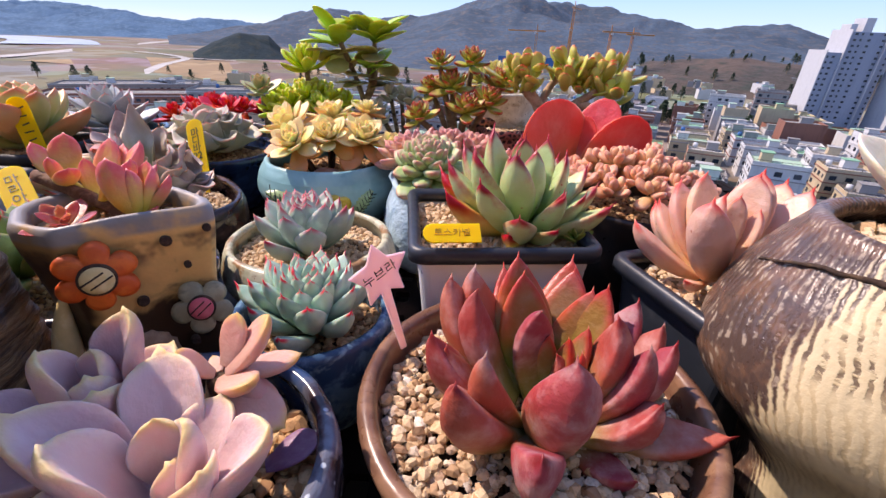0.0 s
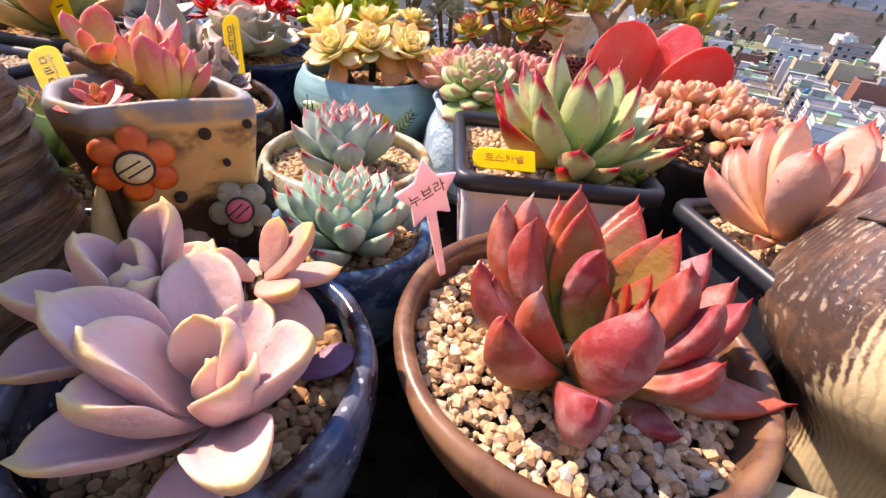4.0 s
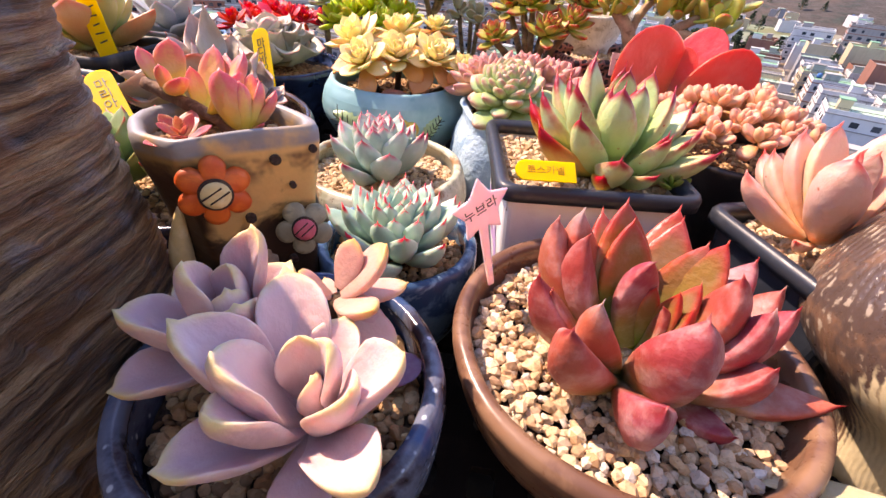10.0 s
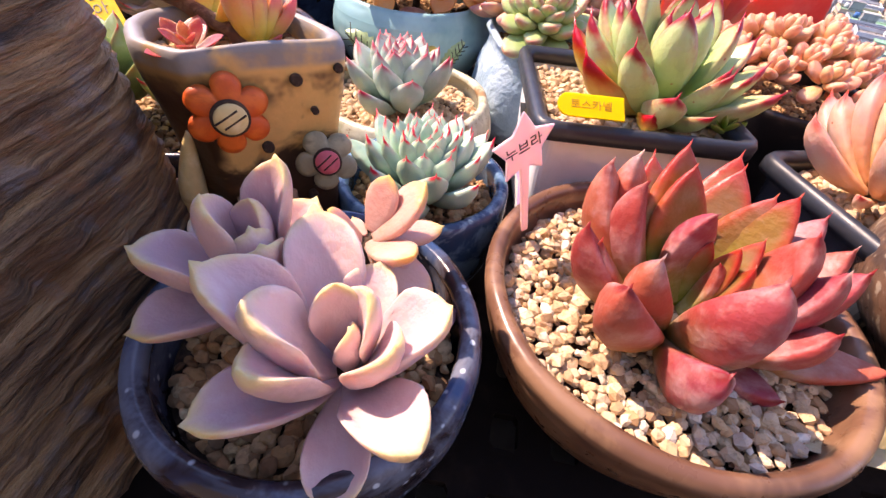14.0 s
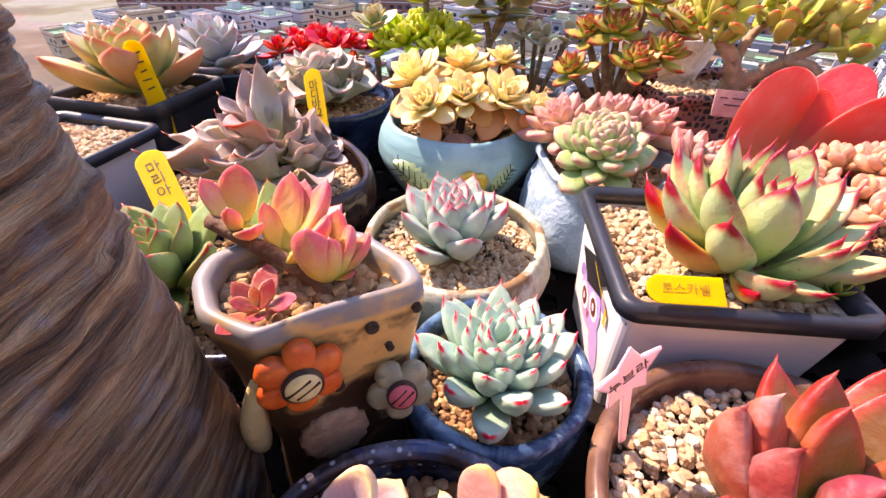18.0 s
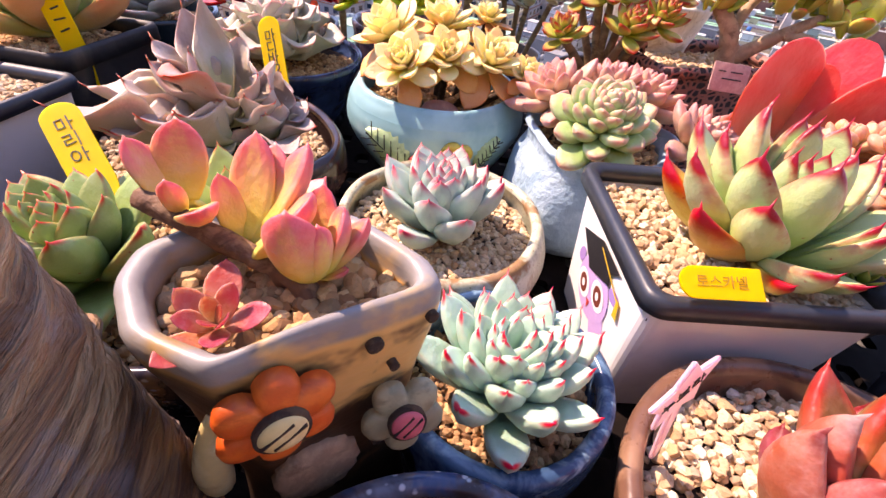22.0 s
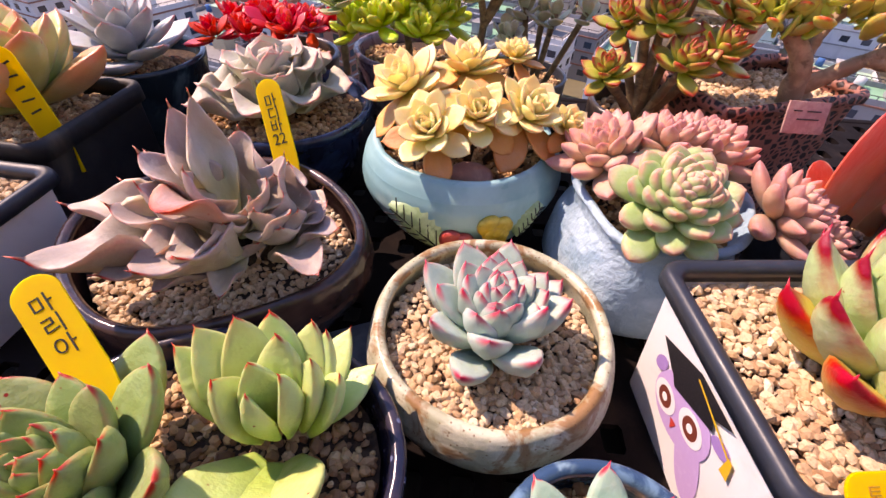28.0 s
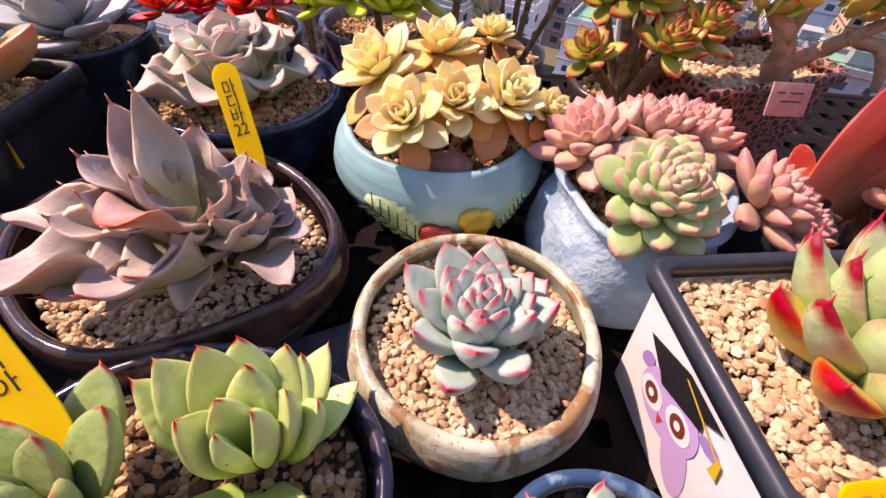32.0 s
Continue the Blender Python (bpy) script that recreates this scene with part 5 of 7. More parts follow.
for k, q in enumerate(spline(CRACK, 40)):
    a = radians(q.x)
    zz = q.y + 0.0008 * noise.noise(Vector((k * 0.4, 0, 0)))
    rr = min(drum_side, key=lambda q: abs(q[1] - zz))[0] * (1 + 0.02 * math.sin(2 * a + 0.5))
    crack_pts.append(Vector((rr * math.cos(a), rr * math.sin(a), zz)))
vs, fs = tube(crack_pts, [0.0004 + 0.0008 * math.sin(math.pi * k / 39) for k in range(40)], 6, 0.4)
link("crack", vs, fs, SOIL, drum, "dark crack line")
fill(0.216, 0.166, 0.041, 0.211, GRAVEL, "cream gravel in the drum pot", 0.0034, 41, 250)
WHITEROSE = leaf_mat("white_waxy_leaf", "c8c094", "d4ceb8", "dcd8cc", "dcd4c4", (0.9, 1.05), (0.85, 1.0), 0.4, None, 0.5, 0.2, 0.5, 0.01, 0.06)
wr = [leaf_mesh("wrose%d" % k, WHITEROSE, 0.36, 0.6, 2.4, 0.65, 0.06, 0.3, b, 0.45, 0.03) for k, b in enumerate((25, 20))]
p = plant("white_echeveria", 0.238, 0.184, 0.217, "creamy white echeveria with broad cupped leaves")
rosette(p, wr, n=18, length=0.050, inner=0.58, e0=28, e1=75, r0=0.006, rise=0.014, turn=35)


# ---- hand-built stump pot with clay flowers ----
def stump_mat():
    m = Nodes("stump_clay", 0.42, 0.0, 0.45)
    n1 = m.noise(1.0, 4, 0.6, 0.5, m.stretch((28, 28, 55)))
    n2 = m.noise(150.0, 4)
    zz = m.math("ADD", m.z(), m.math("MULTIPLY", m.math("SUBTRACT", n1, 0.5), 0.05))
    s = m.node("ShaderNodeSeparateXYZ")
    m.plug(s, 0, m.co())
    panel = m.math("MULTIPLY", m.step(zz, 0.088, 0.096), m.step(m.math("ADD", s.outputs[0], m.math("MULTIPLY", m.math("SUBTRACT", n1, 0.5), 0.02)), -0.004, 0.002))
    band = m.math("MULTIPLY", m.step(zz, 0.116, 0.122), 0.45)
    col = m.mix(m.math("MAXIMUM", panel, band), "46301f", "dcb06c")
    col = m.mix(m.math("MULTIPLY", m.step(m.noise(26.0, 3, 0.5, 0.6), 0.54, 0.62), m.step(zz, 0.09, 0.06)), col, "8a5e3c")
    col = m.mix(m.step(m.noise(34.0, 3, 0.5, 0.8), 0.60, 0.66), col, "2c1d18")
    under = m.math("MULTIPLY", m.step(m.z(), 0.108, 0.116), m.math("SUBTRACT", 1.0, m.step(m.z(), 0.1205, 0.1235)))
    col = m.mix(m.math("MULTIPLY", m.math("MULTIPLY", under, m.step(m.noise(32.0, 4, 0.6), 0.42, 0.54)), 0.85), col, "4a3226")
    col = m.mix(m.math("MULTIPLY", m.step(m.z(), 0.1235, 0.1262), m.step(m.noise(40.0, 4), 0.70, 0.50)), col, "8c8886")
    m.set("Base Color", m.vary(col, n2, 0.0, 0.15))
    m.bump(m.math("ADD", n1, m.math("MULTIPLY", n2, 0.4)), 0.5, 0.0015)
    return m.mat


STUMP_C = Vector((-0.109, 0.172, 0.0))
corners = [(-0.037, -0.008), (-0.027, -0.020), (-0.006, -0.026), (0.037, 0.006), (0.032, 0.014), (0.025, 0.018), (0.007, 0.029), (-0.021, 0.026), (-0.039, 0.004)]


def poly_r(a):
    """Radius of the pot's plan outline towards the angle a."""
    d = Vector((math.cos(a), math.sin(a)))
    best = 0.03
    for (x0, y0), (x1, y1) in zip(corners, corners[1:] + corners[:1]):
        ex, ey = x1 - x0, y1 - y0
        den = d.x * ey - d.y * ex
        if abs(den) < 1e-9:
            continue
        t = (x0 * ey - y0 * ex) / den
        s = (x0 * d.y - y0 * d.x) / den
        if t > 0 and -0.001 <= s <= 1.001:
            best = t
    return best


PR = [poly_r(2 * math.pi * k / 96) for k in range(96)]
PR = [(PR[k - 1] + 2 * PR[k] + PR[(k + 1) % 96]) / 4 for k in range(96)]
stump_shape = lambda a: PR[int(round(a / (2 * math.pi) * 96)) % 96] / 0.033
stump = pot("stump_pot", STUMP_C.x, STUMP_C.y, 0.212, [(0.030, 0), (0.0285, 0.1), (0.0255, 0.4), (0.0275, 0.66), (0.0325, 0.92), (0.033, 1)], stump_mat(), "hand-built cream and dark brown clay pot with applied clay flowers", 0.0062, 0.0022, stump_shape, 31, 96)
fill(STUMP_C.x, STUMP_C.y, 0.0285, 0.2035, GRAVEL3, "brown and cream gravel in the stump pot", 0.0026, 42, 260, 2, stump_shape)


def clay_flower(parent, at, normal, R, petals, petal_mat, disc_mat, label):
    """A flat clay blossom with rounded petals and a scored button."""
    n = Vector(normal).normalized()
    m = Matrix.Translation(at) @ Vector((0, 0, 1)).rotation_difference(n).to_matrix().to_4x4()
    N, rings = petals * 12, ((0.0, 0.0042), (0.45, 0.0042), (0.8, 0.0036), (0.95, 0.0022), (1.0, 0.0), (0.97, -0.003))
    vs, fs = [(0, 0, 0.0042)], []
    for f, z in rings[1:]:
        for k in range(N):
            a = 2 * math.pi * k / N
            lobe = 0.64 + 0.36 * abs(math.cos(petals * a / 2)) ** 0.6
            r = R * f * (lobe if f > 0.5 else 0.9 * lobe + 0.1)
            vs.append((r * math.cos(a), r * math.sin(a), z * R / 0.020))
    for k in range(N):
        fs.append((0, 1 + k, 1 + (k + 1) % N))
    for j in range(len(rings) - 2):
        for k in range(N):
            a, b = 1 + j * N + k, 1 + j * N + (k + 1) % N
            fs.append((a, a + N, b + N, b))
    fl = link("clay_flower", vs, fs, petal_mat, parent, label)
    fl.matrix_parent_inverse = parent.matrix_world.inverted()
    fl.matrix_basis = m
    vs, fs = lathe([(R * 0.38, 0.0), (R * 0.38, 0.0046), (R * 0.35, 0.0052), (R * 0.2, 0.0056), (0.0002, 0.0058)], 28)
    disc = link("button", vs, fs, disc_mat, fl)
    vs, fs = lathe([(R * 0.44, 0.0), (R * 0.44, 0.0044), (R * 0.40, 0.0046)], 28)
    link("button_rim", vs, fs, SOIL, fl)
    for off in (-0.12, 0.1):
        part("score", box_bm(R * 0.045, R * 0.6, 0.0012, 0.0002, pose(R * off, 0, 0.0053, 0, 0, -25)), SOIL, disc)


bpy.context.view_layer.update()
ORANGECLAY = ceramic("orange_clay", "d05418", "e06a24", "b44814", 90, rough=0.5, bump=0.3)
OLIVECLAY = ceramic("olive_clay", "8a8568", "9d9878", "6c6850", 90, rough=0.5, bump=0.3)
CREAMCLAY = ceramic("cream_clay", "d6be84", "e2cf9c", "b89a64", 90, rough=0.5, bump=0.3)
PINKCLAY = ceramic("pink_clay", "d0606a", "dc7078", "b84a58", 90, rough=0.5, bump=0.3)
BUFFCLAY = ceramic("buff_clay", "a58468", "b89878", "8a6a50", 120, rough=0.6, bump=0.7)
face_n = (0.60, -0.76, 0.10)
clay_flower(stump, (-0.1040, 0.1490, 0.1955), face_n, 0.0140, 6, ORANGECLAY, CREAMCLAY, "orange clay flower with a cream button")
clay_flower(stump, (-0.0790, 0.1665, 0.172), (0.42, -0.84, 0.34), 0.0124, 5, OLIVECLAY, PINKCLAY, "olive clay flower with a pink button")
for px, py, pz, r in ((-0.0865, 0.1655, 0.2035, 0.0022), (-0.0745, 0.1748, 0.206, 0.0017), (-0.0985, 0.1590, 0.178, 0.0022), (-0.0825, 0.1690, 0.191, 0.0014), (-0.0868, 0.1668, 0.152, 0.002)):
    vs, fs = lathe([(r, -0.003), (r, 0.0004), (r * 0.6, 0.0006)], 14)
    h = link("hole", vs, fs, SOIL, stump, "dark pierced hole")
    h.matrix_parent_inverse = stump.matrix_world.inverted()
    h.matrix_basis = Matrix.Translation((px, py, pz)) @ Vector((0, 0, 1)).rotation_difference(Vector(face_n).normalized()).to_matrix().to_4x4()
vs, fs = lathe([(0.0125, -0.004), (0.0125, 0.0), (0.0105, 0.0012), (0.0001, 0.0016)], 36, lambda a: 1 + 0.05 * math.sin(14 * a))
bt = link("clay_button", vs, fs, BUFFCLAY, stump, "round buff clay button with a notched edge")
bt.matrix_parent_inverse = stump.matrix_world.inverted()
bt.matrix_basis = Matrix.Translation((-0.1020, 0.1560, 0.150)) @ Vector((0, 0, 1)).rotation_difference(Vector(face_n).normalized()).to_matrix().to_4x4()

fin = link("clay_leaf", *tube(spline([(-0.1315, 0.151, 0.138), (-0.130, 0.149, 0.152), (-0.1275, 0.1495, 0.168), (-0.1245, 0.152, 0.184)], 12), [0.0012, 0.003, 0.0042, 0.0048, 0.005, 0.005, 0.0048, 0.0043, 0.0036, 0.0028, 0.0018, 0.0008], 12), CREAMCLAY, stump, "cream clay leaf applied at the side")
fin.matrix_parent_inverse = stump.matrix_world.inverted()

# pink plant with a woody stem in the stump pot
ROSY = leaf_mat("rosy_leaf", "d4c468", "e4b87c", "d86870", "e07c7c", (0.76, 1.04), (0.10, 0.42), 1.0, None, 0.42, 0.14, 0.2, 0.015, 0.1, 1.08)
rs = [leaf_mesh("rosy", ROSY, 0.295, 0.52, 2.4, 0.62, 0.12, 0.24, 26, 0.5, 0.05, 12, 14, fold=0.3)]
BARKSTEM = ceramic("woody_stem", "6a4a38", "8a6a52", "4a3226", 160, rough=0.8, bump=0.8)
p = plant("pink_leaf_succulent", STUMP_C.x + 0.005, STUMP_C.y, 0.204, "pink and yellow-green succulent with upright leaves on a woody stem")
vs, fs = tube(spline([(0.002, 0.004, -0.006), (-0.006, 0.005, 0.005), (-0.022, 0.008, 0.011), (-0.046, 0.012, 0.018)], 14), [0.0034, 0.0032, 0.0030, 0.0032, 0.0028, 0.003, 0.0026, 0.0029, 0.0027, 0.003, 0.0026, 0.0028, 0.0030, 0.0022], 10, 0.6)
link("stem", vs, fs, BARKSTEM, p)
for dx, dy, dz, wide, k in (
    (-3.0, 11.5, 17.9, 1.15, 0),
    (-12.1, 4.3, 15.1, 0.80, 0),
    (14.6, -10.0, 9.4, 0.90, 0),
    (-1.5, 10.0, -13.2, 0.80, 0),
    (3.5, -6.0, 12.2, 0.80, 0),
    (-9.0, 14.0, 5.3, 0.80, 0),
):
    aim_leaf(p, rs[k], (dx, dy, dz), 0.0025, 0.1, wide, centre=(-0.0370, 0.0140, 0.0147))
for dx, dy, dz, wide, k in (
    (-0.1, 16.5, 23.4, 0.75, 0),
    (-6.0, 6.5, 16.8, 0.70, 0),
    (12.8, 16.3, 22.3, 0.60, 0),
    (14.9, 19.5, 11.2, 0.70, 0),
    (19.4, 0.0, 18.9, 1.10, 0),
    (3.6, 18.0, 20.2, 0.90, 0),
    (-8.6, 18.0, 4.2, 0.80, 0),
):
    aim_leaf(p, rs[k], (dx, dy, dz), 0.0025, 0.1, wide, centre=(-0.0204, 0.0100, 0.0078))
for dx, dy, dz, wide, k in (
    (1.5, -8.5, 25.5, 0.95, 0),
    (9.1, 4.0, 19.2, 1.10, 0),
    (13.9, 6.5, 15.2, 0.70, 0),
    (6.7, -6.0, 21.2, 0.70, 0),
    (1.5, 12.0, 19.2, 0.80, 0),
    (10.4, 0.0, 4.0, 0.80, 0),
):
    aim_leaf(p, rs[k], (dx, dy, dz), 0.0025, 0.1, wide, centre=(-0.0034, 0.0080, 0.0043))
REDSMALL = leaf_mat("small_red_leaf", "b07860", "a44850", "90303c", "b85c60", (0.9, 1.05), (0.85, 1.0), 0.5, None, 0.35, 0.18, 0.15)
rsm = leaf_mesh("redsmall", REDSMALL, 0.3, 0.55, 2.0, 0.75, 0.06, 0.2, 15, 0.45, 0.03)
p = plant("small_red_succulent", STUMP_C.x - 0.010, STUMP_C.y - 0.013, 0.204, "small flat crimson rosette beside the pink plant")
rosette(p, [rsm], (0, 0, 0.006), 11, 0.0145, 0.4, 8, 60, 0.002, 0.003, (0.1, -0.2, 1), 15)


# ---- name tags ----
def name_tag(low, top, width, face, text, size, lead=0.9, below=0.03, label="", wfit=1.0, horizontal=False):
    """A flat yellow plastic tag with a rounded end, from its foot in the gravel to its top; face: the way it looks."""
    low, top = Vector(low), Vector(top)
    up = (top - low).normalized()
    L = (top - low).length
    n = Vector(face)
    n = (n - up * n.dot(up)).normalized()
    x = up.cross(n)
    m = Matrix((x, up, n)).transposed().to_4x4()
    m.translation = low
    bm = bmesh.new()
    pts = [(-width * 0.25, -below), (width * 0.25, -below), (width / 2, 0.0), (width / 2, L - width * 0.45)]
    pts += [(width / 2 * math.cos(t), L - width * 0.45 + width * 0.45 * math.sin(t)) for t in [math.pi * k / 10 for k in range(1, 10)]]
    pts += [(-width / 2, L - width * 0.45), (-width / 2, 0.0)]
    f = bm.faces.new([bm.verts.new((a, b, -0.0005)) for a, b in pts])
    ex = bmesh.ops.extrude_face_region(bm, geom=[f])
    bmesh.ops.translate(bm, verts=[v for v in ex["geom"] if isinstance(v, bmesh.types.BMVert)], vec=(0, 0, 0.001))
    bmesh.ops.recalc_face_normals(bm, faces=bm.faces)
    ob = part("name_tag", bm, YELLOW, smooth=False)
    ob.matrix_world = m
    tagged(ob, label, "plant tag")
    if text:
        writing(text, size, INK, ob, Matrix.Translation((0, L * 0.52, 0.0007)), wfit, lead)
    return ob


name_tag((-0.229, 0.420, 0.150), (-0.2445, 0.450, 0.196), 0.0185, (-0.15, -1, 0.4), "마\n디\n바\n22", 0.0105, 0.78, label="yellow plastic plant tag with black Korean handwriting")
name_tag((-0.2300, 0.2440, 0.1750), (-0.2600, 0.2690, 0.1955), 0.0165, (0.55, -0.75, 0.3), "마\n리\n아", 0.0088, 1.0, label="yellow plastic plant tag leaning in the green plant")
name_tag((-0.392, 0.420, 0.160), (-0.404, 0.428, 0.214), 0.0175, (0.35, -1, 0.1), "", 0.01, label="yellow plastic plant tag beside the orange plant")
FADED = plastic("faded_ink", "b07c1c", 0.5, "d09a20", 0.5, 300)
lt = name_tag((0.0435, 0.2335, 0.1835), (0.0115, 0.2290, 0.1835), 0.0125, (0.12, -0.5, 0.87), "", 0.008, below=0.0, label="yellow plastic plant tag lying at the pot rim")
writing("토스카넬", 0.0056, FADED, lt, pose(0, 0.016, 0.0007, 0, 0, -90), 1.0)
otag = [o for o in scene.objects if o.name.startswith("name_tag") and o.get("label", "").endswith("orange plant")][0]
for k in range(5):
    part("writing", box_bm(0.0085 - 0.001 * (k % 3), 0.0012, 0.0003, 0, pose(0.0005, 0.045 - 0.0075 * k, 0.0007, 0, 0, 14 - 9 * (k % 2))), INK, otag, smooth=False)

# pink star tag
bm = bmesh.new()
star = []
for k in range(10):
    r = 0.0155 if k % 2 == 0 else 0.0088
    a = radians(90 + 36 * k)
    star.append((r * math.cos(a), r * math.sin(a)))
outline = star[:5] + [(-0.0024, -0.0090), (-0.0017, -0.044), (0.0017, -0.044), (0.0024, -0.0090)] + star[6:]
f = bm.faces.new([bm.verts.new((a, b, -0.0007)) for a, b in outline])
ex = bmesh.ops.extrude_face_region(bm, geom=[f])
bmesh.ops.translate(bm, verts=[v for v in ex["geom"] if isinstance(v, bmesh.types.BMVert)], vec=(0, 0, 0.0014))
bmesh.ops.recalc_face_normals(bm, faces=bm.faces)
bmesh.ops.bevel(bm, geom=bm.edges, offset=0.0004, segments=2, affect="EDGES")
st = part("star_tag", bm, PINKTAG, smooth=False)
st.matrix_world = pose(-0.0030, 0.1797, 0.1852, 0, 0, 38) @ pose(0, 0, 0, 84, 0, 0) @ pose(0, 0, 0, 0, 0, 12)
tagged(st, "pink star-shaped plastic plant tag with black Korean handwriting", "plant tag")
writing("누브라", 0.0064, INK, st, pose(-0.0006, 0.0005, 0.0009, 0, 0, 10))

# ---- printed motif on the white pot ----
face_m = Matrix(((0, 0, -1), (-1, 0, 0), (0, 1, 0))).to_4x4()
h_o = 0.175 - RACK
face_m.translation = (-OHX * 0.86, 0, 0)
face_m = face_m @ pose(0, 0, 0, math.degrees(math.atan2(0.14 * OHX, h_o - 0.0072)), 0, 0)
PURPLE = plastic("print_lilac", "c7a6d8", 0.45, "e0cdea", 0.3, 300)
DPURPLE = plastic("print_mauve", "a583c2", 0.45, "c0a6d4", 0.3, 300)
PBLACK = plastic("print_black", "1a181c", 0.5, "56525a", 0.35, 900)
PYEL = plastic("print_yellow", "e2b52c", 0.45, "f0d070", 0.3, 300)
PRED = plastic("print_red", "c8463c", 0.45, "c8463c", 0.0)
PWHITE = plastic("print_white", "f0ecec", 0.45, "f0ecec", 0.0)
PBROWN = plastic("print_brown", "7a3a2c", 0.45, "7a3a2c", 0.0)


def decal(name, pts, mat, lift, parent=owl_pot):
    bm = bmesh.new()
    bm.faces.new([bm.verts.new((a, b, 0.0003 + lift * 0.00012)) for a, b in pts])
    ob = part(name, bm, mat, parent, smooth=False)
    ob.matrix_basis = face_m
    return ob


def ell(cx, cy, a, b, rot=0, n=28):
    c, s = math.cos(radians(rot)), math.sin(radians(rot))
    return [(cx + a * math.cos(t) * c - b * math.sin(t) * s, cy + a * math.cos(t) * s + b * math.sin(t) * c) for t in [2 * math.pi * k / n for k in range(n)]]


decal("print_patch", ell(0.016, 0.028, 0.010, 0.022, 30), PURPLE, 1)
decal("print_patch", ell(-0.001, 0.042, 0.023, 0.019, 32), PURPLE, 2)
decal("print_patch", ell(-0.025, 0.047, 0.006, 0.004, 60), DPURPLE, 3)
decal("print_patch", ell(0.022, 0.060, 0.006, 0.004, 20), DPURPLE, 3)
for ex_, ey_ in ((-0.0125, 0.0360), (0.0075, 0.0448)):
    decal("print_patch", ell(ex_, ey_, 0.0092, 0.0088), PWHITE, 4)
    decal("print_patch", ell(ex_, ey_, 0.0055, 0.0062), PBROWN, 5)
    decal("print_patch", ell(ex_, ey_, 0.0022, 0.0026), PWHITE, 6)
decal("print_patch", [(-0.0035, 0.033), (0.0015, 0.034), (-0.0005, 0.027)], PRED, 5)
decal("print_patch", [(-0.0315, 0.0618), (-0.003, 0.0745), (0.022, 0.0745), (0.0125, 0.0660), (-0.0166, 0.0529)], PBLACK, 7)
decal("print_patch", [(-0.0166, 0.0545), (0.0125, 0.0675), (0.016, 0.0610), (-0.011, 0.0490)], PBLACK, 8)
decal("print_patch", [(-0.0034, 0.0705), (-0.002, 0.0712), (0.0285, 0.0630), (0.0278, 0.0618)], PYEL, 9)
decal("print_patch", [(0.0270, 0.0640), (0.0296, 0.0640), (0.0325, 0.0545), (0.0275, 0.0535)], PYEL, 10)

# ---- relief on the pale blue bowl ----
LEAFGREEN = ceramic("leaf_green_glaze", "9cb884", "b0c898", "7c9a6c", 120, rough=0.35, bump=0.3)
LEMON = ceramic("lemon_glaze", "cda52c", "dfc050", "b08a20", 120, rough=0.35, bump=0.3)
CRIMSON = ceramic("crimson_glaze", "a8342c", "bf4a3c", "8c2620", 120, rough=0.35, bump=0.3)
bowl = [o for o in scene.objects if o.name == "flower_bowl"][0]


def on_bowl(az, zf):
    """A pose on the bowl's side, its z outwards. az: degrees from the -y side, anticlockwise; zf: height over the shelf."""
    h = 0.159 - RACK
    r = 0.0745 if zf < 0.6 * h else 0.0735
    r *= 0.80 + 0.2 * math.sin(min(zf / (0.55 * h), 1) * math.pi / 2)
    a = radians(az - 90)
    m = Matrix.Translation((r * math.cos(a), r * math.sin(a), zf)) @ pose(0, 0, 0, 0, 0, az) @ pose(0, 0, 0, 90 + (18 if zf < 0.03 else 4), 0, 0)
    return m


def relief_leaf(az, zf, length, w, rot):
    vs, fs = [], []
    N = 14
    for j in range(N + 1):
        u = j / N
        ww = w * math.sin(math.pi * u ** 0.8) * (1 + 0.12 * math.sin(u * 40)) + 0.0002
        for k in range(5):
            f = k / 4 * 2 - 1
            vs.append((f * ww, (u - 0.5) * length, 0.0022 * (1 - f * f) + 0.0034 - (abs(f) > 0.9) * 0.003 - 0.4 * (f * ww) ** 2 / 0.07 - 0.3 * ((u - 0.5) * length) ** 2 / 0.08))
    for j in range(N):
        for k in range(4):
            a = j * 5 + k
            fs.append((a, a + 1, a + 6, a + 5))
    ob = link("relief_leaf", vs, fs, LEAFGREEN, bowl, "green glazed relief leaf with dark veins")
    ob.matrix_basis = on_bowl(az, zf) @ pose(0, 0, 0, 0, 0, rot)
    for k in range(6):
        y = (k - 2.5) / 6 * length * 0.9
        for s in (-1, 1):
            v = part("vein", box_bm(w * 0.75, 0.0006, 0.0006, 0, pose(s * w * 0.36, y + 0.0012, 0.0052 - 0.3 * y * y / 0.08, 0, 12 * s, 38 * s)), INK, ob, smooth=False)
    part("vein", box_bm(0.0008, length * 0.9, 0.0007, 0, pose(0, 0, 0.0052)), INK, ob, smooth=False)


relief_leaf(-20, 0.047, 0.045, 0.0155, 58)
relief_leaf(40, 0.050, 0.028, 0.008, -40)


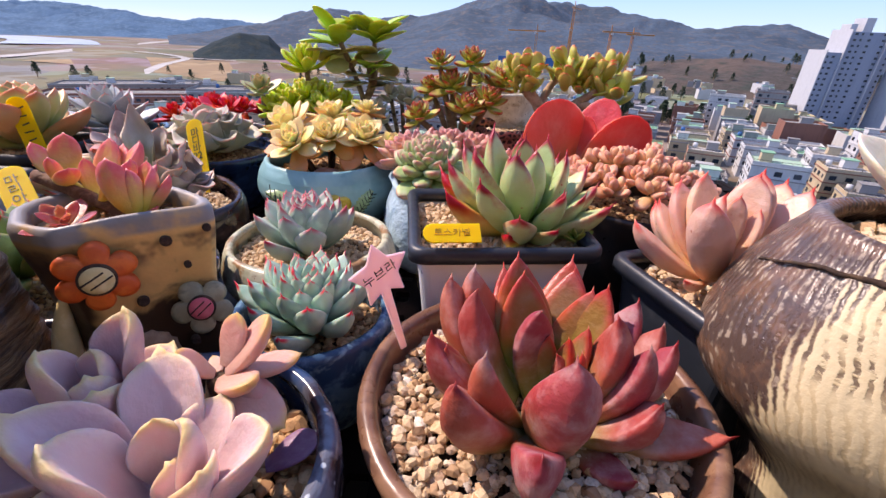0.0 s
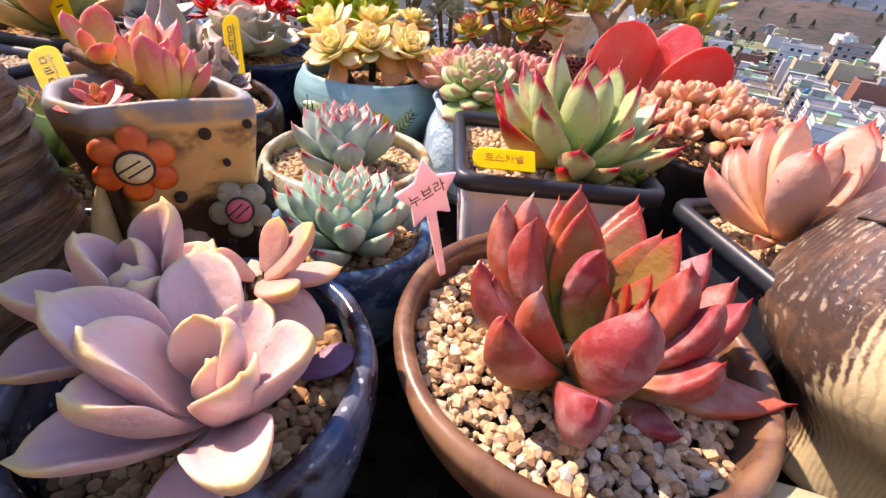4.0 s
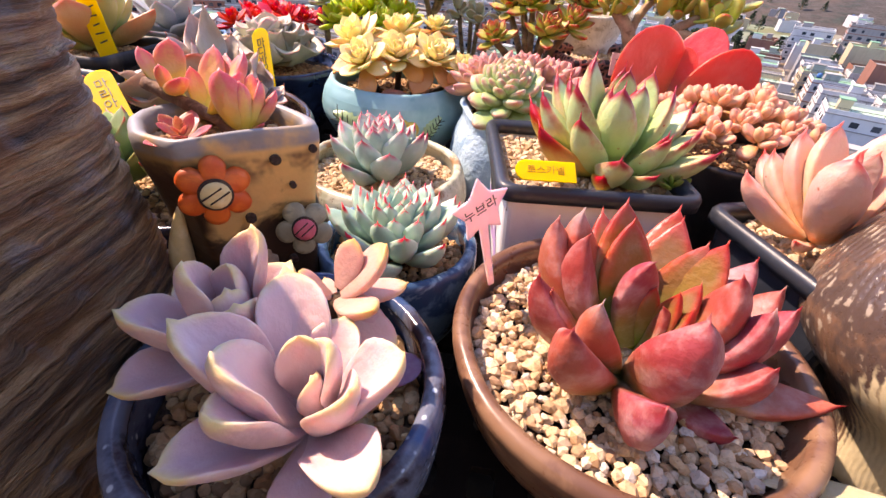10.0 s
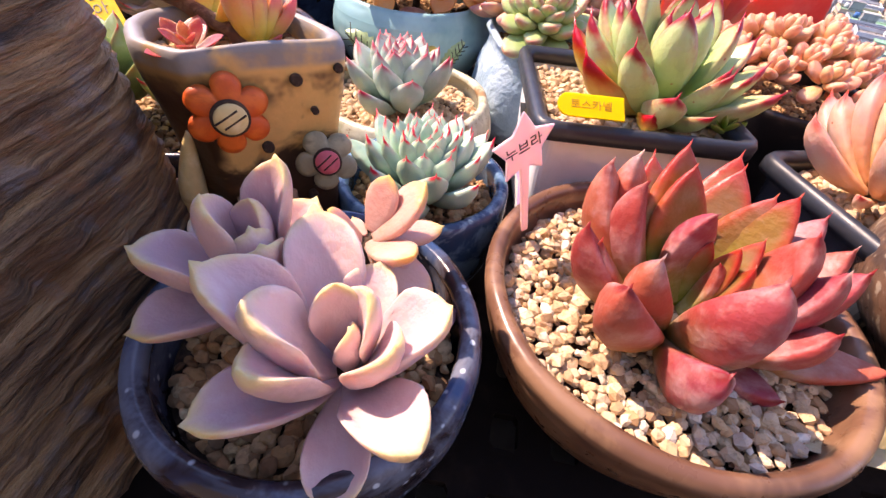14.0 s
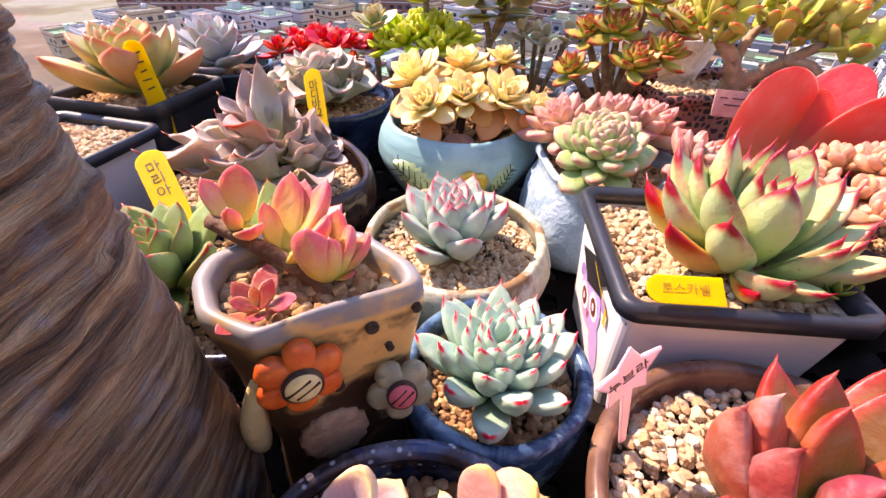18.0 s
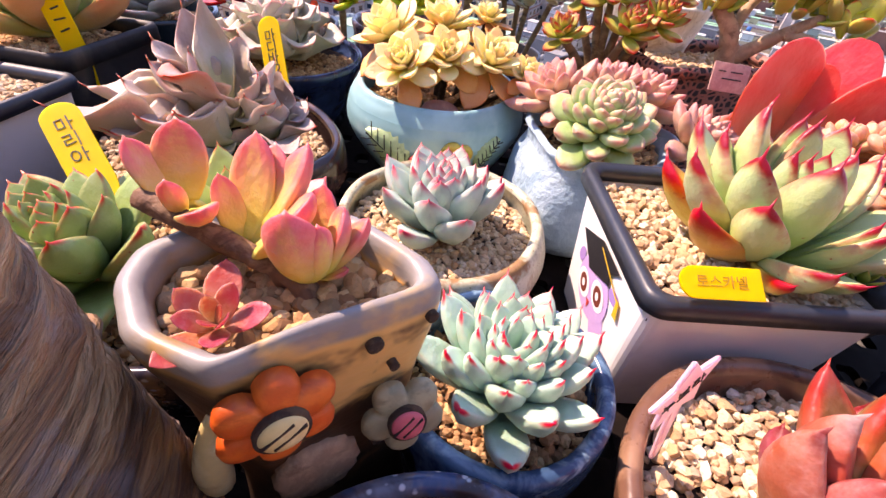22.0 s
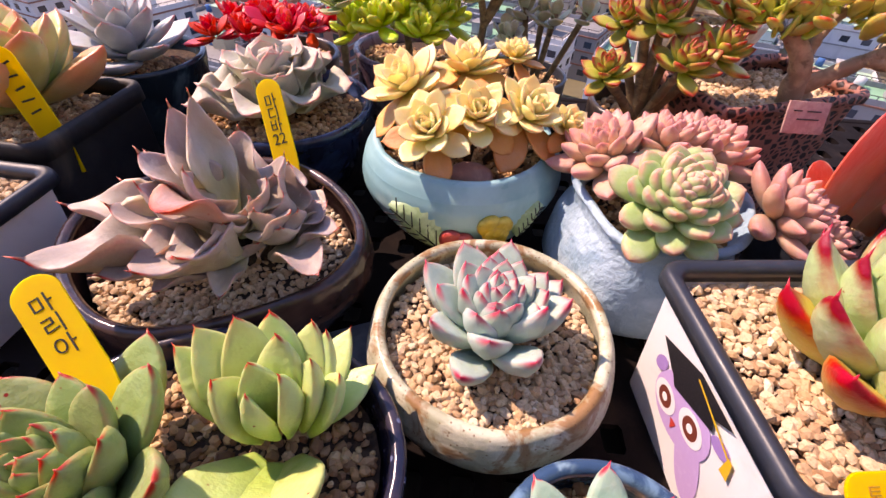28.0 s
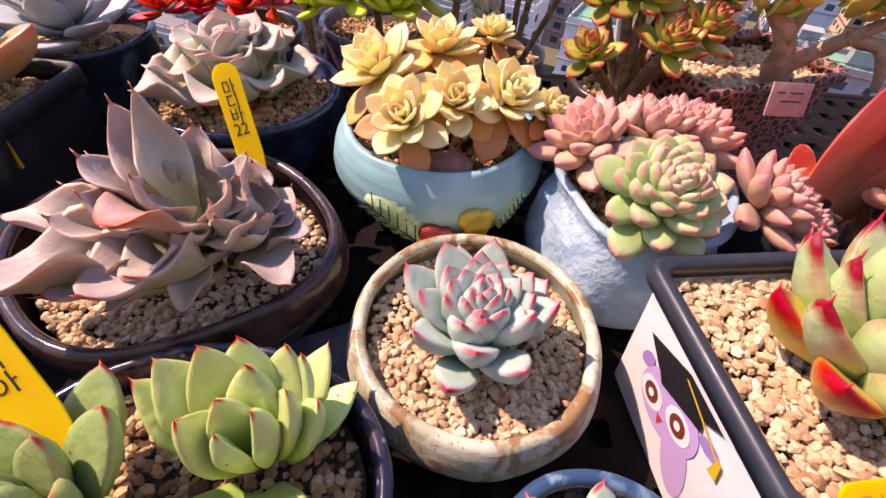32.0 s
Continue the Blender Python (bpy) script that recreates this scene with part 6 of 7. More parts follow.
def relief_rose(az, zf, R, mat, label):
    m = on_bowl(az, zf)
    root = None
    for k in range(7):
        f = k / 7
        a = k * 2.4
        r = R * (1 - f) * 0.55
        vs, fs = lathe([(R * (0.55 - 0.25 * f), 0.0), (R * (0.55 - 0.25 * f), 0.002 + 0.0035 * f), (R * (0.42 - 0.25 * f), 0.004 + 0.0035 * f), (0.0001, 0.0045 + 0.0035 * f)], 16)
        ob = link("relief_flower" if k == 0 else "petal", vs, fs, mat, bowl if k == 0 else root, label if k == 0 else "")
        off = Matrix.Translation((r * math.cos(a), r * math.sin(a), 0))
        if k == 0:
            root = ob
            ob.matrix_basis = m
        else:
            ob.matrix_basis = off


relief_rose(22, 0.047, 0.0165, LEMON, "yellow glazed relief rose")
relief_rose(3, 0.036, 0.016, CRIMSON, "red glazed relief flower")
PEBBLE = ceramic("pink_pebble", "a8786a", "b98a78", "8a6055", 60, rough=0.7, bump=0.2)
bm = bmesh.new()
bmesh.ops.create_icosphere(bm, subdivisions=3, radius=1, matrix=Matrix.Diagonal((0.0155, 0.0105, 0.0085, 1)))
ob = part("pebble", bm, PEBBLE)
ob.matrix_world = pose(-0.102, 0.424, 0.151, 8, 0, -8)
tagged(ob, "smooth oval pinkish-brown pebble on the gravel", "pebble")

# ---- coral bead plant ----
BEAD = leaf_mat("coral_bead_leaf", "cc9870", "d8a080", "cc8468", "dca488", (0.8, 1.05), (0.85, 1.0), 0.4, None, 0.48, 0.2, 0.25, 0.02, 0.15, 1.0)
bd = leaf_mesh("bead", BEAD, 0.32, 0.55, 2.4, 0.55, 0.27, 0.02, 12, 0.50, 0.02, 9, 10)
p = plant("coral_sedum", 0.170, 0.342, 0.160, "mound of plump coral-pink bead leaves")
rn = random.Random(8)
for k in range(26):
    a, r = k * 2.4, 0.050 * math.sqrt((k + 0.3) / 26)
    at = (r * 1.08 * math.cos(a), r * math.sin(a), 0.016 + 0.022 * (1 - (r / 0.05) ** 2) - 0.10 * r * math.cos(a) + rn.uniform(-0.003, 0.005))
    rosette(p, [bd], at, 9, rn.uniform(0.013, 0.017), 0.65, 0, 78, 0.0025, 0.005, (0.6 * math.cos(a) * r / 0.05, 0.6 * math.sin(a) * r / 0.05, 1), k * 33)

# ---- back row ----
STEM = ceramic("green_brown_stem", "7a6448", "94805c", "5c4a36", 120, rough=0.8, bump=0.6)
KAL = leaf_mat("kalanchoe_leaf", "8cb040", "aac850", "b4c868", "bcc470", (0.9, 1.05), (0.9, 1.0), 0.4, None, 0.42, 0.22, 0.08, 0.02, 0.2)
kl = leaf_mesh("kal", KAL, 0.33, 0.58, 2.4, 0.55, 0.05, 0.12, -10, 0.35, 0.0)
KALB = leaf_mat("kalanchoe_old_leaf", "8a8a48", "a09a58", "b8a078", "b0a878", (0.9, 1.05), (0.9, 1.0), 0.4, None, 0.45, 0.2, 0.15, 0.02, 0.2)
klb = leaf_mesh("kalb", KALB, 0.4, 0.58, 2.4, 0.5, 0.05, 0.12, -20, 0.35, 0.0)
p = plant("tall_kalanchoe", -0.112, 0.612, 0.150, "tall green kalanchoe with scalloped leaves on bare stems")
tops = ((-0.018, -0.014, 0.128), (0.028, -0.012, 0.132), (0.018, -0.010, 0.098))
for i, tp in enumerate(tops):
    vs, fs = tube(spline([(0.006 * i, 0, -0.008), (0.010, -0.006, 0.04), (0.012 + tp[0] * 0.5, -0.008, 0.075), tp], 12), [0.0032] * 12, 8, 0.2, i)
    link("stem", vs, fs, STEM, p)
rn = random.Random(3)
for i, tp in enumerate(tops):
    for k in range(18 if i < 2 else 12):
        z = rn.uniform(-0.030, 0.004) if i < 2 else rn.uniform(-0.03, 0.0)
        put_leaf(p, kl if z > -0.015 else klb, (tp[0], tp[1], tp[2] + z), k * 137.5 + rn.uniform(-20, 20), rn.uniform(5, 55) if z > -0.015 else rn.uniform(-40, 20), rn.uniform(0.034, 0.050))
SEDUM = leaf_mat("lime_sedum_leaf", "a8bc38", "c8d458", "cbd070", "c8cc70", (0.85, 1.05), (0.9, 1.0), 0.3, None, 0.4, 0.25, 0.1, 0.02, 0.15)
sd = leaf_mesh("sedum", SEDUM, 0.26, 0.55, 2.4, 0.55, 0.17, 0.05, 15, 0.55, 0.01, 9, 10)
p = plant("lime_sedum", -0.176, 0.622, 0.156, "bright lime-green sedum with plump jelly leaves")
for k in range(13):
    a, r = k * 2.4, 0.042 * math.sqrt((k + 0.3) / 13)
    rosette(p, [sd], (r * 1.25 * math.cos(a), r * 0.8 * math.sin(a) - 0.01, 0.026 + 0.020 * (1 - (r / 0.042) ** 2)), 14, 0.028, 0.6, -5, 78, 0.003, 0.008, (0.5 * math.cos(a) * r / 0.042, -0.2, 1), k * 31)
vs, fs = tube(spline([(0.004, -0.008, 0.0), (0.002, -0.012, 0.04), (0.0, -0.014, 0.078)], 8), [0.0035] * 8, 8)
link("stem", vs, fs, STEM, p)
rosette(p, [leaf_mesh("sedumlong", SEDUM, 0.2, 0.6, 2.2, 0.6, 0.10, 0.1, 25, 0.5, 0.01)], (0.0, -0.014, 0.078), 24, 0.042, 0.5, 5, 80, 0.003, 0.012, (0, -0.1, 1), 15)
STEMROS = leaf_mat("green_brown_rosette_leaf", "8fa868", "a8ac80", "a07868", "a88478", (0.85, 1.05), (0.75, 1.0), 0.6, None, 0.45, 0.15, 0.2)
sr = leaf_mesh("stemros", STEMROS, 0.3, 0.58, 2.0, 0.75, 0.07, 0.2, 20, 0.45, 0.03)
p = plant("stem_echeveria", -0.230, 0.590, 0.142, "small green-brown rosette on a tall bare stem")
vs, fs = tube(spline([(-0.004, 0.012, -0.056), (-0.002, 0.004, 0.02), (0.0, -0.004, 0.062)], 10), [0.0034] * 10, 8, 0.3)
link("stem", vs, fs, STEM, p)
rosette(p, [sr], (0.0, -0.005, 0.064), 18, 0.032, 0.45, 0, 78, 0.003, 0.01, (0, -0.25, 1), 35)
# brown and green star cluster
BRONZE = leaf_mat("bronze_green_leaf", "a8b450", "b0a85c", "983c30", "a44c3c", (0.70, 0.98), (0.66, 1.0), 0.8, None, 0.42, 0.16, 0.08, 0.02, 0.18)
bz = leaf_mesh("bronze", BRONZE, 0.27, 0.56, 1.8, 0.80, 0.14, 0.2, 20, 0.45, 0.03)
p = plant("bronze_aeonium", 0.026, 0.505, 0.164, "branching plant with bronze and green star rosettes")
for x, y, z, ln, t in ((-0.040, -0.022, 0.036, 0.027, 0), (0.008, -0.020, 0.044, 0.032, 40), (0.030, -0.012, 0.052, 0.030, 80), (-0.008, 0.0, 0.066, 0.030, 120), (-0.030, 0.012, 0.060, 0.026, 160), (0.012, 0.012, 0.090, 0.026, 200), (-0.022, 0.004, 0.088, 0.022, 240), (0.040, 0.006, 0.070, 0.026, 280)):
    vs, fs = tube(spline([(0, 0, -0.008), (x * 0.5, y * 0.5, z * 0.45), (x, y, z)], 8), [0.0042, 0.004, 0.0038, 0.0036, 0.0034, 0.0032, 0.003, 0.003], 8, 0.3)
    link("stem", vs, fs, STEM, p)
    rosette(p, [bz], (x, y, z), 24, ln * 0.85, 0.45, -8, 78, 0.003, 0.010, (x * 6, -0.35, 1), t)
# pale leaf plant between
PALE = leaf_mat("pale_grey_green_leaf", "a8b090", "bcbca0", "c8b8a0", "c0b8a4", (0.9, 1.05), (0.9, 1.0), 0.3, None, 0.5, 0.15, 0.4)
pl = leaf_mesh("pale", PALE, 0.34, 0.6, 2.4, 0.55, 0.09, 0.1, 15, 0.4, 0.0)
p = plant("pale_cotyledon", -0.048, 0.610, 0.144, "pale grey-green succulent with round leaves")
rn = random.Random(12)
for k in range(7):
    x, y, z = rn.uniform(-0.04, 0.04), rn.uniform(-0.03, 0.0), rn.uniform(0.03, 0.085)
    vs, fs = tube(spline([(x * 0.3, 0, -0.006), (x * 0.7, y * 0.5, z * 0.5), (x, y, z)], 6), [0.0028] * 6, 8)
    link("stem", vs, fs, STEM, p)
    for j in range(7):
        put_leaf(p, pl, (x, y, z - 0.012 + 0.002 * j), j * 90 + k * 30, 15 + j * 9, 0.020 - 0.001 * j)


# filigree trough with the bonsai
def filigree():
    m = Nodes("terracotta_filigree", 0.6)
    v = m.voro(1.0, "Distance", "DISTANCE_TO_EDGE", m.stretch((150, 150, 190)))
    hole = m.step(v, 0.20, 0.12)
    m.set("Base Color", m.mix(hole, "2a1410", m.vary(m.mix(0.0, "9c6454", "9c6454"), m.noise(90.0), 0.0, 0.2)))
    m.t.nodes["Principled BSDF"].inputs["Roughness"].default_value = 0.6
    m.bump(hole, 0.9, 0.004)
    return m.mat


FIL = filigree()
fil, fil_m, FHX, FHY = square_pot("trough_pot", (0.062, 0.455), 22, 0.135, 0.085, 0.196, FIL, FIL, "terracotta trough with a pierced lace pattern", 0.92, 0.008, 0.004)
stones("gravel", lambda x, y: abs((fil_m.inverted() @ Vector((x, y, 0))).x) < FHX - 0.004 and abs((fil_m.inverted() @ Vector((x, y, 0))).y) < FHY - 0.004, (0.02, 0.2, 0.44, 0.6), 0.184, 0.003, GRAVEL2, "pale gravel in the trough", 500, 43)
part("soil", box_bm(FHX * 2 - 0.006, FHY * 2 - 0.006, 0.004, 0, pose(0, 0, 0.184 - RACK - 0.003)), SOIL, fil)
JADE = leaf_mat("jade_red_leaf", "a8b454", "c0bc6c", "c05c40", "c07850", (0.88, 1.03), (0.86, 1.02), 0.5, None, 0.35, 0.2, 0.08, 0.02, 0.18)
jd = leaf_mesh("jade", JADE, 0.27, 0.62, 2.4, 0.55, 0.13, 0.12, 20, 0.4, 0.0, 9, 10)
JADEBARK = ceramic("jade_bark", "a08468", "b89c7c", "7c6248", 90, rough=0.8, bump=0.7)
p = plant("jade_bonsai", 0.124, 0.496, 0.184, "bonsai jade plant with thick trunk and red-edged leaves")
branches = (((0, 0, -0.008), (-0.006, -0.002, 0.016), (-0.014, -0.004, 0.036), (-0.030, 0.0, 0.052)), ((-0.004, 0, 0.012), (0.010, -0.004, 0.026), (0.026, -0.008, 0.040), (0.044, -0.010, 0.052)), ((0.024, -0.008, 0.038), (0.042, -0.014, 0.036), (0.050, -0.02, 0.022), (0.052, -0.022, 0.012)), ((-0.012, -0.004, 0.032), (-0.004, 0.006, 0.050), (0.006, 0.010, 0.062)), ((0.0, 0, 0.0), (0.012, 0.008, 0.006), (0.022, 0.012, -0.004)))
for i, b in enumerate(branches):
    r0 = (0.0085, 0.0062, 0.0044, 0.005, 0.006)[i]
    vs, fs = tube(spline(b, 14), [r0 * (1 - 0.4 * k / 13) for k in range(14)], 10, 0.35, i)
    link("branch" if i else "trunk", vs, fs, JADEBARK, p)
rn = random.Random(21)
for bx, by, bz_, n in ((-0.034, 0.0, 0.056, 18), (-0.046, 0.006, 0.060, 14), (-0.022, -0.006, 0.058, 14), (0.006, 0.010, 0.066, 14), (0.044, -0.010, 0.058, 18), (0.056, -0.006, 0.062, 16), (0.030, 0.0, 0.058, 14), (0.062, -0.016, 0.050, 12), (0.016, -0.004, 0.060, 10)):
    for k in range(n):
        put_leaf(p, jd, (bx + rn.uniform(-0.008, 0.008), by + rn.uniform(-0.008, 0.008), bz_ + rn.uniform(-0.010, 0.012)), k * 137.5, rn.uniform(5, 80), rn.uniform(0.016, 0.026))
CARD = ceramic("pink_card", "b48a80", "c09a8c", None, 200, rough=0.8, bump=0.2)
ob = part("paper_label", box_bm(0.030, 0.0012, 0.020, 0.0003, pose(0, 0, 0.006)), CARD)
ob.matrix_world = pose(0.109, 0.452, 0.190, -24, 4, 10)
tagged(ob, "small pinkish card label with faded handwriting", "plant tag")
for k, (w, x, z) in enumerate(((0.010, 0.004, 0.010), (0.016, 0.001, 0.005), (0.006, -0.008, 0.010))):
    part("writing", box_bm(w, 0.0004, 0.0008, 0, pose(x, -0.0009, z)), INK, ob, smooth=False)
# pale rosette in the ivory pot and the pale one in the left square pot
LIMEPALE = leaf_mat("pale_lime_leaf", "a8ae58", "c0bc78", "b89858", "c0a868", (0.85, 1.05), (0.85, 1.0), 0.4, None, 0.45, 0.18, 0.15)
lp = leaf_mesh("limepale", LIMEPALE, 0.26, 0.6, 2.2, 0.65, 0.1, 0.15, 20, 0.45, 0.02)
p = plant("lime_echeveria", 0.078, 0.583, 0.214, "pale lime-yellow clustered rosettes")
for k in range(7):
    a = k * 2.4
    rosette(p, [lp], (0.036 * math.sqrt(k / 7) * math.cos(a), 0.030 * math.sqrt(k / 7) * math.sin(a), 0.014 + rn.uniform(0, 0.010)), 16, 0.026, 0.5, 5, 78, 0.003, 0.008, (0.3 * math.cos(a), -0.2, 1), k * 40)
p = plant("pale_seedling", -0.440, 0.330, 0.146, "small pale yellow-green rosette in gravel")
rosette(p, [leaf_mesh("seed", LIMEPALE, 0.3, 0.6, 2.2, 0.65, 0.1, 0.15, 20, 0.45, 0.02)], (0, 0, 0.005), 14, 0.022, 0.5, 5, 70, 0.002, 0.005)
SPRIG = leaf_mat("small_green_sprig_leaf", "5d7a34", "7c8e48", "8c6a3c", "8a8048", (0.9, 1.05), (0.9, 1.0), 0.4, None, 0.45, 0.15, 0.1)
spg = leaf_mesh("sprig", SPRIG, 0.3, 0.6, 2.2, 0.65, 0.1, 0.15, 20, 0.45, 0.02)
p = plant("green_seedling", 0.106, 0.262, 0.164, "tiny green seedling at the pot corner")
rosette(p, [spg], (0, 0, 0.004), 9, 0.014, 0.5, 10, 65, 0.002, 0.003)
# withered leaf lying between the front pots
DRY = leaf_mat("dry_pale_leaf", "b8b08a", "c4bd9c", "c8c4b0", "c0b898", (0.9, 1.05), (0.9, 1.0), 0.3, None, 0.6, 0.1, 0.3)
ob = new("fallen_leaf", leaf_mesh("dry", DRY, 0.13, 0.7, 2.2, 0.6, 0.02, 0.3, -8, 0.25, 0.0))
ob.matrix_world = pose(0.158, 0.102, 0.142, -6, 30, 80) @ Matrix.Diagonal((0.055, 0.058, 0.03, 1))
tagged(ob, "long pale dry leaf lying across the brown rim", "leaf")
PURP = leaf_mat("purple_fallen_leaf", "6a4a68", "7c5a78", "8a6078", "906a80", (0.9, 1.05), (0.9, 1.0), 0.4, None, 0.45, 0.12, 0.15)
ob = new("fallen_leaf", leaf_mesh("purp", PURP, 0.40, 0.60, 2.4, 0.55, 0.07, 0.15, 8, 0.4, 0.03))
ob.matrix_world = pose(-0.0340, 0.1150, 0.1415, 12, -8, -62) @ Matrix.Diagonal((0.020, 0.020, 0.020, 1))
tagged(ob, "fallen purple leaf on the gravel", "leaf")
SLATE = ceramic("grey_slate", "5d6168", "70747a", "4c5056", 40, rough=0.6, bump=0.4)
ob = part("slate_tile", box_bm(0.06, 0.07, 0.006, 0.001), SLATE, smooth=False)
ob.matrix_world = pose(-0.162, 0.300, 0.0865, 0, 0, 25)
tagged(ob, "flat grey slate tile lying on the rack", "tile")


# ---- hills and valley ----
def forest_mat(name, c1, c2, c3):
    m = Nodes(name, 0.95, 0.0, 0.1)
    n1, n2 = m.noise(0.010, 5, 0.6), m.noise(0.06, 5, 0.65)
    col = m.mix(m.step(n1, 0.42, 0.6), c1, c2)
    col = m.mix(m.math("MULTIPLY", m.step(n2, 0.5, 0.65), 0.8), col, c3)
    m.set("Base Color", m.vary(col, m.noise(0.16, 6, 0.75), 0.0, 0.8))
    m.bump(n2, 0.45, 4.0)
    return m.mat


def ridge(name, crest, r0, r1, mat, label, seed, rough=10.0, az_n=420, r_n=40):
    """A range of hills: crest heights over the ground by azimuth (degrees from +y, clockwise), rising between two distances and falling behind."""
    azs, hs = zip(*crest)
    vs, fs = [], []
    for i in range(az_n + 1):
        az = azs[0] + (azs[-1] - azs[0]) * i / az_n
        h = float(np.interp(az, azs, hs))
        for j in range(r_n + 1):
            f = j / r_n
            r = r0 + (r1 - r0) * f
            a = radians(az)
            s = math.sin(min(f / 0.72, 1) * math.pi / 2) ** 1.3 if f < 0.72 else math.cos((f - 0.72) / 0.28 * math.pi / 2)
            x, y = r * math.sin(a), r * math.cos(a)
            q = noise.fractal(Vector((x * 0.004 + seed, y * 0.004, 0)), 1.0, 2.0, 5)
            z = GROUND - 1 + h * s * (1 + 0.25 * q) + rough * q * s
            z += 2.5 * s * noise.noise(Vector((x * 0.045, y * 0.045, seed)))
            vs.append((x, y, z))
    n = r_n + 1
    for i in range(az_n):
        for j in range(r_n):
            a = i * n + j
            fs.append((a, a + n, a + n + 1, a + 1))
    return tagged(link(name, vs, fs, mat), label, "hill", kind="structure")


# Aerial haze is mixed into this forest's base colour as blue-grey.
HAZYWOODS = forest_mat("hazy_winter_forest", "4a5a68", "404e5a", "625e5c")
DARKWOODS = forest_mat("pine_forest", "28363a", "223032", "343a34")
# Bluer still: the haze of greater distance, put into the colour.
FARHAZE = forest_mat("far_haze_forest", "4c6c86", "426078", "5c7a90")
ridge("hill_right", ((-20, 20), (-8, 60), (0, 130), (6, 150), (12, 118), (20, 110), (27, 88), (33, 78), (40, 62), (48, 40), (60, 20)), 620, 1900, HAZYWOODS, "brown wooded winter hillside", 1.3)
ridge("hill_middle", ((-33, 10), (-27, 40), (-21, 84), (-16, 122), (-11, 96), (-6, 84), (0, 60)), 1300, 2100, HAZYWOODS, "wooded hills across the valley", 5.2)
ridge("hill_left", ((-52, 30), (-47, 50), (-42, 52), (-36, 90), (-31, 66), (-27, 78), (-22, 60), (-18, 30)), 1900, 2700, FARHAZE, "far dark hills beyond the plain", 8.8)
ridge("hill_far", ((-70, 80), (-55, 150), (-48, 120), (-42, 170), (-34, 90), (-28, 60)), 3600, 4700, FARHAZE, "faint mountain range at the horizon", 3.1, 6)
ridge("hill_near", ((-31, 0), (-28.5, 20), (-26, 34), (-23, 30), (-21, 0)), 720, 900, DARKWOODS, "small dark wooded hill in the fields", 2.2, 9, 160, 40)
LAND = forest_mat("bare_slope", "5c5048", "4c4844", "3a423c")
slope = ridge("hill_slope", ((15, 0), (22, 22), (30, 30), (38, 26), (46, 0)), 470, 760, LAND, "bare brown slope above the town", 6.1, 5, 80, 14)


def sky_backdrop():
    """A glowing shell that closes the view all round at the horizon, with pale winter haze painted into its gradient.
    """
    m = Nodes("glowing_haze_gradient", 1.0, 0.0, 0.0)
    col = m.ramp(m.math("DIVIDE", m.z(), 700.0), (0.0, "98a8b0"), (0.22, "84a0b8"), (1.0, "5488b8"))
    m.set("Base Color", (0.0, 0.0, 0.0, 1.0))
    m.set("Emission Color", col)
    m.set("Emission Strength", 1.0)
    vs, fs = [], []
    for k in range(96):
        a = 2 * math.pi * k / 96
        vs += [(4880 * math.cos(a), 4880 * math.sin(a), z) for z in (-60.0, 150.0, 400.0, 700.0)]
    for k in range(96):
        for j in range(3):
            a, b = 4 * k + j, 4 * ((k + 1) % 96) + j
            fs.append((a, b, b + 1, a + 1))
    return tagged(link("sky_backdrop", vs, fs, m.mat), "glowing backdrop painted as pale blue hazy winter sky low over the horizon", "sky", kind="structure")


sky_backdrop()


def strip(name, pts, width, mat, label, lift=0.25):
    vs, fs = [], []
    q = spline([(x, y, 0) for x, y in pts], 30)
    for i, p_ in enumerate(q):
        d = (q[min(i + 1, 29)] - q[max(i - 1, 0)]).normalized()
        s = Vector((-d.y, d.x, 0)) * width / 2
        vs += [(p_ - s)[:2] + (GROUND + lift,), (p_ + s)[:2] + (GROUND + lift,)]
    fs = [(2 * i, 2 * i + 1, 2 * i + 3, 2 * i + 2) for i in range(29)]
    return tagged(link(name, vs, fs, mat), label, "road", kind="structure")


ROADMAT = ceramic("pale_road", "a8a49c", "b8b4ac", "98948c", 0.05, rough=0.9, bump=0.1)
strip("road_1", [(-540, 460), (-583, 610), (-704, 904), (-944, 1551)], 26, ROADMAT, "pale raised highway across the fields")
strip("road_2", [(-571, 706), (-544, 745), (-454, 694), (-385, 622), (-346, 514), (-292, 400)], 11, ROADMAT, "winding pale road through the fields", 0.4)
strip("road_3", [(-420, 640), (-300, 620), (-190, 560), (-120, 480)], 8, ROADMAT, "narrow road between fields", 0.5)
FIELD = ceramic("dry_field", "8d7350", "9d845e", "7c6a4a", 0.02, rough=0.95, bump=0.1)
strip("field_1", [(-470, 560), (-330, 520), (-170, 440)], 150, FIELD, "dry brown rice field", 0.12)
GREENH = ceramic("greenhouse_film", "949ca6", "a6aeb6", "7c8894", 0.03, rough=0.35, bump=0.1)
strip("greenhouse_rows", [(-1250, 1180), (-1000, 1080), (-780, 850)], 150, GREENH, "bright greenhouse rows on the plain", 1.5)

# ---- town ----
def wall_mat(name, c, c2):
    m = Nodes(name, 0.85, 0.0, 0.3)
    n = m.noise(0.6, 5, 0.65)
    col = m.mix(m.math("MULTIPLY", m.step(m.noise(1.0, 4, 0.6, 0.0, m.stretch((0.8, 0.8, 0.12))), 0.5, 0.75), 0.5), c, c2)
    m.set("Base Color", m.vary(col, n, 0.0, 0.12))
    m.bump(m.noise(4.0, 3), 0.2, 0.05)
    return m.mat


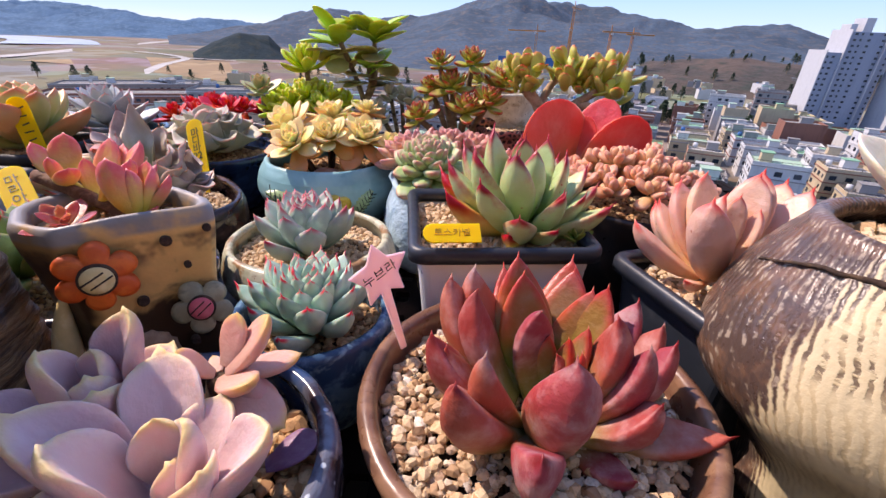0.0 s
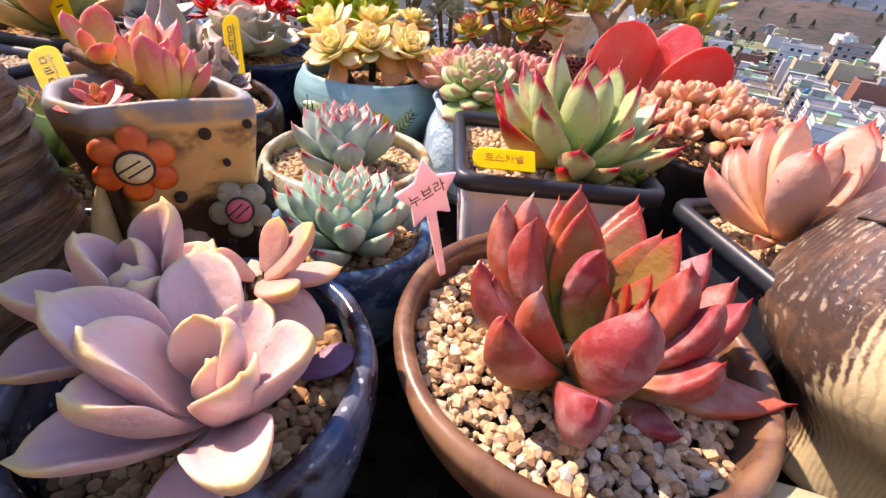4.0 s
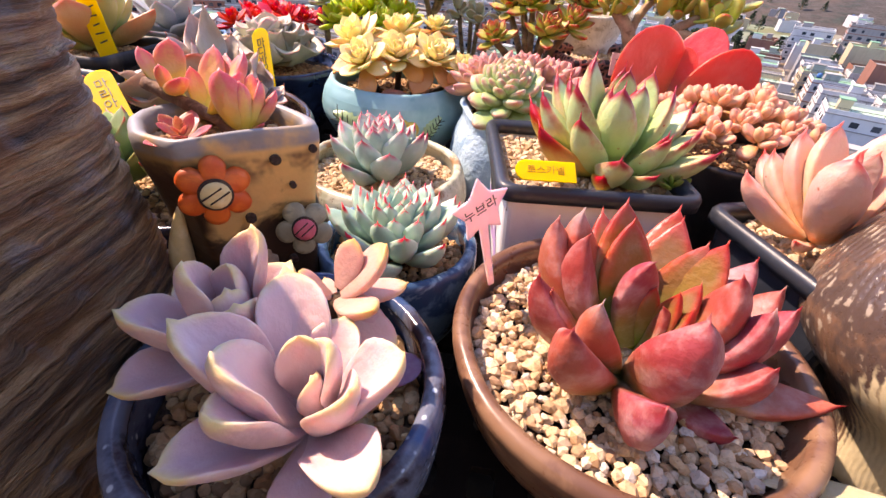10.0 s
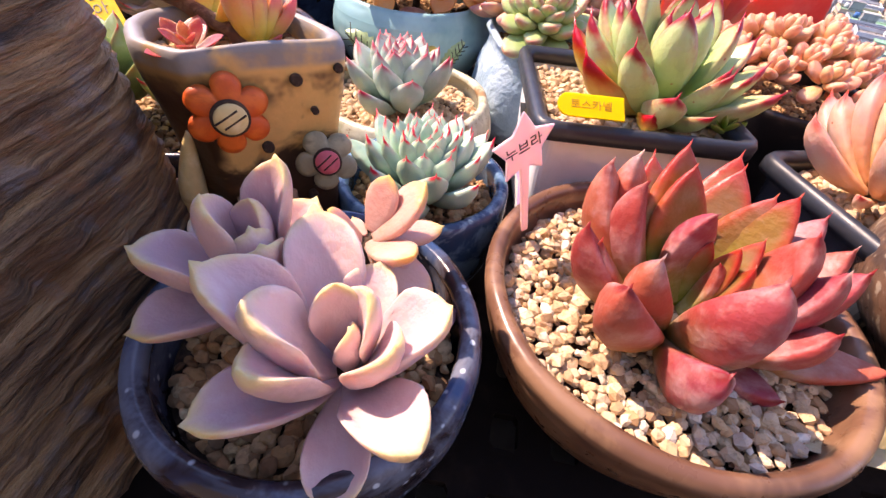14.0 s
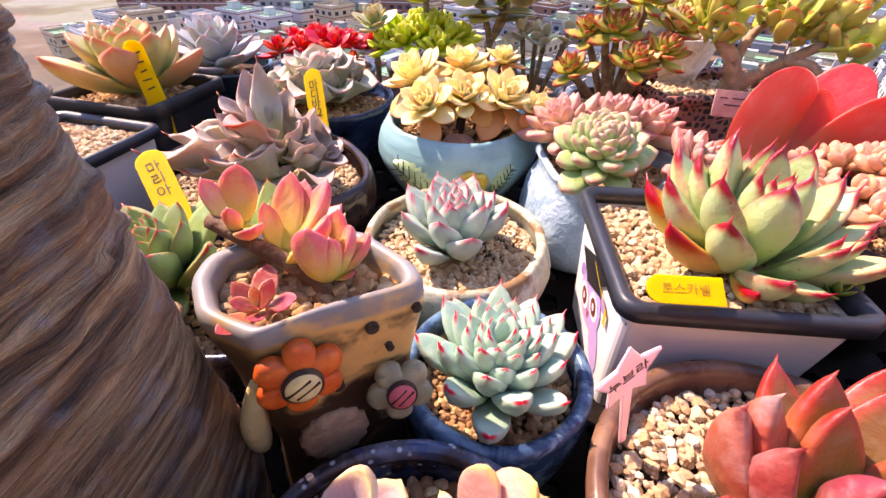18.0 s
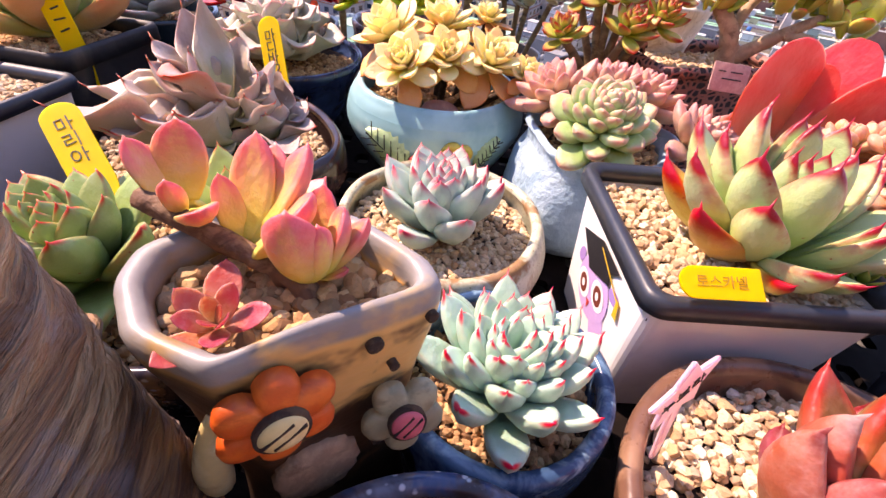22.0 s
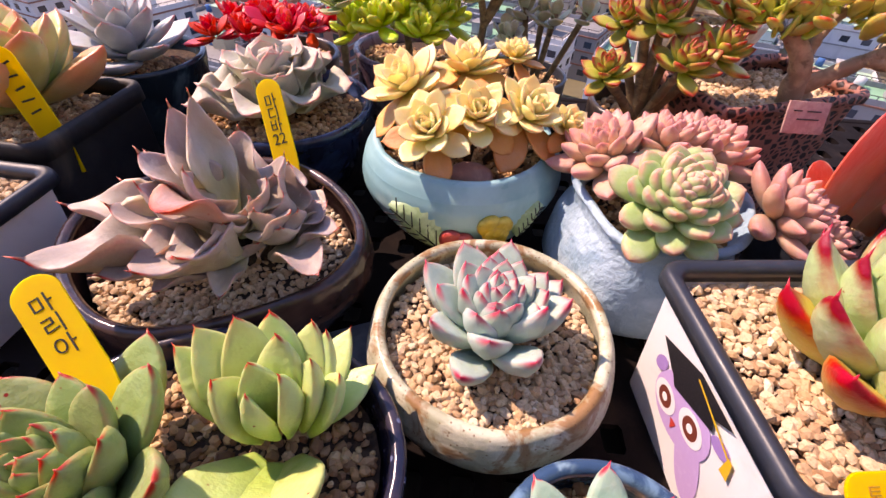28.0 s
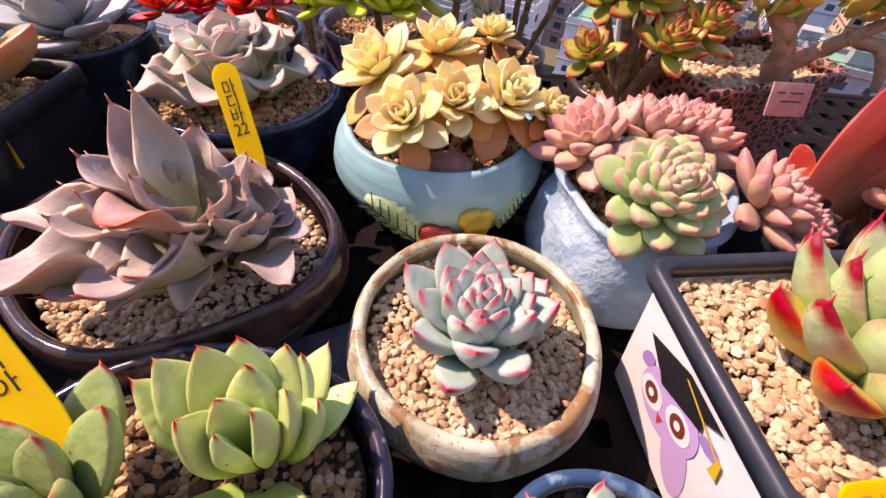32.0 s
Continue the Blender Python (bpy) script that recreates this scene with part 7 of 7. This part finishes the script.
WALLS = [wall_mat("town_wall_white", "c2c2c0", "98989a"), wall_mat("town_wall_cream", "bca98a", "988a70"), wall_mat("town_wall_grey", "908e8c", "6c6c6e"), wall_mat("town_wall_brick", "8c6050", "6c463a")]
ROOFS = [wall_mat("roof_green_paint", "78a888", "588468"), wall_mat("roof_grey", "84827e", "646260"), wall_mat("roof_pale", "a8a6a0", "868480"), wall_mat("roof_teal", "9cb8a0", "7c9c84")]
GLASS = Nodes("window_glass", 0.15, 0.0, 0.6)
GLASS.set("Base Color", GLASS.vary(GLASS.mix(0.0, "2a343e", "2a343e"), GLASS.rand(), 0.0, 0.5))
GLASS = GLASS.mat
RAILING = plastic("dark_railing", "3c3230", 0.5)
BLUESTEEL = wall_mat("blue_roof", "3a6a9c", "2c5480")


def window_mesh(w, h):
    bm = box_bm(w, 0.10, h, 0.0)
    me = bpy.data.meshes.new("window")
    bm.to_mesh(me)
    bm.free()
    me.materials.append(GLASS)
    return me


WIN = window_mesh(1.7, 1.3)
WIN_S = window_mesh(1.0, 1.1)


def house(x, y, w, d, floors, rot, wall, roof, rnd, near=True, green=None):
    """A flat-roofed town house: walls, parapet, roof floor, stair tower, water tank, window rows."""
    h = floors * 3.1 + 0.6
    root = empty("town_house", pose(x, y, GROUND, 0, 0, rot), label="flat-roofed %s town house of %d storeys with %s roof" % (("white", "cream", "grey", "brick-red")[wall], floors, ("a green", "a grey", "a pale", "a teal")[roof]), category="house", group="town houses")
    part("wall", box_bm(w, d, h, 0, pose(0, 0, h / 2)), WALLS[wall], root, smooth=False)
    part("roof", box_bm(w - 0.5, d - 0.5, 0.1, 0, pose(0, 0, h + 0.05)), ROOFS[roof], root, smooth=False)
    bm = bmesh.new()
    for sx, sy, cx, cy in ((w + 0.1, 0.25, 0, d / 2 - 0.08), (w + 0.1, 0.25, 0, -d / 2 + 0.08), (0.25, d - 0.4, w / 2 - 0.08, 0), (0.25, d - 0.4, -w / 2 + 0.08, 0)):
        bmesh.ops.create_cube(bm, size=1, matrix=pose(cx, cy, h + 0.45) @ Matrix.Diagonal((sx, sy, 0.95, 1)))
    part("parapet", bm, WALLS[wall], root, smooth=False)
    if near:
        for f in range(1, floors + 1):
            part("ledge", box_bm(w + 0.5, d + 0.5, 0.28, 0, pose(0, 0, f * 3.1 + 0.45)), (WALLS[3], WALLS[2], WALLS[0])[(floors + wall + roof) % 3], root, smooth=False)
        bm = bmesh.new()
        for sx, sy, cx, cy in ((w, 0.08, 0, d / 2), (w, 0.08, 0, -d / 2), (0.08, d, w / 2, 0), (0.08, d, -w / 2, 0)):
            bmesh.ops.create_cube(bm, size=1, matrix=pose(cx, cy, h + 1.45) @ Matrix.Diagonal((sx, sy, 0.10, 1)))
            for k in range(7):
                bmesh.ops.create_cube(bm, size=1, matrix=pose(cx + (k / 6 - 0.5) * sx * (sx > sy), cy + (k / 6 - 0.5) * sy * (sy > sx), h + 1.15) @ Matrix.Diagonal((0.08, 0.08, 0.7, 1)))
        part("roof_rail", bm, RAILING, root, "dark roof railing", smooth=False)
    if rnd.random() < 0.85:
        sw, sd_ = rnd.uniform(2.6, 4.4), rnd.uniform(2.6, 4.0)
        ox, oy = rnd.uniform(-0.28, 0.28) * w, rnd.uniform(-0.2, 0.28) * d
        st_ = part("stair_house", box_bm(sw, sd_, 2.5, 0, pose(ox, oy, h + 1.3)), WALLS[rnd.randrange(3)], root, smooth=False)
        part("stair_roof", box_bm(sw + 0.5, sd_ + 0.5, 0.2, 0, pose(ox, oy, h + 2.66)), ROOFS[rnd.randrange(4)], st_, smooth=False)
    if rnd.random() < 0.5:
        bm = bmesh.new()
        bmesh.ops.create_cone(bm, segments=12, radius1=0.8, radius2=0.75, depth=1.5, cap_ends=True, matrix=pose(-0.3 * w, 0.3 * d, h + 0.9))
        part("water_tank", bm, BLUESTEEL if rnd.random() < 0.5 else WALLS[0], root)
    if not near:
        return root
    for side in range(4):
        a = radians(rot + 90 * side)
        if x * math.sin(a) - y * math.cos(a) > 0:
            continue
        span = w if side % 2 == 0 else d
        n = max(int(span / 3.2), 1)
        for f in range(floors):
            for k in range(n):
                if rnd.random() < 0.12:
                    continue
                off = (k + 0.5) / n * span - span / 2
                o = new("window", WIN if rnd.random() < 0.75 else WIN_S)
                o.parent = root
                dist = (d if side % 2 == 0 else w) / 2
                o.matrix_basis = pose(0, 0, 0, 0, 0, 90 * side) @ Matrix.Translation((off, -dist - 0.02, f * 3.1 + 1.9))
    return root


rnd = random.Random(77)
placed = []
for i in range(-9, 15):
    for j in range(0, 19):
        gx, gy = i * 19.5 + rnd.uniform(-2.5, 2.5), 62 + j * 17.5 + rnd.uniform(-2.5, 2.5)
        a = radians(-24)
        x, y = gx * math.cos(a) - (gy - 62) * math.sin(a), 62 + gx * math.sin(a) + (gy - 62) * math.cos(a)
        az, dist = math.degrees(math.atan2(x, y)), math.hypot(x, y)
        if dist < 84 or dist > 330 or az < -52 or az > 62:
            continue
        if az < 8 and dist > 215 + 4 * (az + 52) * 0.2:
            continue
        if az > 38 and dist > 275:
            continue
        if rnd.random() < 0.08:
            continue
        floors = rnd.choice((2, 2, 3, 3, 3, 4)) if dist > 100 else 4
        w, d = rnd.uniform(9.5, 14.5), rnd.uniform(9, 12.5)
        wall = rnd.choice((0, 0, 0, 1, 1, 2, 2, 3))
        roof = rnd.choice((0, 0, 1, 1, 2, 3))
        house(x, y, w, d, floors, -24 + rnd.uniform(-4, 4), wall, roof, rnd, dist < 235)
        placed.append((x, y))


# Shaded fronts and sunlit ends are two painted tones of one wall.
TOWERSHADE = wall_mat("tower_wall_shaded", "8e98a6", "7e8896")
TOWERSUNLIT = wall_mat("tower_wall_sunlit", "b4b6b8", "a2a4a8")


def tower(x, y, w, d, floors, rot, label):
    """A slab block of flats with its sunlit end and shaded front put into the paint, window columns and a lift house.
    """
    h = floors * 2.95
    root = empty("apartment_tower", pose(x, y, GROUND - 2, 0, 0, rot), label=label, category="apartment block", group="apartment towers")
    steps = ((-w * 0.37, w * 0.26, h * 0.80), (w * 0.05, w * 0.58, h), (w * 0.42, w * 0.16, h * 0.92))
    for q, (cx, sw, sh) in enumerate(steps):
        b = part("wall", box_bm(sw, d * (1.0, 0.98, 0.94)[q], sh, 0, pose(cx, (0, 0.9, 1.8)[q] * 0.1, sh / 2)), TOWERSHADE, root, smooth=False)
        # Added slab that carries the sunlit tone of the left-facing side.
        part("sunlit_end", box_bm(0.5, d + 1.2, sh + 1.2, 0, pose(cx - sw / 2 - 0.15, -0.2 - 0.3 * q, sh / 2 + 0.6)), TOWERSUNLIT, root, "end slab painted white as the sunlit side", smooth=False)
    part("lift_house", box_bm(w * 0.14, d * 0.6, 7, 0, pose(w * 0.05, 0, h + 3.5)), TOWERSUNLIT, root, smooth=False)
    part("lift_house", box_bm(w * 0.10, d * 0.5, 4, 0, pose(-w * 0.16, 0, h + 1.9)), TOWERSUNLIT, root, smooth=False)
    for f in range(floors):
        for k, cf in enumerate((-0.46, -0.37, -0.15, -0.06, 0.07, 0.29, 0.45)):
            cx = cf * w
            top = h * (0.80 if cx < -w * 0.24 else (1.0 if cx < w * 0.34 else 0.92))
            if f * 2.95 + 2.6 > top:
                continue
            o = new("window", WIN_S)
            o.parent = root
            o.matrix_basis = pose(cx, -d / 2 - 0.04, f * 2.95 + 1.9) @ Matrix.Diagonal((1.5 if k % 3 else 1.0, 1, 1, 1))
        for s in (-1, 1):
            if f * 2.95 + 2.6 > h * 0.78:
                continue
            o = new("window", WIN_S)
            o.parent = root
            o.matrix_basis = pose(0, 0, 0, 0, 0, 90 * s) @ Matrix.Translation((0.8 * s, -w / 2 - 0.04, f * 2.95 + 1.9))
    return root


tower(222, 279, 32, 17, 18, -8, "tall slab apartment tower, lit ends painted white, shaded front grey, with window columns")
tower(262, 262, 42, 17, 18, -6, "tall slab apartment tower with painted lit and shaded sides, wider than its neighbour")
tower(310, 250, 40, 17, 18, -4, "tall apartment tower with painted lit and shaded sides at the edge of the town")
house(152, 262, 17, 12, 5, -28, 0, 2, rnd, True)
house(176, 262, 15, 12, 6, -28, 2, 1, rnd, True)
# long halls beyond the town on the field side
for x, y, w, d, fl, rot, wl in ((-150, 190, 60, 18, 4, 20, 3), (-95, 195, 46, 16, 5, 14, 2), (-48, 205, 40, 18, 4, 8, 3), (-190, 250, 70, 22, 3, 24, 2), (20, 260, 50, 20, 3, -6, 1), (-20, 300, 60, 18, 3, 0, 2)):
    house(x, y, w, d, fl, rot, wl, 1, rnd, True)


def tree_mesh(seed, h, spread, mat, trunk_mat):
    rn_ = random.Random(seed)
    vs, fs = [], []
    for k in range(260):
        z = rn_.random() ** 0.8
        r = spread * (1 - 0.75 * z) * math.sqrt(rn_.random())
        a = rn_.uniform(0, 6.283)
        c = Vector((r * math.cos(a), r * math.sin(a), h * (0.25 + 0.75 * z)))
        s = rn_.uniform(0.3, 0.75)
        i = len(vs)
        for q in range(4):
            vs.append(c + Vector((rn_.uniform(-s, s), rn_.uniform(-s, s), rn_.uniform(-s, s) * 0.7)))
        fs += [(i, i + 1, i + 2), (i, i + 2, i + 3), (i, i + 1, i + 3), (i + 1, i + 2, i + 3)]
    crown = bpy.data.meshes.new("crown")
    crown.from_pydata(vs, [], fs)
    crown.materials.append(mat)
    v2, f2 = tube([Vector((0, 0, h * f)) for f in (0, 0.3, 0.7, 0.95)], [0.3, 0.24, 0.14, 0.05], 7)
    tr = bpy.data.meshes.new("trunk")
    tr.from_pydata([tuple(v) for v in v2], [], f2)
    tr.materials.append(trunk_mat)
    return crown, tr


PINE = wall_mat("pine_needles", "2a3a26", "1e2c20")
crown, trunk = tree_mesh(4, 9.0, 3.2, PINE, STEM)
for k in range(34):
    x, y = 118 + rnd.uniform(-26, 26), 268 + rnd.uniform(-14, 14)
    t_ = empty("pine_tree", pose(x, y, GROUND, 0, 0, rnd.uniform(0, 360)), label="dark green pine tree among the town roofs", category="tree", group="pine grove")
    s = rnd.uniform(0.8, 1.3)
    for nm, me in (("crown", crown), ("trunk", trunk)):
        o = new(nm, me)
        o.parent = t_
        o.scale = (s, s, s)

# scattered houses and trees on the slopes and the plain
for k in range(95):
    if k < 62:
        az, dist = radians(rnd.uniform(4, 42)), rnd.uniform(330, 640)
    else:
        az, dist = radians(rnd.uniform(-50, 2)), rnd.uniform(215, 420)
    x, y = dist * math.sin(az), dist * math.cos(az)
    ob = house(x, y, rnd.uniform(8, 16) * (1 if k < 62 else 1.6), rnd.uniform(8, 12), rnd.choice((1, 1, 2, 2, 3)), rnd.uniform(-40, 20), rnd.choice((0, 0, 1, 2)), rnd.choice((0, 1, 2, 2)), rnd, False)
    if k < 62 and dist > 480:
        ob.location.z += 0.06 * (dist - 480)
for k in range(70):
    az, dist = radians(rnd.uniform(-45, 40)), rnd.uniform(230, 520)
    t_ = empty("pine_tree", pose(dist * math.sin(az), dist * math.cos(az), GROUND, 0, 0, rnd.uniform(0, 360)), label="dark green tree between far houses and fields", category="tree", group="valley trees")
    s = rnd.uniform(0.7, 1.4)
    for nm, me in (("crown", crown), ("trunk", trunk)):
        o = new(nm, me)
        o.parent = t_
        o.scale = (s, s, s)

for k in range(90):
    v = slope.data.vertices[rnd.randrange(len(slope.data.vertices))].co
    if v.z < GROUND + 3:
        continue
    t_ = empty("pine_tree", pose(v.x + rnd.uniform(-4, 4), v.y + rnd.uniform(-4, 4), v.z - 0.8, 0, 0, rnd.uniform(0, 360)), label="dark tree on the bare brown slope", category="tree", group="slope trees")
    s = rnd.uniform(0.7, 1.5)
    for nm, me in (("crown", crown), ("trunk", trunk)):
        o = new(nm, me)
        o.parent = t_
        o.scale = (s, s, s)

CRANE = plastic("crane_orange", "b8742c", 0.5, "8c6a4a", 0.3, 0.5)


def crane(x, y, h, jib, rot):
    """A tower crane: lattice mast as four posts with rungs, jib, counter-jib, cab."""
    root = empty("tower_crane", pose(x, y, GROUND + 10, 0, 0, rot), label="orange tower crane over a building site", category="crane", group="tower cranes")
    bm = bmesh.new()
    for sx in (-1, 1):
        for sy in (-1, 1):
            bmesh.ops.create_cube(bm, size=1, matrix=pose(sx, sy, h / 2) @ Matrix.Diagonal((0.4, 0.4, h, 1)))
    for k in range(int(h / 4)):
        bmesh.ops.create_cube(bm, size=1, matrix=pose(0, 0, k * 4 + 2) @ Matrix.Diagonal((2.2, 2.2, 0.35, 1)))
    part("mast", bm, CRANE, root, smooth=False)
    part("jib", box_bm(jib, 1.0, 1.2, 0, pose(jib / 2, 0, h + 0.6)), CRANE, root, smooth=False)
    part("counter_jib", box_bm(jib * 0.3, 1.2, 1.4, 0, pose(-jib * 0.15, 0, h + 0.6)), CRANE, root, smooth=False)
    part("cab", box_bm(2.2, 2.2, 2.4, 0.2, pose(1.5, 0, h - 1.2)), WALLS[0], root, smooth=False)
    part("apex", box_bm(0.8, 0.8, 7, 0, pose(0, 0, h + 4)), CRANE, root, smooth=False)


for x, y, h, jib, rot in ((84, 560, 40, 34, 170), (122, 556, 44, 30, 80), (128, 580, 66, 26, 60), (170, 560, 42, 36, 10), (194, 556, 40, 30, 20)):
    crane(x, y, h, jib, rot)
site = part("site_fence", box_bm(70, 1.0, 12, 0, pose(78, 580, GROUND + 16, 0, 0, -6)), BLUESTEEL, smooth=False)
tagged(site, "blue screen around a distant building site", "fence")
